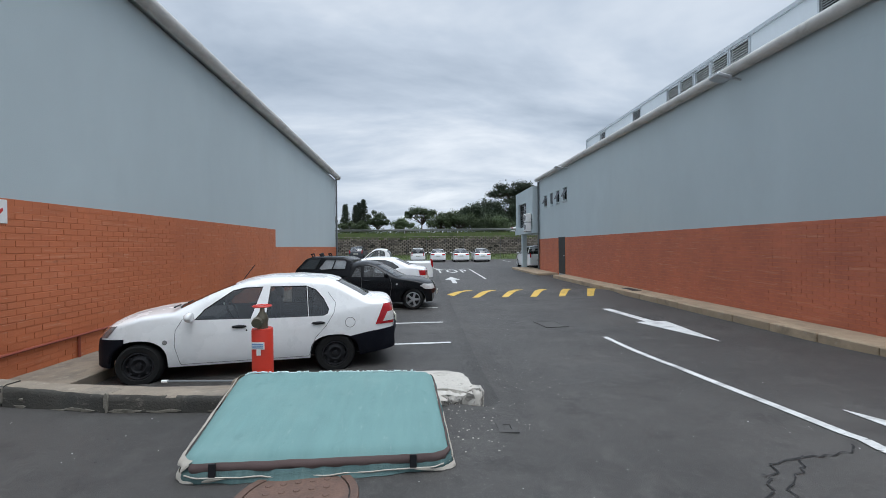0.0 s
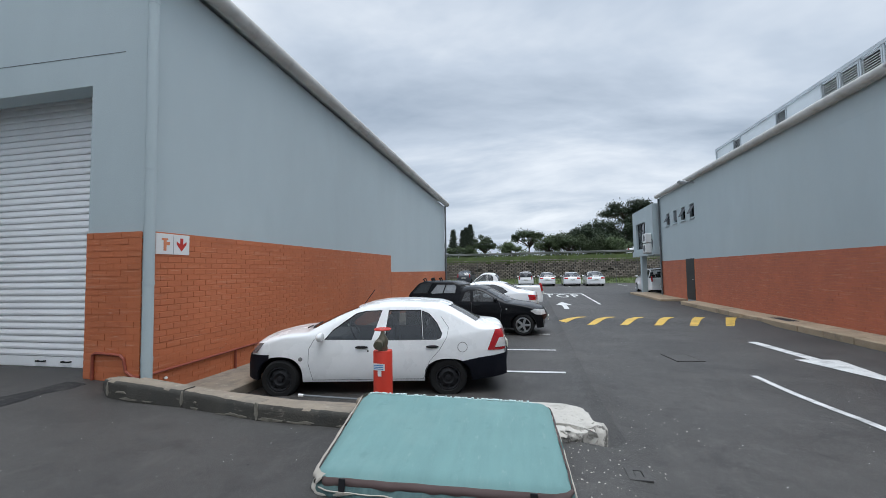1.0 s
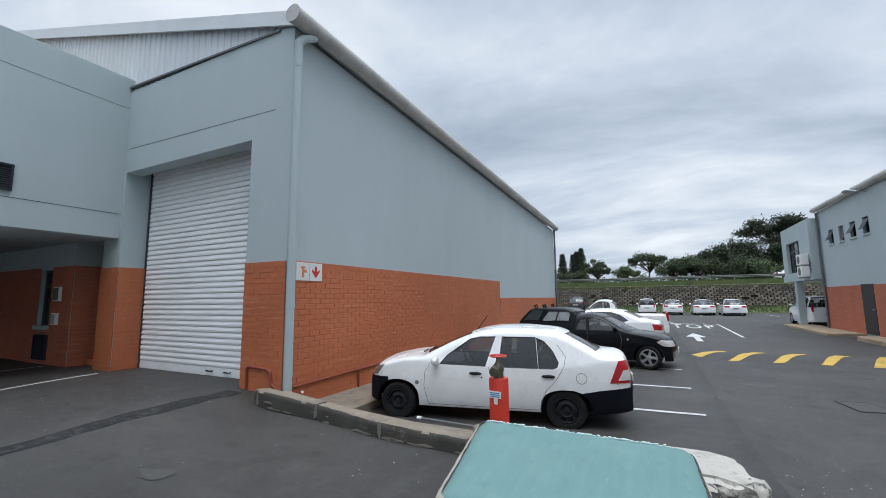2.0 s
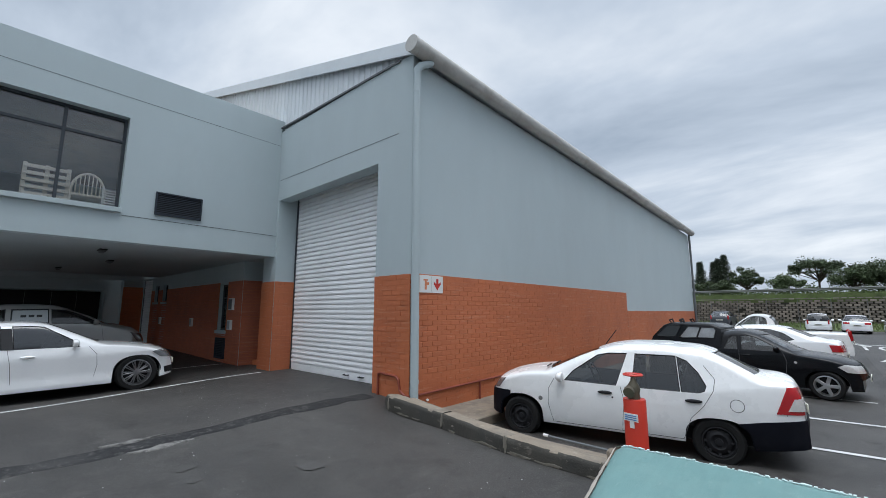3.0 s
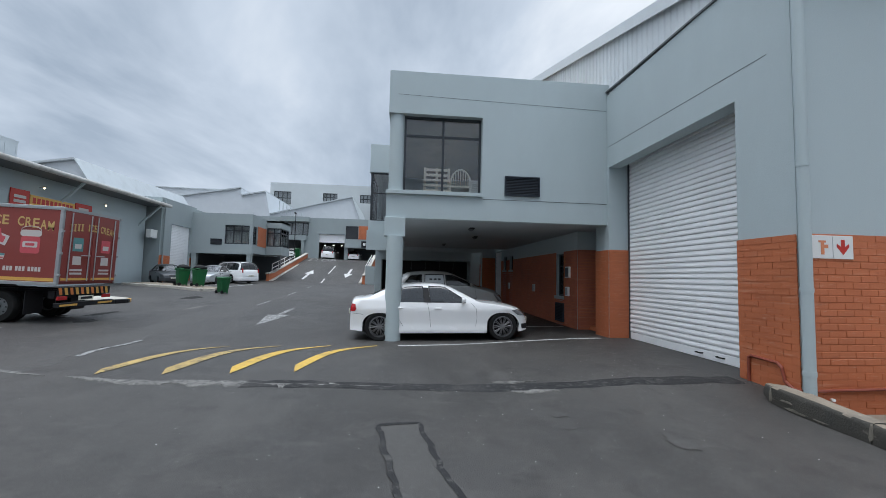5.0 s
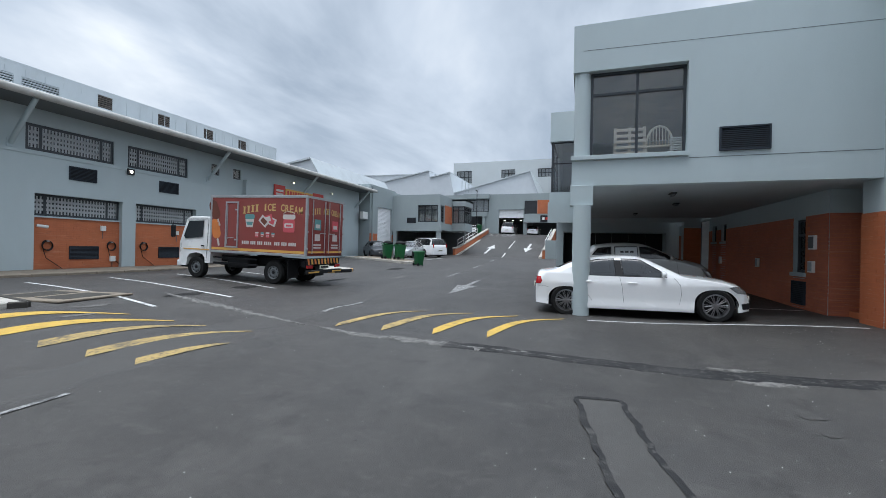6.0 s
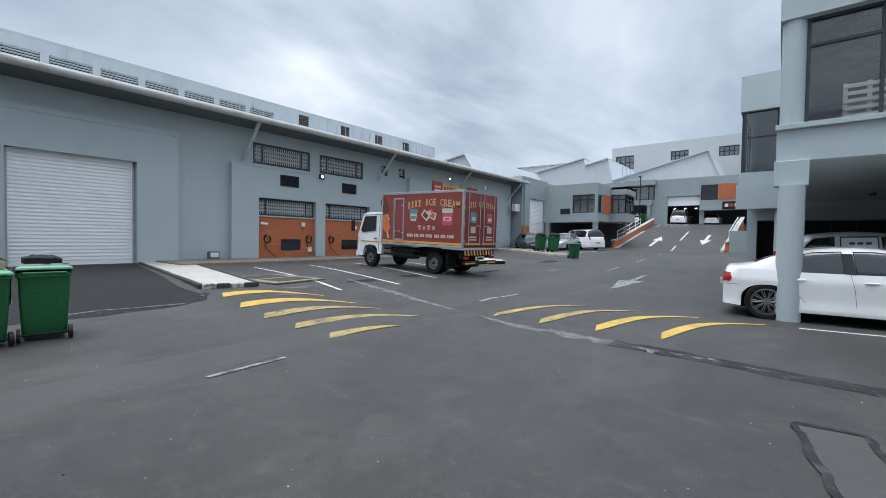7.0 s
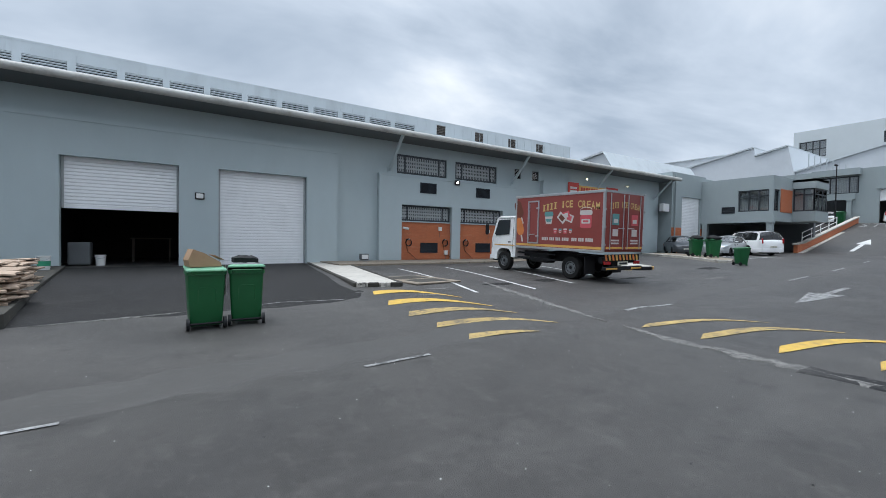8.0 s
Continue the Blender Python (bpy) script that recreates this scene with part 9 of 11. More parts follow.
# red hydrant post with its valve
hy = thing("fire_hydrant", pose(-0.73, 5.36, -0.12), "red painted hydrant post with a brass valve and hand wheel", "hydrant")
part("post", lathe_z(B(), [(0.001, 0.752), (0.098, 0.752), (0.102, 0.742), (0.102, 0.0)], 28), mat("hydrant_red", (0.60, 0.045, 0.025), 0.42, 0.06, 3, 0.05, 50, stain=(0.45, 0.03, 0.02), amount=0.4, sscale=3), hy, smooth=40)
lb_ = part("label", box(B(), -0.06, 0.075, -0.1045, -0.100, 0.56, 0.63), WHITE_P, hy, "white printed label")
lb_.matrix_local = pose(0, 0, 0, 0, 0, -8)
part("label", box(B(), -0.02, 0.02, -0.106, -0.101, 0.50, 0.56), WHITE_P, hy)
for k in range(3):
    part("label_bar", box(B(), -0.05, 0.06, -0.1075, -0.1043, 0.572 + 0.018 * k, 0.58 + 0.018 * k), mat("print_blue", (0.1, 0.25, 0.5), 0.5, 0.05, 3, 0, 50), lb_)
BRASS = mat("dull_brass", (0.17, 0.15, 0.11), 0.45, 0.2, 8, 0.1, 60, metal=0.7)
v = part("valve", lathe_z(B(), [(0.055, 0.752), (0.05, 0.80), (0.06, 0.84), (0.05, 0.88), (0.025, 0.92), (0.018, 0.98), (0.001, 0.985)], 18), BRASS, hy, smooth=40)
part("outlet", lathe_z(B(), [(0.001, 0.0), (0.03, 0.002), (0.048, 0.0), (0.048, 0.05), (0.035, 0.06), (0.035, 0.12)], 16), BRASS, hy, smooth=40).matrix_local = pose(-0.01, -0.12, 0.82, -75, 0, 10)
hwm = B()
lathe_z(hwm, [(0.085, 0.965), (0.095, 0.975), (0.085, 0.985), (0.075, 0.975), (0.085, 0.965)], 24)
box(hwm, -0.08, 0.08, -0.012, 0.012, 0.968, 0.982), box(hwm, -0.012, 0.012, -0.08, 0.08, 0.968, 0.982)
part("hand_wheel", hwm, RED, hy, smooth=40)

# teal mattress leaning on the kerb
TEAL = mat("teal_canvas", (0.142, 0.262, 0.254), 0.85, 0.10, 2.0, 0.35, 220, stain=(0.16, 0.285, 0.27), amount=0.5, sscale=1.6, stretch=(6, 1, 1))
marks(TEAL, ((1.6, 0.52, 0.68, 0.35, (0.20, 0.31, 0.295), (1, 1, 1)), (16.0, 0.60, 0.70, 0.5, (0.24, 0.34, 0.325), (1.5, 0.4, 1)), (5.0, 0.60, 0.70, 0.35, (0.095, 0.185, 0.18), (1, 1, 1))))
# darker, streaked teal for the lower edge
TEAL_D = mat("dark_teal_canvas", (0.075, 0.135, 0.132), 0.85, 0.2, 5, 0.4, 120, stain=(0.13, 0.20, 0.19), amount=0.6, sscale=6, stretch=(4, 1, 1))
BAND = mat("brown_canvas", (0.11, 0.075, 0.07), 0.85, 0.15, 3, 0.3, 150)
CREAM = mat("cream_canvas", (0.46, 0.42, 0.36), 0.85, 0.15, 3, 0.3, 150, stain=(0.3, 0.27, 0.23), amount=0.5, sscale=4)
mt = thing("mattress", pose(0, 0, 0), "worn teal canvas mattress with brown side band on the kerb", "mattress")
FL, FR, BR_, BL = Vector((-0.60, 3.69, 0.145)), Vector((1.07, 3.76, 0.135)), Vector((0.97, 4.86, 0.33)), Vector((-0.76, 4.95, 0.325))
def mat_pt(u, v, d=0.0):
    a_, b_ = max(0.0, 1 - min(u, 1 - u) / 0.06), max(0.0, 1 - min(v, 1 - v) / 0.06)
    u, v = u + 0.022 * a_ * b_ * (1 if u < 0.5 else -1), v + 0.022 * a_ * b_ * (1 if v < 0.5 else -1)
    p = FL.lerp(FR, u).lerp(BL.lerp(BR_, u), v)
    return p + Vector((0, 0.02, 0.02)) * d
bm = B()
NU, NV = 52, 36
g = []
for j in range(NV + 1):
    row = []
    for i in range(NU + 1):
        u, v = i / NU, j / NV
        p = mat_pt(u, v)
        e_ = min(u, 1 - u, v, 1 - v)
        p.z += -0.040 * (1 - min(1, e_ / 0.07)) ** 2 + 0.012 * math.sin(math.pi * u) * math.sin(math.pi * v) + 0.007 * noise.noise(Vector((u * 3.0, v * 5, 1.3))) + 0.0035 * noise.noise(Vector((u * 14, v * 9, 2.3)))
        row.append(bm.verts.new(p))
    g.append(row)
for j in range(NV):
    for i in range(NU):
        bm.faces.new((g[j][i], g[j][i + 1], g[j + 1][i + 1], g[j + 1][i]))
part("top_panel", bm, TEAL, mt, "faded teal canvas", smooth=60)
def skirt(z0, z1, out0, out1, m_, nm, lab, amount):
    """A band of cloth round the mattress from height z0 down to z1; amount(u, v) from 0 to 1 narrows it."""
    bm = B()
    ring = [(0.0, 1 - j / NV) for j in range(NV)] + [(i / NU, 0.0) for i in range(NU + 1)] + [(1.0, j / NV) for j in range(1, NV + 1)] + [(1 - i / NU, 1.0) for i in range(1, NU)]
    cu = (FL + FR + BR_ + BL) / 4
    prev = None
    for (u, v) in ring + ring[:1]:
        am = min(1.0, amount(u, v))
        if am <= 0:
            prev = None
            continue
        p = mat_pt(u, v)
        p.z -= 0.028
        n_ = Vector((p.x - cu.x, p.y - cu.y, 0)).normalized()
        w_ = (0.012 if z0 > -0.04 else 0.024) * noise.noise(Vector((u * 11, v * 11, z0 * 30)))
        fold = 0.010 * noise.noise(Vector((u * 34, v * 34, z1 * 50)))
        q = []
        for k in range(5):
            s = k / 4
            o = out0 + (out1 - out0) * s * am + 0.012 * math.sin(math.pi * s) + w_ * am + fold * s
            q.append(bm.verts.new((p.x + n_.x * o, p.y + n_.y * o, max(gz(p.x, p.y, 0.004), p.z + z0 + (z1 - z0) * s * am))))
        if prev:
            for k in range(4):
                bm.faces.new((prev[k], prev[k + 1], q[k + 1], q[k]))
        prev = q
    part(nm, bm, m_, mt, lab, smooth=60)
skirt(0.0, -0.055, 0.0, 0.012, BAND, "side_band", "brown canvas side band", lambda u, v: (v < 0.999 and u > 0.02) * (1.0 if v == 0 else 0.6))
skirt(-0.045, -0.17, 0.010, 0.060, TEAL_D, "lower_skirt", "teal canvas lower edge", lambda u, v: (0.45 + 0.55 * math.sin(math.pi * u)) if v == 0 else 0.45 * (u == 1 and v < 0.95))
skirt(0.012, -0.095, -0.004, 0.085, CREAM, "cream_edge", "folded cream canvas edge", lambda u, v: (0.38 + 0.42 * (1 - v)) * (0.45 + 0.55 * min(1.0, v / 0.2)) if u == 0 else (v == 0 and u < 0.05) * (1 - u / 0.05))
skirt(-0.085, -0.145, 0.028, 0.042, CREAM, "cream_hem", "creased cream hem at the corner", lambda u, v: (v == 0) * (u - 0.84) / 0.16 if v == 0 else (u == 1) * (1 - v / 0.4))
skirt(-0.085, -0.145, 0.028, 0.042, CREAM, "cream_hem", "creased cream hem at the corner", lambda u, v: (1 - u / 0.2) if v == 0 else (u == 0) * (1 - v / 0.3))
hem = B()
pipe(hem, [mat_pt(k / 40, 0.0) + Vector((0, -0.034 - 0.012 * noise.noise(Vector((k * 0.3, 1, 2))), -0.118 + 0.02 * abs(k / 20 - 1) + 0.012 * noise.noise(Vector((k * 0.25, 4, 2))))) for k in range(41)], 0.005, 5)
pipe(hem, [mat_pt(1.0, k / 12) + Vector((0.035, 0, -0.10 - 0.01 * (k % 2))) for k in range(9)], 0.005, 5)
part("piping", hem, CREAM, mt, "pale piping along the hem")
part("core", box(B(), -0.5, 0.5, -0.4, 0.4, -0.05, 0.02, 0.01), BAND, mt).matrix_local = pose(0.18, 4.30, 0.13, 9.5)
for u in (0.125, 0.86):
    p = mat_pt(u, 0.0)
    part("strap", box(B(), -0.022, 0.022, -0.012, 0.0, -0.085, 0.0, 0.003), BLACK_P, mt, "black strap").matrix_local = pose(p.x, p.y - 0.018, p.z - 0.02, -6)
rg = B()
pipe(rg, [mat_pt(k / 24, 1.0) + Vector((0, 0.004 * (k % 2), -0.030 + 0.004 * (k % 3))) for k in range(0, 23)], 0.006, 5)
for i in range(70):
    u = random.uniform(0.02, 0.9)
    p = mat_pt(u, 1.0)
    s = random.uniform(0.003, 0.010)
    box(rg, p.x - s, p.x + s, p.y - 0.01, p.y + 0.015, p.z - 0.022, p.z - 0.022 + s * 0.9)
tagged(part("frayed_edge", rg, mat("pale_foam", (0.55, 0.68, 0.66), 0.9, 0.2, 9, 0.3, 90), mt, "pale frayed foam along the edge"), kind="stuff")

# ---- bins ----
GREEN = mat("green_bin_plastic", (0.010, 0.115, 0.036), 0.42, 0.08, 2, 0.08, 70, stain=(0.03, 0.12, 0.05), amount=0.3, sscale=2)
GREEN_L = mat("pale_green_lid", (0.17, 0.42, 0.26), 0.45, 0.1, 2, 0.08, 70, stain=(0.05, 0.2, 0.1), amount=0.4, sscale=2)


def wheelie_bin(m, label, lid_open=False, lid_mat=None, group="wheelie bins"):
    """A 240 litre wheeled bin; the front faces -y."""
    t = thing("wheelie_bin", m, label, "bin", group)
    bm = B()
    rings = []
    for z, w, d, o in ((0.06, 0.235, 0.22, 0.04), (0.10, 0.24, 0.24, 0.04), (0.55, 0.262, 0.29, 0.02), (0.93, 0.275, 0.33, 0.0), (0.935, 0.295, 0.35, 0.0), (1.0, 0.295, 0.35, 0.0)):
        r_ = 0.05
        pts = []
        for cx, cy, a0 in ((w - r_, d - r_, 0), (-w + r_, d - r_, 90), (-w + r_, -d + r_, 180), (w - r_, -d + r_, 270)):
            for k in range(4):
                a_ = radians(a0 + 30 * k)
                pts.append((cx + r_ * math.cos(a_), cy + o + r_ * math.sin(a_), z))
        rings.append([bm.verts.new(p) for p in pts])
    for p, q in zip(rings, rings[1:]):
        for i in range(len(p)):
            j = (i + 1) % len(p)
            bm.faces.new((p[i], p[j], q[j], q[i]))
    bm.faces.new(rings[0])
    body = part("body", bm, GREEN, t, "green plastic body", smooth=35)
    e_ = B()
    pipe(e_, [(-0.13, -0.262, 0.45), (-0.13, -0.287, 0.68), (-0.10, -0.293, 0.72), (0.10, -0.293, 0.72), (0.13, -0.287, 0.68), (0.13, -0.262, 0.45)], 0.006, 5)
    part("moulded_rib", e_, GREEN, body)
    part("moulded_rib", pipe(B(), [(-0.13, 0.303, 0.45), (-0.13, 0.317, 0.68), (-0.10, 0.319, 0.72), (0.10, 0.319, 0.72), (0.13, 0.317, 0.68), (0.13, 0.303, 0.45)], 0.006, 5), GREEN, body)
    lid = B()
    rings = []
    for z, w, d in ((0.0, 0.30, 0.36), (0.035, 0.30, 0.36), (0.06, 0.26, 0.31), (0.068, 0.1, 0.12)):
        rings.append([lid.verts.new(p) for p in ((w, d, z), (-w, d, z), (-w, -d, z), (w, -d, z))])
    for p, q in zip(rings, rings[1:]):
        for i in range(4):
            lid.faces.new((p[i], p[(i + 1) % 4], q[(i + 1) % 4], q[i]))
    lid.faces.new(rings[-1]), lid.faces.new(rings[0][::-1])
    bmesh.ops.bevel(lid, geom=[ed for ed in lid.edges], offset=0.008, segments=1, affect="EDGES")
    l_ = part("lid", lid, lid_mat or GREEN_L, t, "faded pale green lid", smooth=40)
    l_.matrix_local = pose(0, 0.0, 1.005, -3 if not lid_open else 6)
    for s in (-0.18, 0.18):
        part("lid_grip", box(B(), s - 0.05, s + 0.05, -0.40, -0.352, -0.015, 0.012, 0.006), lid_mat or GREEN_L, l_)
    part("rear_handle", pipe(B(), [(-0.22, 0.34, 0.98), (-0.22, 0.42, 1.0), (0.22, 0.42, 1.0), (0.22, 0.34, 0.98)], 0.016, 8), GREEN, t)
    part("front_bar", cyl(B(), (-0.24, -0.21, 0.10), (0.24, -0.21, 0.10), 0.014, seg=8), BLACK_P, t)
    for s in (-1, 1):
        part("wheel", cyl(B(), (s * 0.25, 0.30, 0.10), (s * 0.295, 0.30, 0.10), 0.10, seg=20), BLACK_P, t)
        part("foot", box(B(), s * 0.2 - 0.03, s * 0.2 + 0.03, -0.2, -0.1, 0.0, 0.075, 0.008), GREEN, t)
    part("axle", cyl(B(), (-0.26, 0.30, 0.10), (0.26, 0.30, 0.10), 0.018, seg=8), BLACK_P, t)
    return t


wheelie_bin(pose(0.115, -6.62, gz(0.115, -6.62, 0), 0, 0, 3), "green wheelie bin with a torn cardboard box on its lid", lid_mat=GREEN_L).scale = (0.85, 0.82, 0.83)
wheelie_bin(pose(-0.448, -6.71, gz(-0.448, -6.71, 0), 0, 0, -5), "green wheelie bin with rubbish on its pale lid", lid_open=True).scale = (0.85, 0.82, 0.83)
KRAFT = mat("cardboard", (0.42, 0.27, 0.16), 0.85, 0.15, 3, 0.2, 60, stain=(0.3, 0.18, 0.1), amount=0.4, sscale=4)
cb = thing("cardboard_box", pose(0.15, -6.6, gz(0.15, -6.6, 0.888), 0, 0, 10), "torn brown cardboard box tipped on the bin lid", "box")
bm = B()
extrude_poly(bm, [(-0.22, 0.0), (0.19, 0.0), (0.21, 0.10), (0.15, 0.25), (0.02, 0.20), (-0.20, 0.06)], "y", -0.17, 0.17)
part("carton", bm, KRAFT, cb)
part("torn_strip", box(B(), -0.268, -0.262, 0.10, 0.19, -0.42, 0.02), KERB_W, cb, "pale torn strip hanging down")
part("flap", box(B(), -0.14, 0.0, -0.16, 0.16, 0, 0.006), KRAFT, cb).matrix_local = pose(-0.13, 0, 0.16, 0, -30, 0)
rb = thing("rubbish_bag", pose(-0.44, -6.82, gz(-0.44, -6.82, 0.935)), "flat crumpled black rubbish bag lying on the bin lid", "bag")
bm = B()
bmesh.ops.create_grid(bm, x_segments=14, y_segments=9, size=0.5)
for v_ in bm.verts:
    rim_ = max(abs(v_.co.x), abs(v_.co.y)) * 2
    v_.co = Vector((v_.co.x * 0.34 * (1 + 0.10 * noise.noise(v_.co * 7)), v_.co.y * 0.34 * (1 + 0.14 * noise.noise(v_.co * 8)), 0.085 + 0.03 * noise.noise(v_.co * 5) - 0.03 * rim_ ** 4))
ext = bmesh.ops.extrude_face_region(bm, geom=bm.faces[:])
for v_ in (g_ for g_ in ext["geom"] if isinstance(g_, bmesh.types.BMVert)):
    v_.co.z = -0.01
part("sack", bm, mat("black_bag", (0.011, 0.011, 0.012), 0.65, 0.2, 6, 0.3, 30, spec=0.25), rb, smooth=50)
for x, y, r_ in ((-27.3, -13.05, 170), (-27.0, -11.9, 175)):
    wheelie_bin(pose(x, y, gz(x, y, 0.13), 0, 0, r_ + 60), "dark green wheelie bin filled with black bags", True, GREEN, "far wheelie bins").scale = (1.02, 1.02, 1.02)
    bgs = thing("rubbish_bag", pose(x, y, gz(x, y, 1.27)), "black rubbish bag heaped on the bin", "bag", "rubbish bags")
    bm = B()
    bmesh.ops.create_icosphere(bm, subdivisions=3, radius=0.38)
    for v_ in bm.verts:
        v_.co = Vector((v_.co.x, v_.co.y * 0.9, v_.co.z * 0.5)) * (1 + 0.25 * noise.noise(v_.co * 4 + Vector((x, 0, 0))))
    part("sack", bm, MATS["black_bag"], bgs, smooth=60)
wheelie_bin(pose(-23.6, -9.05, gz(-23.6, -9.05, 0), 0, 0, 240), "dull green wheelie bin standing alone in the yard", False, GREEN, "far wheelie bins").scale = (0.82, 0.82, 0.85)


# ---- south side of the yard: pavement, tongue kerb, fittings, store ----
pvs = struct("pavement_south", box(B(), -34.0, -5.3, SY + 0.001, -16.85, -0.2, 0.25), CONC, "mossy concrete pavement strip along the yard building", "pavement")
for i in range(29):
    x = -5.3 - i * 0.98
    k = part("kerb_stone", box(B(), -0.97, -0.01, -0.09, 0.09, -0.2, 0.255, 0.018), CONC, pvs)
    k.location = (x, -16.77 + random.uniform(-0.01, 0.01), random.uniform(-0.005, 0.005))
tg = thing("kerb_tongue", pose(0, 0, 0), "raised concrete kerb tongue with a pale top beside the roller door", "kerb")
tp = [(-4.75, -19.25), (-3.42, -9.72), (-4.55, -9.42), (-5.9, -16.7), (-6.1, -19.25)]
bm = B()
extrude_poly(bm, tp, "z", -0.1, 0.2)
part("core", bm, CONC_L, tg)
for (xa, ya), (xb, yb), n in ((tp[0], tp[1], 10), (tp[1], tp[2], 4), (tp[3], tp[2], 8)):
    d = Vector((xb - xa, yb - ya))
    for i in range(n):
        k = part("kerb_stone", box(B(), 0.006, d.length / n - 0.006, -0.07, 0.05, -0.15, 0.215, 0.02), (KERB_W if i % 2 == 0 else CONC_D) if n == 4 else CONC_D, tg)
        k.matrix_local = pose(xa + d.x * i / n, ya + d.y * i / n, random.uniform(-0.006, 0.006), 0, 0, math.degrees(math.atan2(d.y, d.x)))
ki = thing("kerb_island", pose(0, 0, 0.0), "low pale concrete island with a yellow and black kerb edge", "kerb")
kp = [(-14.6, -10.9), (-16.2, -9.9), (-16.6, -9.75), (-17.2, -10.0), (-18.2, -11.4), (-17.5, -12.8)]
bm = B()
extrude_poly(bm, kp, "z", 0.0, 0.33)
part("core", bm, CONC_L, ki)
for (xa, ya), (xb, yb), n in ((kp[0], kp[1], 5), (kp[1], kp[2], 1), (kp[2], kp[3], 2), (kp[3], kp[4], 4)):
    d = Vector((xb - xa, yb - ya))
    for i in range(n):
        k = part("kerb_stone", box(B(), 0.005, d.length / n - 0.005, -0.09, 0.04, 0.0, 0.32, 0.02), T_YEL if i % 2 else BLACK_P, ki)
        k.matrix_local = pose(xa + d.x * i / n, ya + d.y * i / n, 0, 0, 0, math.degrees(math.atan2(d.y, d.x)))
bp = thing("bin_pavement", pose(0, 0, 0), "low concrete kerbed strip under the far bins", "kerb")
front = [(-29.6, -18.0), (-27.9, -15.5), (-26.4, -13.3), (-24.9, -11.4), (-24.3, -10.5)]
back = [(-31.4, -17.0), (-29.8, -14.7), (-28.4, -12.5), (-26.6, -10.6), (-25.0, -10.1)]
bm = B()
top = [(bm.verts.new((*f_, gz(*f_, 0.13))), bm.verts.new((*b_, gz(*b_, 0.13)))) for f_, b_ in zip(front, back)]
low = [(bm.verts.new((*f_, gz(*f_, -0.05))), bm.verts.new((*b_, gz(*b_, -0.05)))) for f_, b_ in zip(front, back)]
for i in range(4):
    bm.faces.new((top[i][0], top[i + 1][0], top[i + 1][1], top[i][1]))
    bm.faces.new((low[i][0], low[i + 1][0], top[i + 1][0], top[i][0])), bm.faces.new((low[i][1], top[i][1], top[i + 1][1], low[i + 1][1]))
bm.faces.new((low[4][0], low[4][1], top[4][1], top[4][0]))
part("core", bm, CONC, bp)
for (xa, ya), (xb, yb) in zip(front + [front[-1]], front[1:] + [back[-1]]):
    d = Vector((xb - xa, yb - ya))
    n = max(1, int(d.length / 0.9))
    for i in range(n if d.length > 0.1 else 0):
        x, y = xa + d.x * i / n, ya + d.y * i / n
        k = part("kerb_stone", box(B(), 0.005, d.length / n - 0.005, -0.08, 0.08, -0.1, 0.145, 0.02), CONC_L, bp)
        k.matrix_local = pose(x, y, gz(x, y, 0), 0, 0, math.degrees(math.atan2(d.y, d.x)))
fl = thing("flood_light", pose(-7.35, -18.9, 0.25), "grey flood lamp standing on the pavement by the wall", "lamp")
part("body", box(B(), -0.22, 0.22, -0.15, 0.12, 0.06, 0.36, 0.04), GREY_D, fl)
part("lens", box(B(), -0.17, 0.17, 0.12, 0.135, 0.10, 0.31, 0.01), WHITE_P, fl)
part("bracket", box(B(), -0.26, 0.26, -0.05, 0.05, 0.0, 0.06, 0.01), METAL, fl)


def bulkhead(x, y, z, lit, label):
    t = thing("wall_lamp", pose(x, y, z), label, "wall lamp", "yard wall lamps")
    part("base", box(B(), -0.17, 0.17, 0.0, 0.06, 0, 0.28, 0.02), BLACK_P, t)
    part("lens", box(B(), -0.13 if not lit else -0.07, 0.13 if not lit else 0.07, 0.058, 0.10, 0.04 if not lit else 0.08, 0.24 if not lit else 0.20, 0.02), mat("lit_lens", (1.0, 0.95, 0.85), 0.3, 0.02, 2, 0, 40, emit=5.0) if lit else WHITE_P, t, "glowing lens" if lit else "white lens")
    return t


bulkhead(-0.36, SY, 2.85, False, "square white bulkhead lamp in a black rim on the wall")
bulkhead(-13.1, SY + 0.03, 4.48, True, "lit flood lamp fixed on the panel edge")
for x, z in ((-19.6, 3.6), (-24.2, 5.75), (-29.0, 5.6)):
    t = thing("wall_lamp", pose(x, SY + 0.03, z), "small lit lamp on an arm over the signs", "wall lamp", "yard wall lamps")
    part("arm", pipe(B(), [(0, -0.05, 0.1), (0, 0.25, 0.15)], 0.02, 6), METAL, t)
    part("lens", box(B(), -0.05, 0.05, 0.2, 0.28, 0.03, 0.10, 0.02), mat("lit_lens_warm", (1.0, 0.8, 0.45), 0.3, 0.02, 2, 0, 40, emit=6.0), t, "glowing lens")
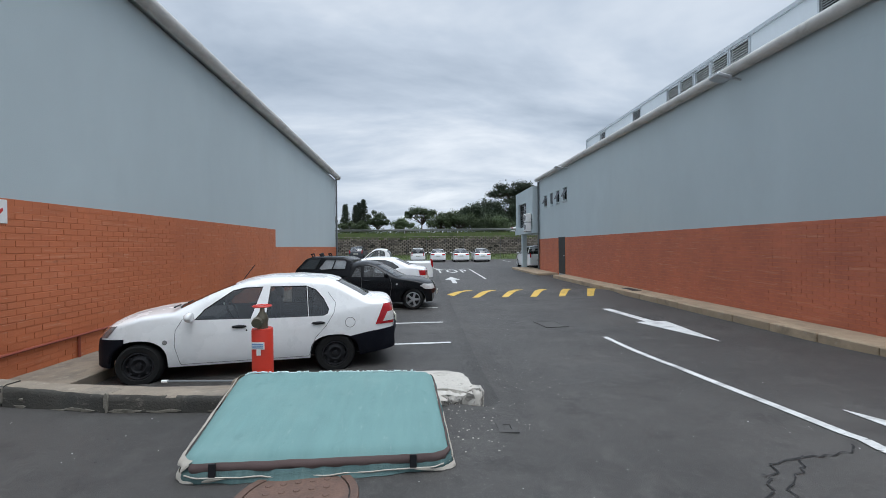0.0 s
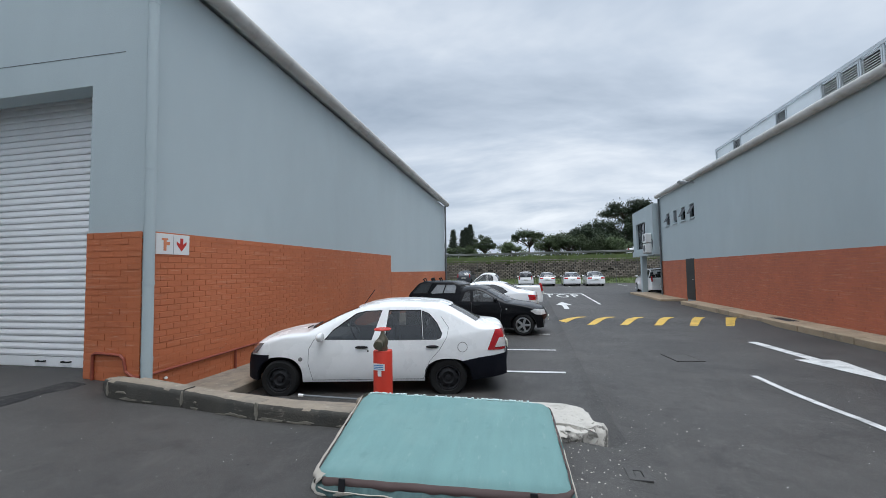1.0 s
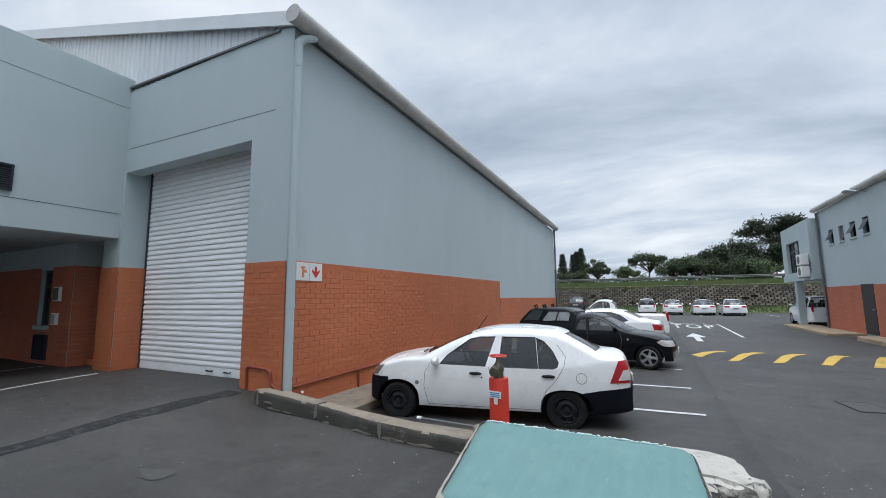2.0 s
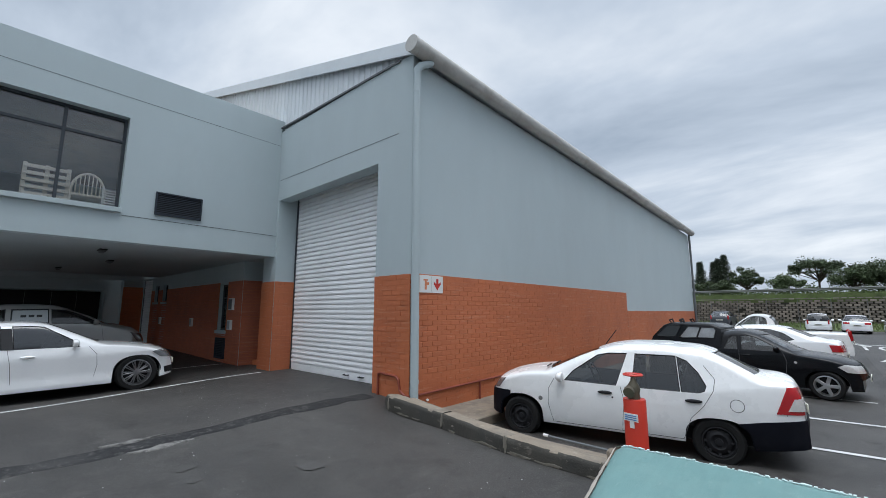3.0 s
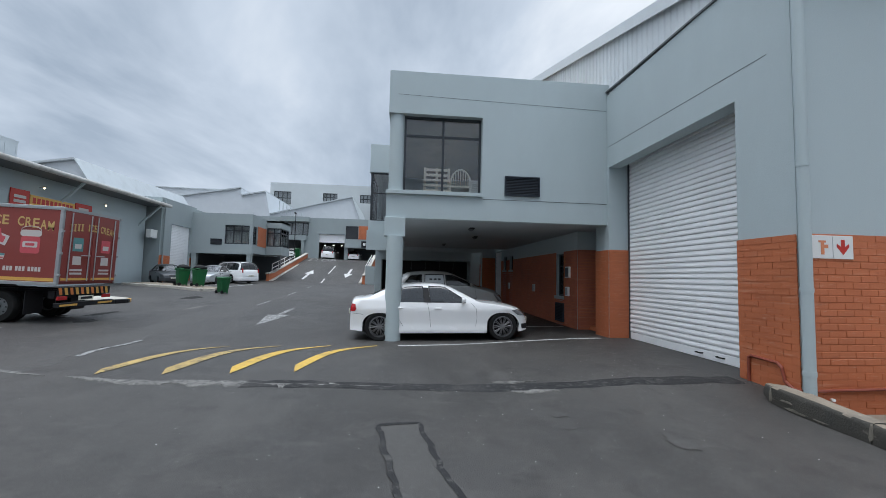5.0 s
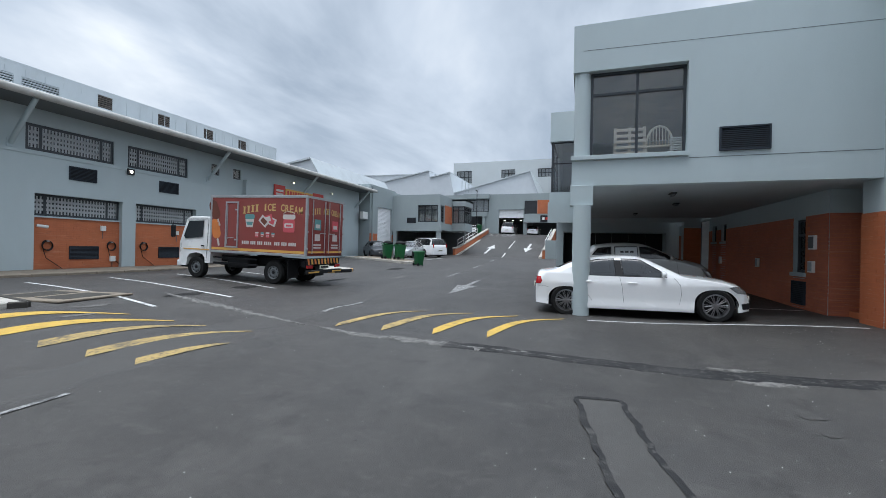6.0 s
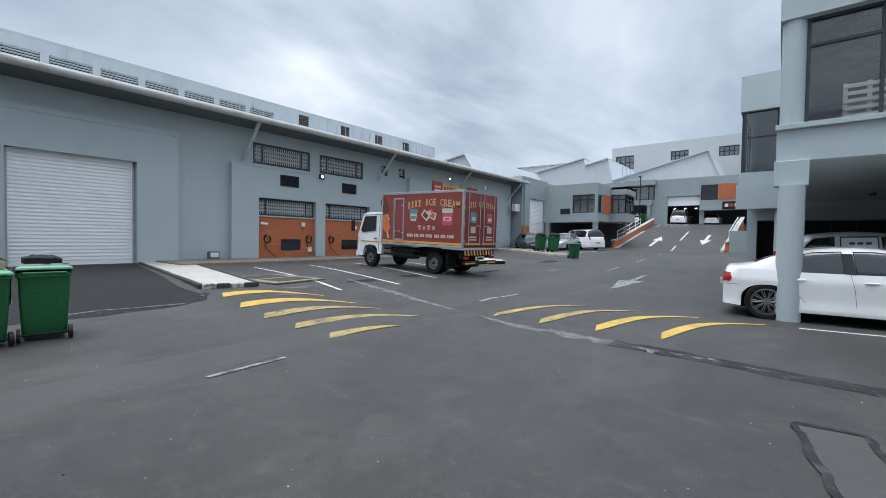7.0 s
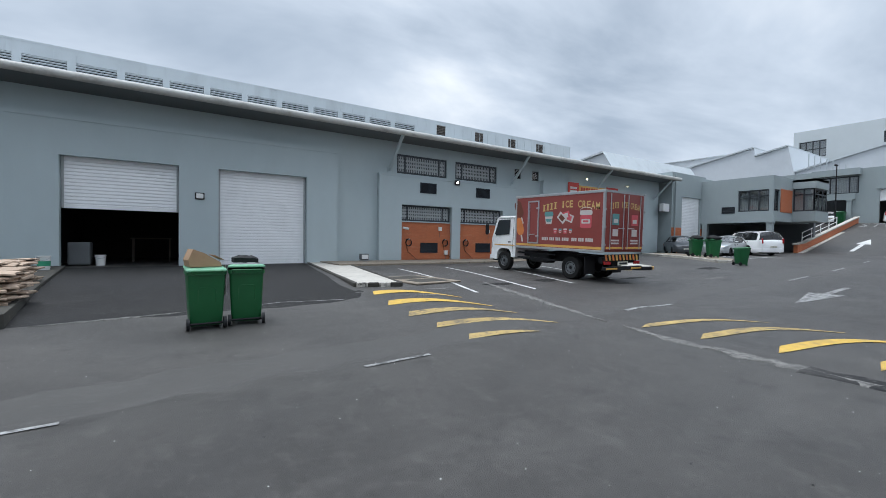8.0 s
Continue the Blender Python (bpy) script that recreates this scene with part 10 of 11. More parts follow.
# sign boards over the truck
sg = thing("sign_board", pose(-22.45, SY + 0.04, 4.5, 0, 0, 180), "red and yellow shop sign board with plain lettering blocks", "sign")
part("board", box(B(), 0, 1.1, -0.05, 0.0, 0, 1.0, 0.005), RED, sg)
part("board", box(B(), 1.16, 4.2, -0.05, 0.0, 0.05, 0.85, 0.005), T_YEL, sg)
part("board", box(B(), 4.26, 5.6, -0.05, 0.0, 0.0, 0.95, 0.005), RED, sg)
for k in range(10):
    part("letter_block", box(B(), 1.3 + k * 0.28, 1.5 + k * 0.28, -0.058, -0.05, 0.4, 0.72), RED, sg)
for k in range(2):
    part("letter_block", box(B(), 0.2, 0.9, -0.058, -0.05, 0.3 + 0.25 * k, 0.45 + 0.25 * k), T_WHI, sg)
    part("letter_block", box(B(), 4.5, 5.3, -0.058, -0.05, 0.3 + 0.25 * k, 0.45 + 0.25 * k), T_WHI, sg)
# hose reels, boxes and cables on the brick panels
for x in (-10.0, -12.35, -13.8):
    hs = thing("hose_coil", pose(x - 0.1, SY - 0.16, 1.2), "dark hose coiled on a bracket on the brick panel", "hose", "hose coils")
    b = B()
    for k in range(4):
        prev = None
        pts = [(0.17 * math.cos(a_) + 0.0, 0.02 * k, 0.19 * math.sin(a_) - 0.01 * k) for a_ in [2 * math.pi * i / 16 for i in range(17)]]
        for p, q in zip(pts, pts[1:]):
            cyl(b, p, q, 0.014, seg=5)
    part("coil", b, BLACK_P, hs)
    part("bracket", box(B(), -0.04, 0.04, -0.01, 0.08, 0.12, 0.18, 0.005), METAL, hs)
    part("tail", pipe(B(), [(0.15, 0.02, -0.1), (0.05, 0.03, -0.5), (-0.5, 0.03, -0.95)], 0.012, 5), BLACK_P, hs)
for x, z, w in ((-12.1, 1.85, 0.2), (-15.6, 1.8, 0.18), (-12.5, 0.5, 0.22)):
    bx = thing("socket_box", pose(x, SY - 0.19, z), "small white socket box on the brick panel", "electrical box", "socket boxes")
    part("case", box(B(), -w / 2, w / 2, 0.0, 0.1, 0, w * 1.1, 0.01), WHITE_P, bx)
    part("conduit", cyl(B(), (0, 0.03, -0.35), (0, 0.03, 0.0), 0.012, seg=6), GREY_D, bx)
cam_ = thing("security_camera", pose(-9.72, SY - 0.02, 1.95), "small white security camera on the panel edge", "camera")
part("housing", cyl(B(), (0.05, 0.05, 0.0), (-0.25, 0.18, -0.05), 0.06, seg=12), WHITE_P, cam_, smooth=40)
part("bracket", box(B(), 0.0, 0.06, 0.0, 0.08, -0.03, 0.03), METAL, cam_)
# store contents behind the half-open shutter
fr = thing("fridge_cabinet", pose(3.55, -20.6, 0.14), "grey steel cabinet standing inside the store", "cabinet")
part("case", box(B(), -0.33, 0.33, -0.3, 0.3, 0.05, 0.92, 0.03), GREY_D, fr)
part("door", box(B(), -0.3, 0.3, 0.3, 0.32, 0.1, 0.86, 0.01), GREY_D, fr)


def bucket(x, y, z, label, band=None):
    t = thing("bucket", pose(x, y, z), label, "bucket", "buckets")
    part("pail", lathe_z(B(), [(0.001, 0.0), (0.14, 0.0), (0.165, 0.40), (0.18, 0.40), (0.18, 0.43), (0.155, 0.43), (0.15, 0.05)], 24), WHITE_P, t, smooth=40)
    part("handle", pipe(B(), [(0.17 * math.cos(a_), 0.17 * math.sin(a_) * 0.3 + 0.12, 0.40 - 0.10 * math.sin(a_)) for a_ in [math.pi * i / 8 for i in range(9)]], 0.006, 5), METAL, t)
    if band:
        part("label", lathe_z(B(), [(0.158, 0.12), (0.166, 0.27)], 24), band, t, "green printed band")
    return t


bucket(2.92, -20.4, 0.14, "white plastic bucket inside the store")
bucket(3.92, -17.2, 0.24, "white paint bucket with a green band", mat("print_green", (0.05, 0.35, 0.2), 0.5, 0.1, 3, 0, 50))
lg = thing("work_table", pose(1.4, -23.5, 0.14), "dark timber work table deep in the dark store", "table")
part("top", box(B(), -0.8, 0.8, -0.4, 0.4, 1.05, 1.1), LOUVRE_B, lg)
for sx_ in (-0.7, 0.7):
    for sy_ in (-0.3, 0.3):
        part("leg", box(B(), sx_ - 0.03, sx_ + 0.03, sy_ - 0.03, sy_ + 0.03, 0, 1.05), LOUVRE_B, lg)
# raised edge with stacked sacks
bm = B()
extrude_poly(bm, [(3.75, -19.2), (2.88, -11.2), (2.45, -7.6), (2.7, -7.2), (7.5, -7.2), (7.5, -19.2)], "z", -0.1, 0.24)
struct("loading_ledge", bm, CONC_D, "raised concrete ledge beside the roller doors", "ledge")
SACK = mat("sack_paper", (0.46, 0.345, 0.26), 0.85, 0.15, 3, 0.35, 50, rand=0.35, stain=(0.26, 0.17, 0.11), amount=0.55, sscale=2.5)
sack_me = []
for k in range(3):
    bm = B()
    bmesh.ops.create_cube(bm, size=1.0)
    bmesh.ops.subdivide_edges(bm, edges=bm.edges[:], cuts=7, use_grid_fill=True)
    for v_ in bm.verts:
        c_ = v_.co.copy()
        e_ = max(abs(c_.x), abs(c_.y)) * 2
        rag = 1 + 0.16 * noise.noise(Vector((c_.x * 9, c_.y * 9, 3.1 * k))) * e_ ** 3
        v_.co = Vector((c_.x * 0.74 * rag, c_.y * 0.60 * rag, c_.z * 0.052 * (1 - 0.5 * e_ ** 4) + 0.024 * noise.noise(Vector((c_.x * 4, c_.y * 4, 7 * k))) * e_))
    sack_me.append(mesh_of(bm, "sack", 60))
    sack_me[-1].materials.append(SACK)
SACK_STACKS = ((3.34, -9.2, 2, 2, 13), (3.86, -12.0, 2, 3, 14), (4.85, -10.4, 2, 4, 14))
rnd = random.Random(9)
for cx, cy, nx, ny, layers in SACK_STACKS:
    for k in range(layers):
        for i in range(nx):
            for j in range(ny):
                sk = thing("sack", pose(cx + 0.62 * (i - (nx - 1) / 2) + rnd.uniform(-0.07, 0.07), cy + 0.72 * (j - (ny - 1) / 2) + rnd.uniform(-0.07, 0.07), 0.268 + 0.037 * k, rnd.uniform(-4, 4), rnd.uniform(-4, 4), rnd.uniform(-9, 9) + (90 if k % 2 else 0)),
                           "pale brown flattened paper sack in a ragged stack", "sack", "stacked sacks")
                new("bag", sack_me[(i + j + k) % 3]).parent = sk

# ---- things seen in the office window ----
CANE = mat("pale_cane", (0.72, 0.66, 0.56), 0.6, 0.12, 5, 0.1, 60)
sh = thing("slatted_crate", pose(-9.36, 1.53, 3.14), "pale slatted crate standing inside the office window", "crate")
for k in range(5):
    part("slat", box(B(), -0.02, 0.02, -0.31, 0.31, 0.34 + 0.125 * k, 0.40 + 0.125 * k, 0.004), CANE, sh)
for y in (-0.29, 0.0, 0.29):
    part("upright", box(B(), -0.045, -0.02, y - 0.03, y + 0.03, 0.0, 0.93), CANE, sh)
chr_ = thing("cane_chair", pose(-9.38, 2.11, 3.22), "pale cane armchair with a round back inside the office", "chair")
hoop = [(0, 0.25 * math.cos(a_), 0.45 + 0.38 * math.sin(a_)) for a_ in [math.pi * i / 12 for i in range(13)]]
part("back_hoop", pipe(B(), [(0, 0.25, 0.0)] + hoop + [(0, -0.25, 0.0)], 0.022, 6), CANE, chr_)
for k in range(7):
    y = -0.18 + 0.06 * k
    part("spindle", cyl(B(), (0, y, 0.42), (0, y, 0.45 + 0.36 * math.sqrt(max(0.05, 1 - (y / 0.26) ** 2))), 0.01, seg=5), CANE, chr_)
part("seat", box(B(), -0.45, 0.02, -0.25, 0.25, 0.38, 0.43, 0.015), CANE, chr_)
ch2 = thing("stacked_chair", pose(-9.36, 2.47, 3.16), "white slatted chair stack inside the office", "chair")
for k in range(6):
    part("slat", box(B(), -0.2, 0.02, -0.14, 0.10, 0.36 + 0.05 * k, 0.385 + 0.05 * k), WHITE_P, ch2)
part("frame", box(B(), -0.02, 0.0, -0.15, -0.12, 0, 0.7), WHITE_P, ch2)

# ---- west end: next unit, ramp, upper level ----
XW, YD = -39.5, -18.6
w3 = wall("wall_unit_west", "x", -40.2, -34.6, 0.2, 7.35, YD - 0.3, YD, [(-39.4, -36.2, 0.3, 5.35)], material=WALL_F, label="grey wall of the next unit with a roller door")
brickwork(w3, (-34.6, YD, 0.45), (-1, 0, 0), 1.55, 2.2, BRICK, seed=21)
brickwork(w3, (-39.4, YD, 0.45), (-1, 0, 0), 0.75, 2.2, BRICK, seed=24)
roller_door(-39.4, -36.2, 0.45, 5.35, YD - 0.2, "white closed roller shutter door of the next unit", face=1, handles=False)
bm = B()
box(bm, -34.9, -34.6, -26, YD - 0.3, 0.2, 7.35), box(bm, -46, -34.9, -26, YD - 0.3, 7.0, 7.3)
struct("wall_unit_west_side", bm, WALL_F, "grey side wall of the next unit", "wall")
dpw = thing("downpipe", pose(-34.9, YD + 0.12, 0), "white downpipe at the next unit", "downpipe")
part("pipe", pipe(B(), [(0, 0, 7.2), (0, 0, 0.4)], 0.06, 8), WALL_F, dpw)
acw = thing("air_conditioner", pose(-34.5, SY + 0.05, 4.0), "white outdoor air conditioner on the wall corner", "air conditioner", "air conditioners")
part("case", box(B(), -0.1, 0.8, 0.1, 0.45, 0, 0.65, 0.02), WHITE_P, acw)
part("bracket", box(B(), 0.0, 0.6, 0.0, 0.45, -0.05, 0.0), METAL, acw)
OZ0, OZ1 = 3.25, 6.88
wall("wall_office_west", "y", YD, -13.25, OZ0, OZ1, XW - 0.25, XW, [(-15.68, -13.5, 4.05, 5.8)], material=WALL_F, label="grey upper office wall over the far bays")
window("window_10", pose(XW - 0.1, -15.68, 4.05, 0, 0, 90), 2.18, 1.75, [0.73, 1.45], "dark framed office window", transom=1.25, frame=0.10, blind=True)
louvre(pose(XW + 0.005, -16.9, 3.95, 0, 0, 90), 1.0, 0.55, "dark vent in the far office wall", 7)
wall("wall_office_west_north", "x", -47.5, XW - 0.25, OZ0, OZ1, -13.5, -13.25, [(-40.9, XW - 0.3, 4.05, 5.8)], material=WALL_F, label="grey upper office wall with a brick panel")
window("window_11", pose(XW - 0.3, -13.35, 4.05, 0, 0, 180), 1.1, 1.75, [0.55], "dark framed corner window", frame=0.10, blind=True)
bp_ = struct("brick_panel_west", box(B(), -43.4, -41.0, -13.25, -13.23, 4.0, 5.9), JOINT, "painted brick panel between the office windows", "wall")
brickwork(bp_, (-41.0, -13.23, 4.0), (-1, 0, 0), 2.4, 1.9, BRICK, seed=22)
bm = B()
wall("", "x", -46.6, -43.5, 3.5, 4.15, -12.0, -11.7, bm=bm), wall("", "x", -46.6, -43.5, 6.05, 6.8, -12.0, -11.7, bm=bm)
box(bm, -43.75, -43.5, -13.25, -12.0, 3.5, 4.15), box(bm, -43.75, -43.5, -13.25, -12.0, 6.05, 6.8)
box(bm, -46.6, -43.5, -13.25, -11.7, 3.3, 3.5), box(bm, -46.6, -43.5, -13.25, -11.7, 6.6, 6.8)
struct("bay_window_west", bm, WALL_F, "grey projecting bay of the far office", "wall")
window("window_12", pose(-43.6, -13.2, 4.15, 0, 0, 90), 1.4, 1.9, [0.7], "dark framed bay window", transom=1.4, frame=0.10, blind=True)
window("window_13", pose(-43.6, -11.8, 4.15, 0, 0, 180), 2.9, 1.9, [0.95, 1.9], "dark framed bay window", transom=1.4, frame=0.10, blind=True)
bm = B()
box(bm, -47.5, XW - 0.25, YD - 0.3, -13.5, OZ0, OZ0 + 0.3), box(bm, -47.5, XW - 0.25, YD - 0.3, -13.5, 6.4, 6.6)
box(bm, XW - 0.3, XW + 0.08, YD, -13.15, OZ0 - 0.12, OZ0 + 0.55)
struct("slab_office_west", bm, WALL_F, "grey slab and ledge over the far bays", "soffit")
# dark grey puts the shade under the far office into the colour
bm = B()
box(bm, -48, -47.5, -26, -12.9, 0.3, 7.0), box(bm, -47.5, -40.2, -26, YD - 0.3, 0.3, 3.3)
struct("wall_bays_west", bm, GREY_D, "back walls of the far bays, shade painted as dark grey", "wall")
for y in (-13.45, -18.3):
    c = thing("column", pose(XW - 0.2, y, 0.4), "grey square column under the far office", "column", "far columns")
    part("shaft", box(B(), -0.2, 0.2, -0.2, 0.2, 0, OZ0 - 0.42, 0.01), WALL_F, c)
    part("capital", box(B(), -0.24, 0.24, -0.24, 0.24, OZ0 - 0.62, OZ0 - 0.42), WALL_F, c)
# ramp side walls with rails
for y, nm in ((-12.95, "wall_ramp_south"), (-3.25, "wall_ramp_north")):
    bm = B()
    s = 1 if y < -8 else -1
    extrude_poly(bm, [(-43.6, 0.3), (-43.6, 1.35), (-45.2, 1.5), (-60.5, 4.35), (-60.5, 0.3)], "y", y - 0.14, y + 0.14)
    rw = struct(nm, bm, BRICK, "painted brick ramp wall with a pale coping", "wall")
    bm = B()
    extrude_poly(bm, [(-43.5, 1.35), (-43.5, 1.45), (-45.2, 1.6), (-60.6, 4.46), (-60.6, 4.35), (-45.2, 1.5)], "y", y - 0.2, y + 0.2)
    part("coping", bm, CONC_L, rw, "pale concrete coping")
    bm = B()
    extrude_poly(bm, [(-43.4, 0.3), (-43.4, 0.68), (-44.0, 0.75), (-60.5, 3.75), (-60.5, 0.3)], "y", y + s * 0.2, y + s * 0.5)
    part("kerb", bm, CONC_L, rw, "pale concrete kerb")
    rl = thing("ramp_rail", pose(0, y, 0), "white tubular handrail on the ramp wall", "handrail", "ramp rails")
    for z in (0.45, 0.9):
        part("rail", pipe(B(), [(-45.0, 0, 1.5 + z), (-54, 0, 3.2 + z)], 0.035, 6), WHITE_P, rl)
    for k in range(5):
        x = -45 - 2.25 * k
        part("post", cyl(B(), (x, 0, 1.45 + (45 + x) * -0.188), (x, 0, 2.45 + (45 + x) * -0.188), 0.035, seg=6), WHITE_P, rl)
# shrub court wall on the north side between second wing and ramp
bm = B()
box(bm, -60, -26.0, 7.0, 7.3, 0.2, 7.0), box(bm, -43.8, -43.5, -3.1, 7.0, 0.3, 2.4)
struct("wall_court", bm, WALL_F, "grey court wall past the second wing", "wall")
# upper level offices and doorways
UX = -62.0
U_OPEN = [(-18.4, -13.9, TOP_Z - 0.1, 6.4), (-16.4, -13.2, 7.1, 9.0), (-11.6, -7.9, TOP_Z - 0.1, 7.35), (-7.8, -5.95, 6.75, 8.7), (-7.4, 2.0, TOP_Z - 0.1, 5.4)]
wall("wall_upper", "y", -22.0, 9.0, TOP_Z - 0.3, 9.75, UX - 0.3, UX, U_OPEN, material=WALL_F, label="grey offices and doorways on the upper level")
window("window_14", pose(UX - 0.15, -16.4, 7.1, 0, 0, 90), 3.2, 1.9, [0.8, 2.4], "dark framed window on the upper level", frame=0.12, blind=True)
window("window_15", pose(UX - 0.15, -7.8, 6.75, 0, 0, 90), 1.85, 1.95, [], "dark square window on the upper level", glassm=TINTED)
bu = struct("brick_panel_upper", box(B(), UX, UX + 0.02, -5.9, -4.0, 6.75, 8.75), JOINT, "painted brick panel beside the dark window", "wall")
brickwork(bu, (UX + 0.02, -5.9, 6.75), (0, 1, 0), 1.9, 2.0, BRICK, seed=23)
us = thing("roller_door", pose(UX - 0.2, -9.75, 6.15), "white roller shutter rolled most of the way up", "roller door")
part("curtain", slats(B(), -1.85, 1.85, 0.1, 1.25, 0.105, axis="y", at=0.0, depth=0.03, face=1), ROLLER, us)
part("bottom_rail", box(B(), -0.03, 0.03, -1.85, 1.85, 0.0, 0.1), ROLLER, us)
# inner walls darkened in colour for the shade behind the doorways
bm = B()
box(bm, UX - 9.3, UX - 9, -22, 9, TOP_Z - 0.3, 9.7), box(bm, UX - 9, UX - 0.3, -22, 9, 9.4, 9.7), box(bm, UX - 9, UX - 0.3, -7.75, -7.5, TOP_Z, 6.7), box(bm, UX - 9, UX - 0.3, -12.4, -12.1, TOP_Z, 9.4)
struct("wall_upper_inner", bm, GREY_D, "walls inside the upper doorways, shade painted as dark grey", "wall")
bm = B()
box(bm, UX - 0.2, UX + 0.3, -22, -13.4, 6.4, 7.1), box(bm, UX, UX + 0.12, -11.8, -7.85, 7.4, 7.6), box(bm, UX - 0.2, UX + 0.9, -17.0, -13.0, 9.05, 9.75), box(bm, UX, UX + 0.5, -7.9, 3.0, 5.42, 5.62)
struct("ledge_upper", bm, WALL_F, "grey ledges over the upper doorways", "trim")
for y in (-13.9, -18.5):
    c = thing("column", pose(UX + 0.1, y, TOP_Z), "grey column at the upper level", "column", "upper columns")
    part("shaft", box(B(), -0.2, 0.2, -0.2, 0.2, 0, 2.85, 0.01), WALL_F, c)
    part("capital", box(B(), -0.26, 0.26, -0.26, 0.26, 2.7, 2.85), WALL_F, c)
rs = thing("sign_board", pose(UX + 0.52, -5.4, 5.5, 0, 0, 90), "black shop sign board with white letter shapes", "sign")
part("board", box(B(), 0, 2.4, -0.08, 0, 0, 0.95, 0.01), BLACK_P, rs)
for k in range(4):
    part("letter_block", box(B(), 0.25 + 0.5 * k, 0.62 + 0.5 * k, -0.09, -0.078, 0.3, 0.68), RED if k == 1 else WHITE_P, rs)
for k in range(3):
    t = thing("tube_light", pose(UX - 2.5, -11.2 + 1.3 * k, 5.9, 0, 0, 20), "lit tube light inside the upper doorway", "light", "tube lights")
    part("tube", cyl(B(), (-0.6, 0, 0), (0.6, 0, 0), 0.025, seg=8), mat("lit_tube", (1, 1, 1), 0.3, 0.02, 2, 0, 40, emit=3.0), t)
    part("housing", box(B(), -0.65, 0.65, -0.05, 0.05, 0.04, 0.09), WHITE_P, t)
lp_ = thing("street_lamp", pose(-58.5, -14.2, TOP_Z), "dark slim lamp post on the upper level", "street lamp")
part("pole", cyl(B(), (0, 0, -3.2), (0, 0, 6.3), 0.07, 0.05, seg=10), BLACK_P, lp_)
part("lantern", box(B(), -0.12, 0.5, -0.1, 0.1, 6.2, 6.35, 0.03), BLACK_P, lp_)
wheelie_bin(pose(-61, -14.4, TOP_Z, 0, 0, 90), "green wheelie bin on the upper level", False, GREEN, "far wheelie bins").scale = (1.4, 1.4, 1.4)
# white gabled sheds behind and a tall pale block
def shed(x0, x1, prof, label):
    bm = B()
    extrude_poly(bm, [(prof[0][0], 3.0)] + prof + [(prof[-1][0], 3.0)], "x", x0, x1)
    sd = struct("shed_wall", bm, mat("white_cladding", (0.62, 0.65, 0.68), 0.55, 0.04, 1.0, 0.05, 30, stain=(0.5, 0.53, 0.56), amount=0.4, sscale=0.3), label, "shed")
    for (ya, za), (yb, zb2) in zip(prof, prof[1:]):
        if abs(yb - ya) > 1:
            b = B()
            extrude_poly(b, [(ya, za + 0.01), (ya, za + 0.2), (yb, zb2 + 0.2), (yb, zb2 + 0.01)], "x", x0 - 0.2, x1 + 0.3)
            part("roof_edge", b, CLAD, sd, "pale metal roof edge")
shed(-90, -71.5, [(-46, 11.9), (-26.7, 15.55), (-26.5, 14.28), (-22.6, 15.1), (-21.8, 11.0)], "white gabled warehouse sheds behind the offices")
shed(-92, -72.0, [(-22.5, 11.2), (-8.3, 14.85), (-6.9, 11.0)], "white gabled warehouse shed behind the offices")
shed(-112, -93, [(-90, 19.6), (-36, 19.1), (-33, 15.0)], "long pale shed roof far behind the yard")
shed(-60, -41, [(-46, 9.0), (-30, 11.6), (-27, 7.0)], "white gabled shed roof behind the yard")
bm = B()
for k in range(7):
    box(bm, -71.4, -71.3, -20.3 + k * 0.62, -20.18 + k * 0.62, 11.6 - k * 0.1, 13.6 - k * 0.32)
struct("shed_louvres", bm, CLAD, "white slanted louvre frames on the shed end", "cladding")
TALLM = mat("pale_render", (0.50, 0.53, 0.54), 0.7, 0.04, 0.5, 0.05, 30, stain=(0.44, 0.47, 0.48), amount=0.4, sscale=0.1)
tw = [(-28.5, -24.7, 17.0, 19.9), (-17.7, -14.5, 18.0, 19.86), (-9.4, -6.2, 17.9, 19.8), (-1.0, 2.6, 18.0, 19.8)]
wall("wall_tall_block", "y", -29.3, 30, 3.0, 21.85, -100, -95, tw, material=TALLM, label="tall pale rendered block behind the sheds")
for a_, b_, c_, d_ in tw:
    window("window_16", pose(-95.3, a_, c_, 0, 0, 90), b_ - a_, d_ - c_, [(b_ - a_) * k / 4 for k in (1, 2, 3)], "grey window band in the tall block", transom=(d_ - c_) * 0.5, frame=0.16, blind=True)
bm = B()
box(bm, -99.5, -97, -29, 30, 3, 21.6)
struct("tall_block_core", bm, GREY_D, "dark inside of the tall block", "wall")
t = thing("roof_ventilator", pose(-45, -22.5, 7.3), "white turbine ventilator on the far roof", "ventilator")
part("turbine", lathe_z(B(), [(0.25, 0.0), (0.25, 0.4), (0.5, 0.6), (0.45, 1.0), (0.001, 1.15)], 18), WHITE_P, t, smooth=40)
part("stay", cyl(B(), (0.2, 0, 0.0), (0.9, 0, 0.6), 0.04, seg=6), WHITE_P, t)

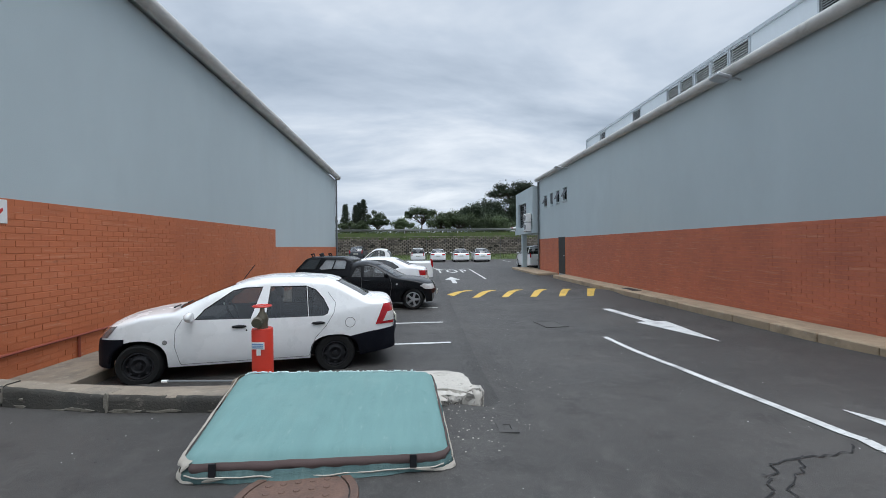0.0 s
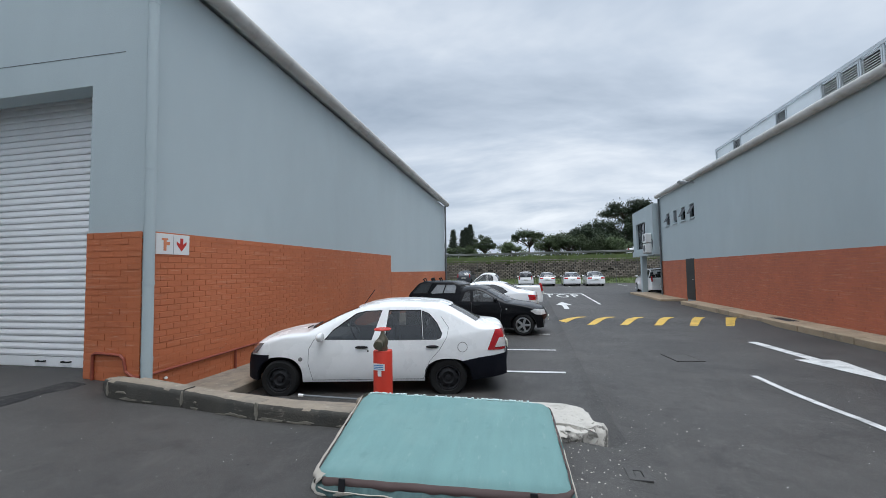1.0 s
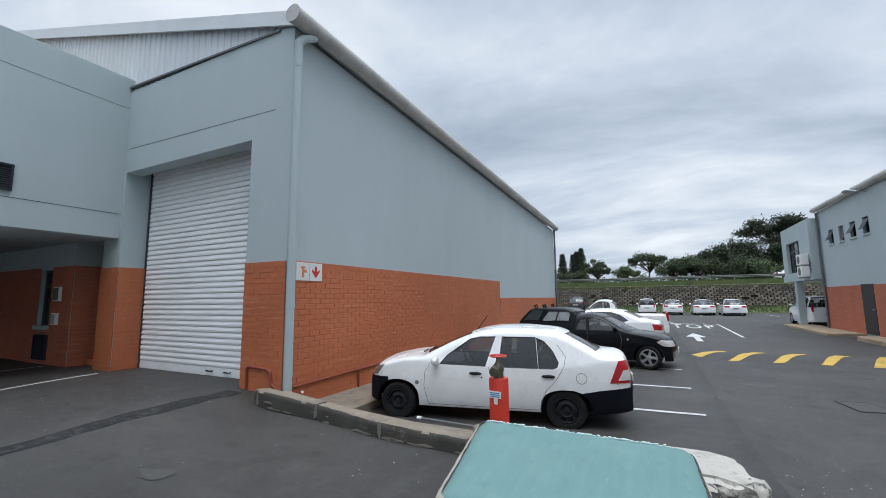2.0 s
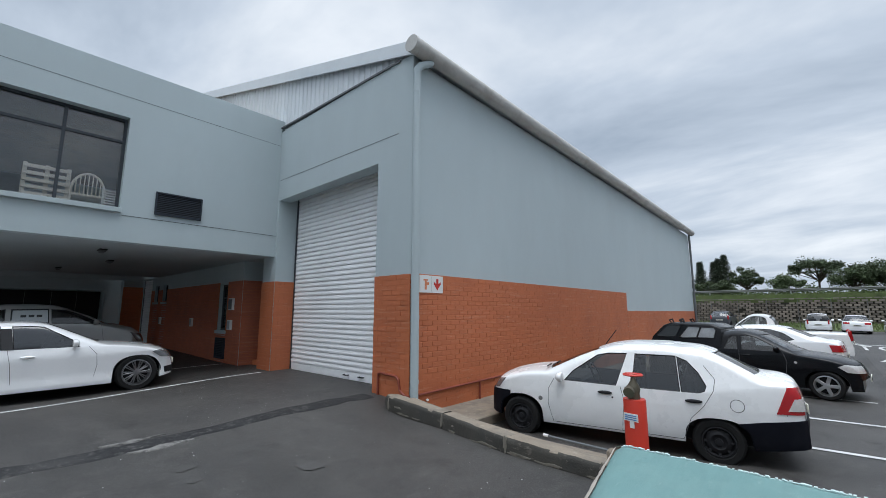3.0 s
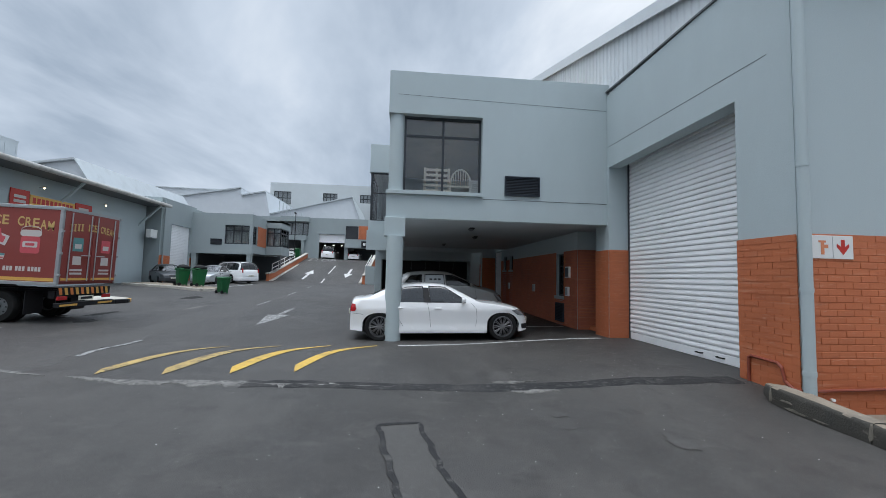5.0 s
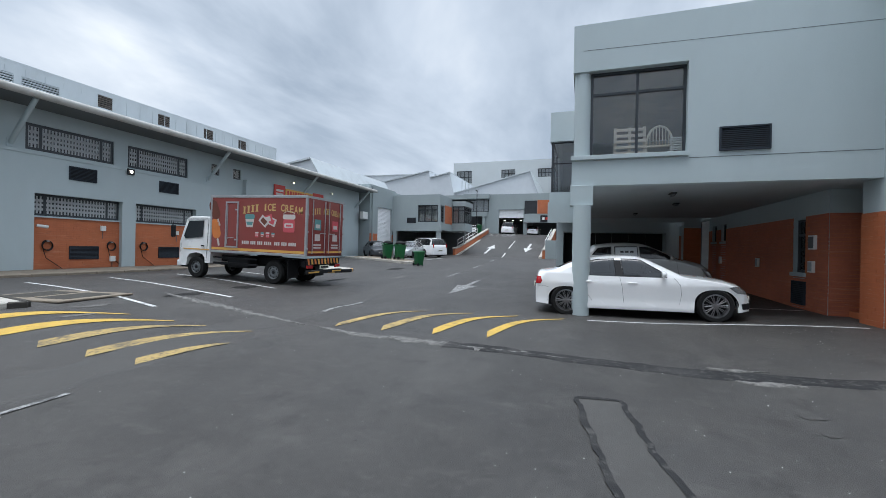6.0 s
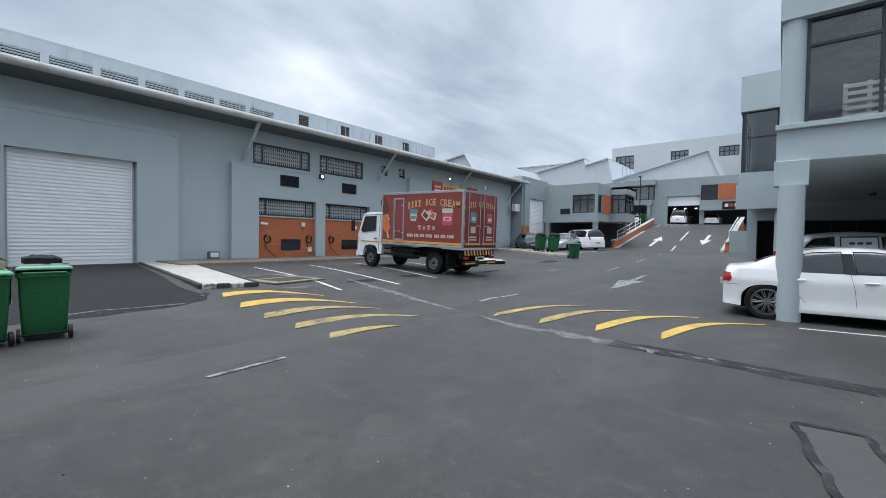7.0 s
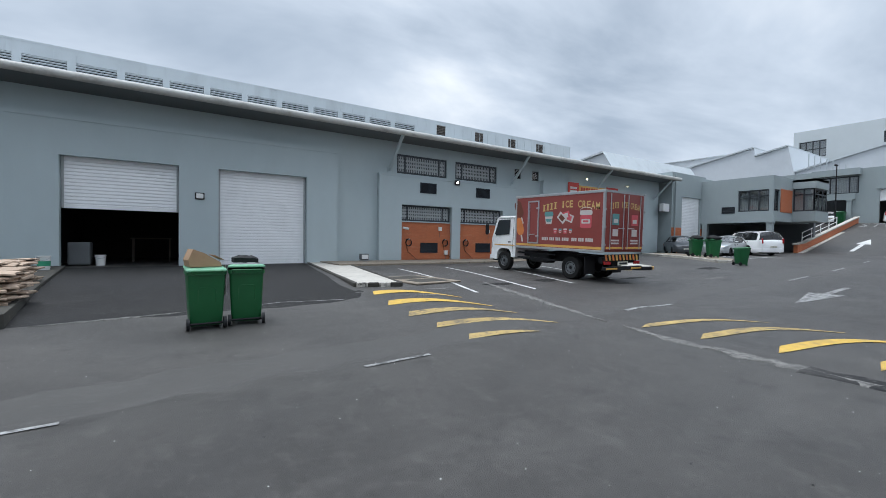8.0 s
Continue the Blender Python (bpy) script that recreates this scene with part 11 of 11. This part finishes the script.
# ---- north end: retaining wall of blocks, bank, rail, fence, trees ----
BLOCK = mat("retaining_block", (0.27, 0.235, 0.19), 0.9, 0.2, 1.5, 0.5, 20, rand=0.65)
bm = B()
rnd = random.Random(77)
z, r_ = ALLEY_Z + 0.55, 0
while z < 2.65:
    x = -46 + (0.28 if r_ % 2 else 0)
    while x < 46:
        if rnd.random() > 0.03:
            y = BANK_Y - 1.05 + 0.09 * r_ + rnd.uniform(-0.03, 0.03)
            box(bm, x, x + 0.42, y, y + 0.5, z, z + 0.18)
        x += 0.56
    z += 0.215
    r_ += 1
bm.faces.ensure_lookup_table()
rw = tagged(part("retaining_wall", bm, BLOCK), "interlocking retaining wall of brown and grey blocks", "retaining wall", "", "stuff")
# soil core; the shade of the block gaps is put into its dark colour
bm = B()
extrude_poly(bm, [(BANK_Y - 0.75, ALLEY_Z - 0.2), (BANK_Y - 0.72, 0.3), (BANK_Y + 0.2, 2.7), (BANK_Y + 0.2, ALLEY_Z - 0.2)], "x", -46, 46)
struct("retaining_core", bm, mat("soil_painted_shade", (0.045, 0.042, 0.03), 0.95, 0.3, 2, 0.5, 30), "soil between the retaining blocks, darkened in colour for shade", "retaining wall")
bm = B()
extrude_poly(bm, [(BANK_Y - 3.2, ALLEY_Z - 0.2), (BANK_Y - 3.2, ALLEY_Z + 0.03), (BANK_Y - 1.0, ALLEY_Z + 0.6), (BANK_Y - 0.7, ALLEY_Z + 0.6), (BANK_Y - 0.7, ALLEY_Z - 0.2)], "x", -46, 46)
extrude_poly(bm, [(BANK_Y + 0.0, 2.4), (BANK_Y - 0.1, 2.72), (BANK_Y + 1.5, 3.25), (BANK_Y + 6, 3.4), (BANK_Y + 6, 2.4)], "x", -46, 46)
struct("grass_bank", bm, GRASS, "rough grass strip below and above the retaining wall", "grass")
rnd = random.Random(31)
bm = B()
for i in range(9000):
    x, low = rnd.uniform(-14, 16), rnd.random() < 0.55
    if low:
        y = rnd.uniform(BANK_Y - 3.1, BANK_Y - 0.8)
        z = ALLEY_Z + 0.03 + 0.57 * lin(BANK_Y - 3.2, BANK_Y - 1.0, y)
    else:
        y = rnd.uniform(BANK_Y, BANK_Y + 3)
        z = 2.72 + 0.55 * lin(BANK_Y, BANK_Y + 1.5, y)
    h, a_ = rnd.uniform(0.1, 0.32), rnd.uniform(0, 6.3)
    c, s = math.cos(a_) * 0.03, math.sin(a_) * 0.03
    bm.faces.new([bm.verts.new(q) for q in ((x - c, y - s, z), (x + c, y + s, z), (x + s * 2, y - c * 2, z + h))])
tagged(part("grass_tufts", bm, GRASS), "rough tufted grass on the bank", "grass", "", "stuff")
RAILM = mat("dull_rail_steel", (0.14, 0.145, 0.14), 0.6, 0.15, 2, 0.1, 30, metal=0.3)
fn = thing("wire_fence", pose(0, BANK_Y - 3.6, ALLEY_Z), "thin grey post fence below the retaining wall", "fence")
for i in range(14):
    x = -13 + i * 2.35
    part("post", cyl(B(), (x, 0, -0.1), (x, 0, 2.9), 0.022, seg=6), RAILM, fn)
for z in (0.1, 1.1, 2.1, 3.0):
    part("wire", cyl(B(), (-13, 0, z), (18, 0, z), 0.006, seg=4), RAILM, fn)
gr = thing("guard_rail", pose(0, BANK_Y + 5.0, 3.22), "long grey road guard rail on top of the bank", "guard rail")
part("beam", extrude_poly(B(), [(0, 0.5), (-0.05, 0.58), (0, 0.65), (-0.05, 0.73), (0, 0.8), (0.02, 0.8), (0.02, 0.5)], "x", -46, 46), RAILM, gr)
for i in range(24):
    part("post", box(B(), -45 + i * 3.9, -44.88 + i * 3.9, 0.02, 0.12, -0.2, 0.75), METAL, gr)
struct("upper_road", box(B(), -60, 60, BANK_Y + 6.5, BANK_Y + 14, 3.1, 3.42), CONC_D, "far road behind the guard rail", "road")
car(pose(16.5, BANK_Y + 9, 3.42, 0, 0, 0), "white car on the upper road half hidden by the rail", paint="white_clean", rim="steel", group="parked cars")

BARK = mat("bark", (0.085, 0.065, 0.05), 0.95, 0.25, 3, 0.8, 25)
LEAF = [mat("leaf_dark", (0.040, 0.058, 0.032), 0.75, 0.35, 1.2, 0, 20, rand=0.5), mat("leaf_mid", (0.080, 0.112, 0.050), 0.75, 0.35, 1.2, 0, 20, rand=0.5), mat("leaf_grey", (0.068, 0.095, 0.046), 0.75, 0.35, 1.2, 0, 20, rand=0.5)]


def tree(x, y, z, h, spread, seed, label, leaf=0, flat_=0.45, trunk=0.35, clumps=26, leaves=330, size=0.12):
    rnd = random.Random(seed)
    t = thing("tree", pose(x, y, z), label, "tree", "trees on the bank")
    bm = B()
    cyl(bm, (0, 0, -0.3), (0.1, 0, h * trunk), 0.05 * h * 0.5, 0.035 * h * 0.5, seg=8)
    crown = B()
    for c in range(clumps):
        a_, rr = rnd.uniform(0, 6.283), spread * math.sqrt(rnd.random())
        cz = h * (trunk + 0.12 + (0.80 - trunk) * rnd.random() * (1 - 0.45 * (rr / spread) ** 2))
        p = Vector((rr * math.cos(a_), rr * math.sin(a_), cz))
        cyl(bm, (0.1, 0, h * trunk * rnd.uniform(0.75, 1.0)), p, 0.012 * h, 0.004 * h, seg=5)
        cr_ = rnd.uniform(0.15, 0.34) * spread
        for k in range(leaves):
            d = Vector((rnd.gauss(0, 1), rnd.gauss(0, 1), rnd.gauss(0, flat_)))
            d = d.normalized() * cr_ * (rnd.random() ** 0.45)
            q = p + Vector((d.x, d.y, d.z * (0.6 + flat_)))
            s = size * rnd.uniform(0.6, 1.3)
            m3 = Euler((rnd.uniform(-1, 1), rnd.uniform(-1, 1), rnd.uniform(0, 6.3))).to_matrix()
            crown.faces.new([crown.verts.new(q + m3 @ Vector(v_)) for v_ in ((-s, 0, 0), (0, -s * 0.5, 0), (s, 0, 0), (0, s * 0.5, s * 0.3))])
    part("trunk", bm, BARK, t)
    part("crown", crown, LEAF[leaf], t)
    return t


def conifer(x, y, z, h, seed):
    rnd = random.Random(seed)
    t = thing("tree", pose(x, y, z), "tall dark conifer with tiered branches", "tree", "trees on the bank")
    bm, crown = B(), B()
    cyl(bm, (0, 0, -0.3), (0, 0, h), 0.22, 0.03, seg=8)
    for i in range(22):
        u = i / 22
        zz, rr = h * (0.15 + 0.83 * u), h * 0.19 * (1 - u) + 0.25
        for k in range(7):
            a_ = k * 0.9 + i * 0.5 + rnd.uniform(-0.2, 0.2)
            tip = Vector((rr * math.cos(a_), rr * math.sin(a_), zz + 0.15))
            cyl(bm, (0, 0, zz), tip, 0.03, 0.01, seg=4)
            for n_ in range(34):
                q = Vector((0, 0, zz)).lerp(tip, rnd.uniform(0.15, 1.0)) + Vector((rnd.gauss(0, 0.1), rnd.gauss(0, 0.1), rnd.gauss(0, 0.1)))
                s = rnd.uniform(0.07, 0.17)
                m3 = Euler((rnd.uniform(-1, 1), rnd.uniform(-1, 1), rnd.uniform(0, 6.3))).to_matrix()
                crown.faces.new([crown.verts.new(q + m3 @ Vector(v_)) for v_ in ((-s, 0, 0), (0, -s * 0.3, 0), (s, 0, 0), (0, s * 0.3, 0.05))])
    part("trunk", bm, BARK, t)
    part("crown", crown, LEAF[0], t)


TY = 76.0
for x, h, s in ((-14.0, 6.4, 1), (-11.6, 6.9, 2), (-10.9, 7.6, 3), (-12.6, 6.6, 4)):
    conifer(x, TY + 3 + s, 3.2, h, s)
tree(-7.6, TY, 3.2, 4.9, 2.2, 11, "small rounded dark tree on the bank", 2, 0.5)
tree(-11.5, TY - 2, 3.2, 3.2, 2.4, 12, "low spreading tree on the bank", 1, 0.4, 0.25)
tree(-2.6, TY - 2, 3.2, 3.2, 2.3, 13, "low spreading tree on the bank", 1, 0.4, 0.25)
tree(0.3, TY + 2, 3.2, 5.8, 3.0, 14, "flat topped tree on the bank", 2, 0.35, 0.5)
tree(3.6, TY - 2, 3.2, 4.4, 3.0, 15, "rounded green tree on the bank", 1, 0.45, 0.3, 34)
tree(7.0, TY - 2, 3.2, 4.8, 3.4, 16, "broad green tree on the bank", 1, 0.45, 0.3, 36)
tree(11.0, TY - 2, 3.2, 3.9, 3.4, 17, "broad green bush on the bank", 1, 0.45, 0.2, 36)
tree(14.5, TY - 3, 3.2, 3.6, 3.2, 18, "broad green bush on the bank", 1, 0.45, 0.2, 34)
tree(11.2, TY + 4, 3.2, 7.6, 4.2, 19, "large dark tree with ragged branches", 0, 0.6, 0.25, 44, 380, 0.15)
tree(15.0, TY + 4, 3.2, 8.0, 4.4, 20, "large dark tree with ragged branches", 0, 0.6, 0.2, 44, 380, 0.15)
tree(18.5, TY + 7, 3.2, 11.6, 4.6, 21, "tall umbrella shaped tree over the others", 0, 0.3, 0.6, 40, 330, 0.15)
tree(22.5, TY + 5, 3.2, 9.5, 4.6, 22, "tall dark tree behind the offices", 0, 0.4, 0.4, 40, 330, 0.15)
tree(-18.0, TY, 3.2, 5.0, 3.0, 23, "rounded dark tree on the bank", 2, 0.5, 0.3)
bm = B()
rnd = random.Random(55)
for i in range(24000):
    x = rnd.uniform(-50, 50)
    y = TY + rnd.uniform(-5, 3)
    z = 3.3 + abs(rnd.gauss(0, 0.5)) * (1.2 + noise.noise(Vector((x * 0.3, 0, 4))))
    s = rnd.uniform(0.1, 0.25)
    m3 = Euler((rnd.uniform(-1, 1), rnd.uniform(-1, 1), rnd.uniform(0, 6.3))).to_matrix()
    bm.faces.new([bm.verts.new(Vector((x, y, z)) + m3 @ Vector(v_)) for v_ in ((-s, 0, 0), (0, -s * 0.5, 0), (s, 0, 0), (0, s * 0.5, 0))])
tagged(part("hedge_growth", bm, LEAF[1]), "low tangled shrubs along the far road", "shrubs", "", "stuff")

# ---- litter: pale chips and dark crumbs scattered on the asphalt ----
def litter(name, n, m_, label, seed, smin, smax, zones):
    rnd = random.Random(seed)
    bm = B()
    for i in range(n):
        x0, x1, y0, y1 = rnd.choice(zones)
        x, y = rnd.uniform(x0, x1), rnd.uniform(y0, y1)
        s, a_ = rnd.uniform(smin, smax), rnd.uniform(0, 6.3)
        z = gz(x, y, 0.003)
        pts = [(x + s * math.cos(a_ + k * 1.57) * rnd.uniform(0.5, 1), y + s * math.sin(a_ + k * 1.57) * rnd.uniform(0.5, 1)) for k in range(4)]
        top = bm.verts.new((x, y, z + s * 0.5))
        vs = [bm.verts.new((px, py, z)) for px, py in pts]
        for k in range(4):
            bm.faces.new((vs[k], vs[(k + 1) % 4], top))
    return tagged(part(name, bm, m_), label, "litter", "", "stuff")


ZN = [(-8, 4, -9, 4.4), (-6, 0, 0, 5), (1.5, 5, 2.5, 12), (-5, 2, -6, 2), (-8.4, -5.3, 3, 5.4)]
litter("pale_chips", 900, WHITE_P, "small pale chips scattered on the asphalt", 3, 0.002, 0.008, ZN)
litter("kerb_rubble", 150, CONC_L, "crumbled concrete beside the broken kerb end", 4, 0.003, 0.014, [(1.1, 2.0, 4.3, 5.6), (0.9, 1.5, 3.9, 4.8), (1.2, 2.6, 5.2, 6.6)])
litter("dark_crumbs", 200, TAR, "dark crumbs and leaves on the asphalt", 6, 0.004, 0.012, ZN)
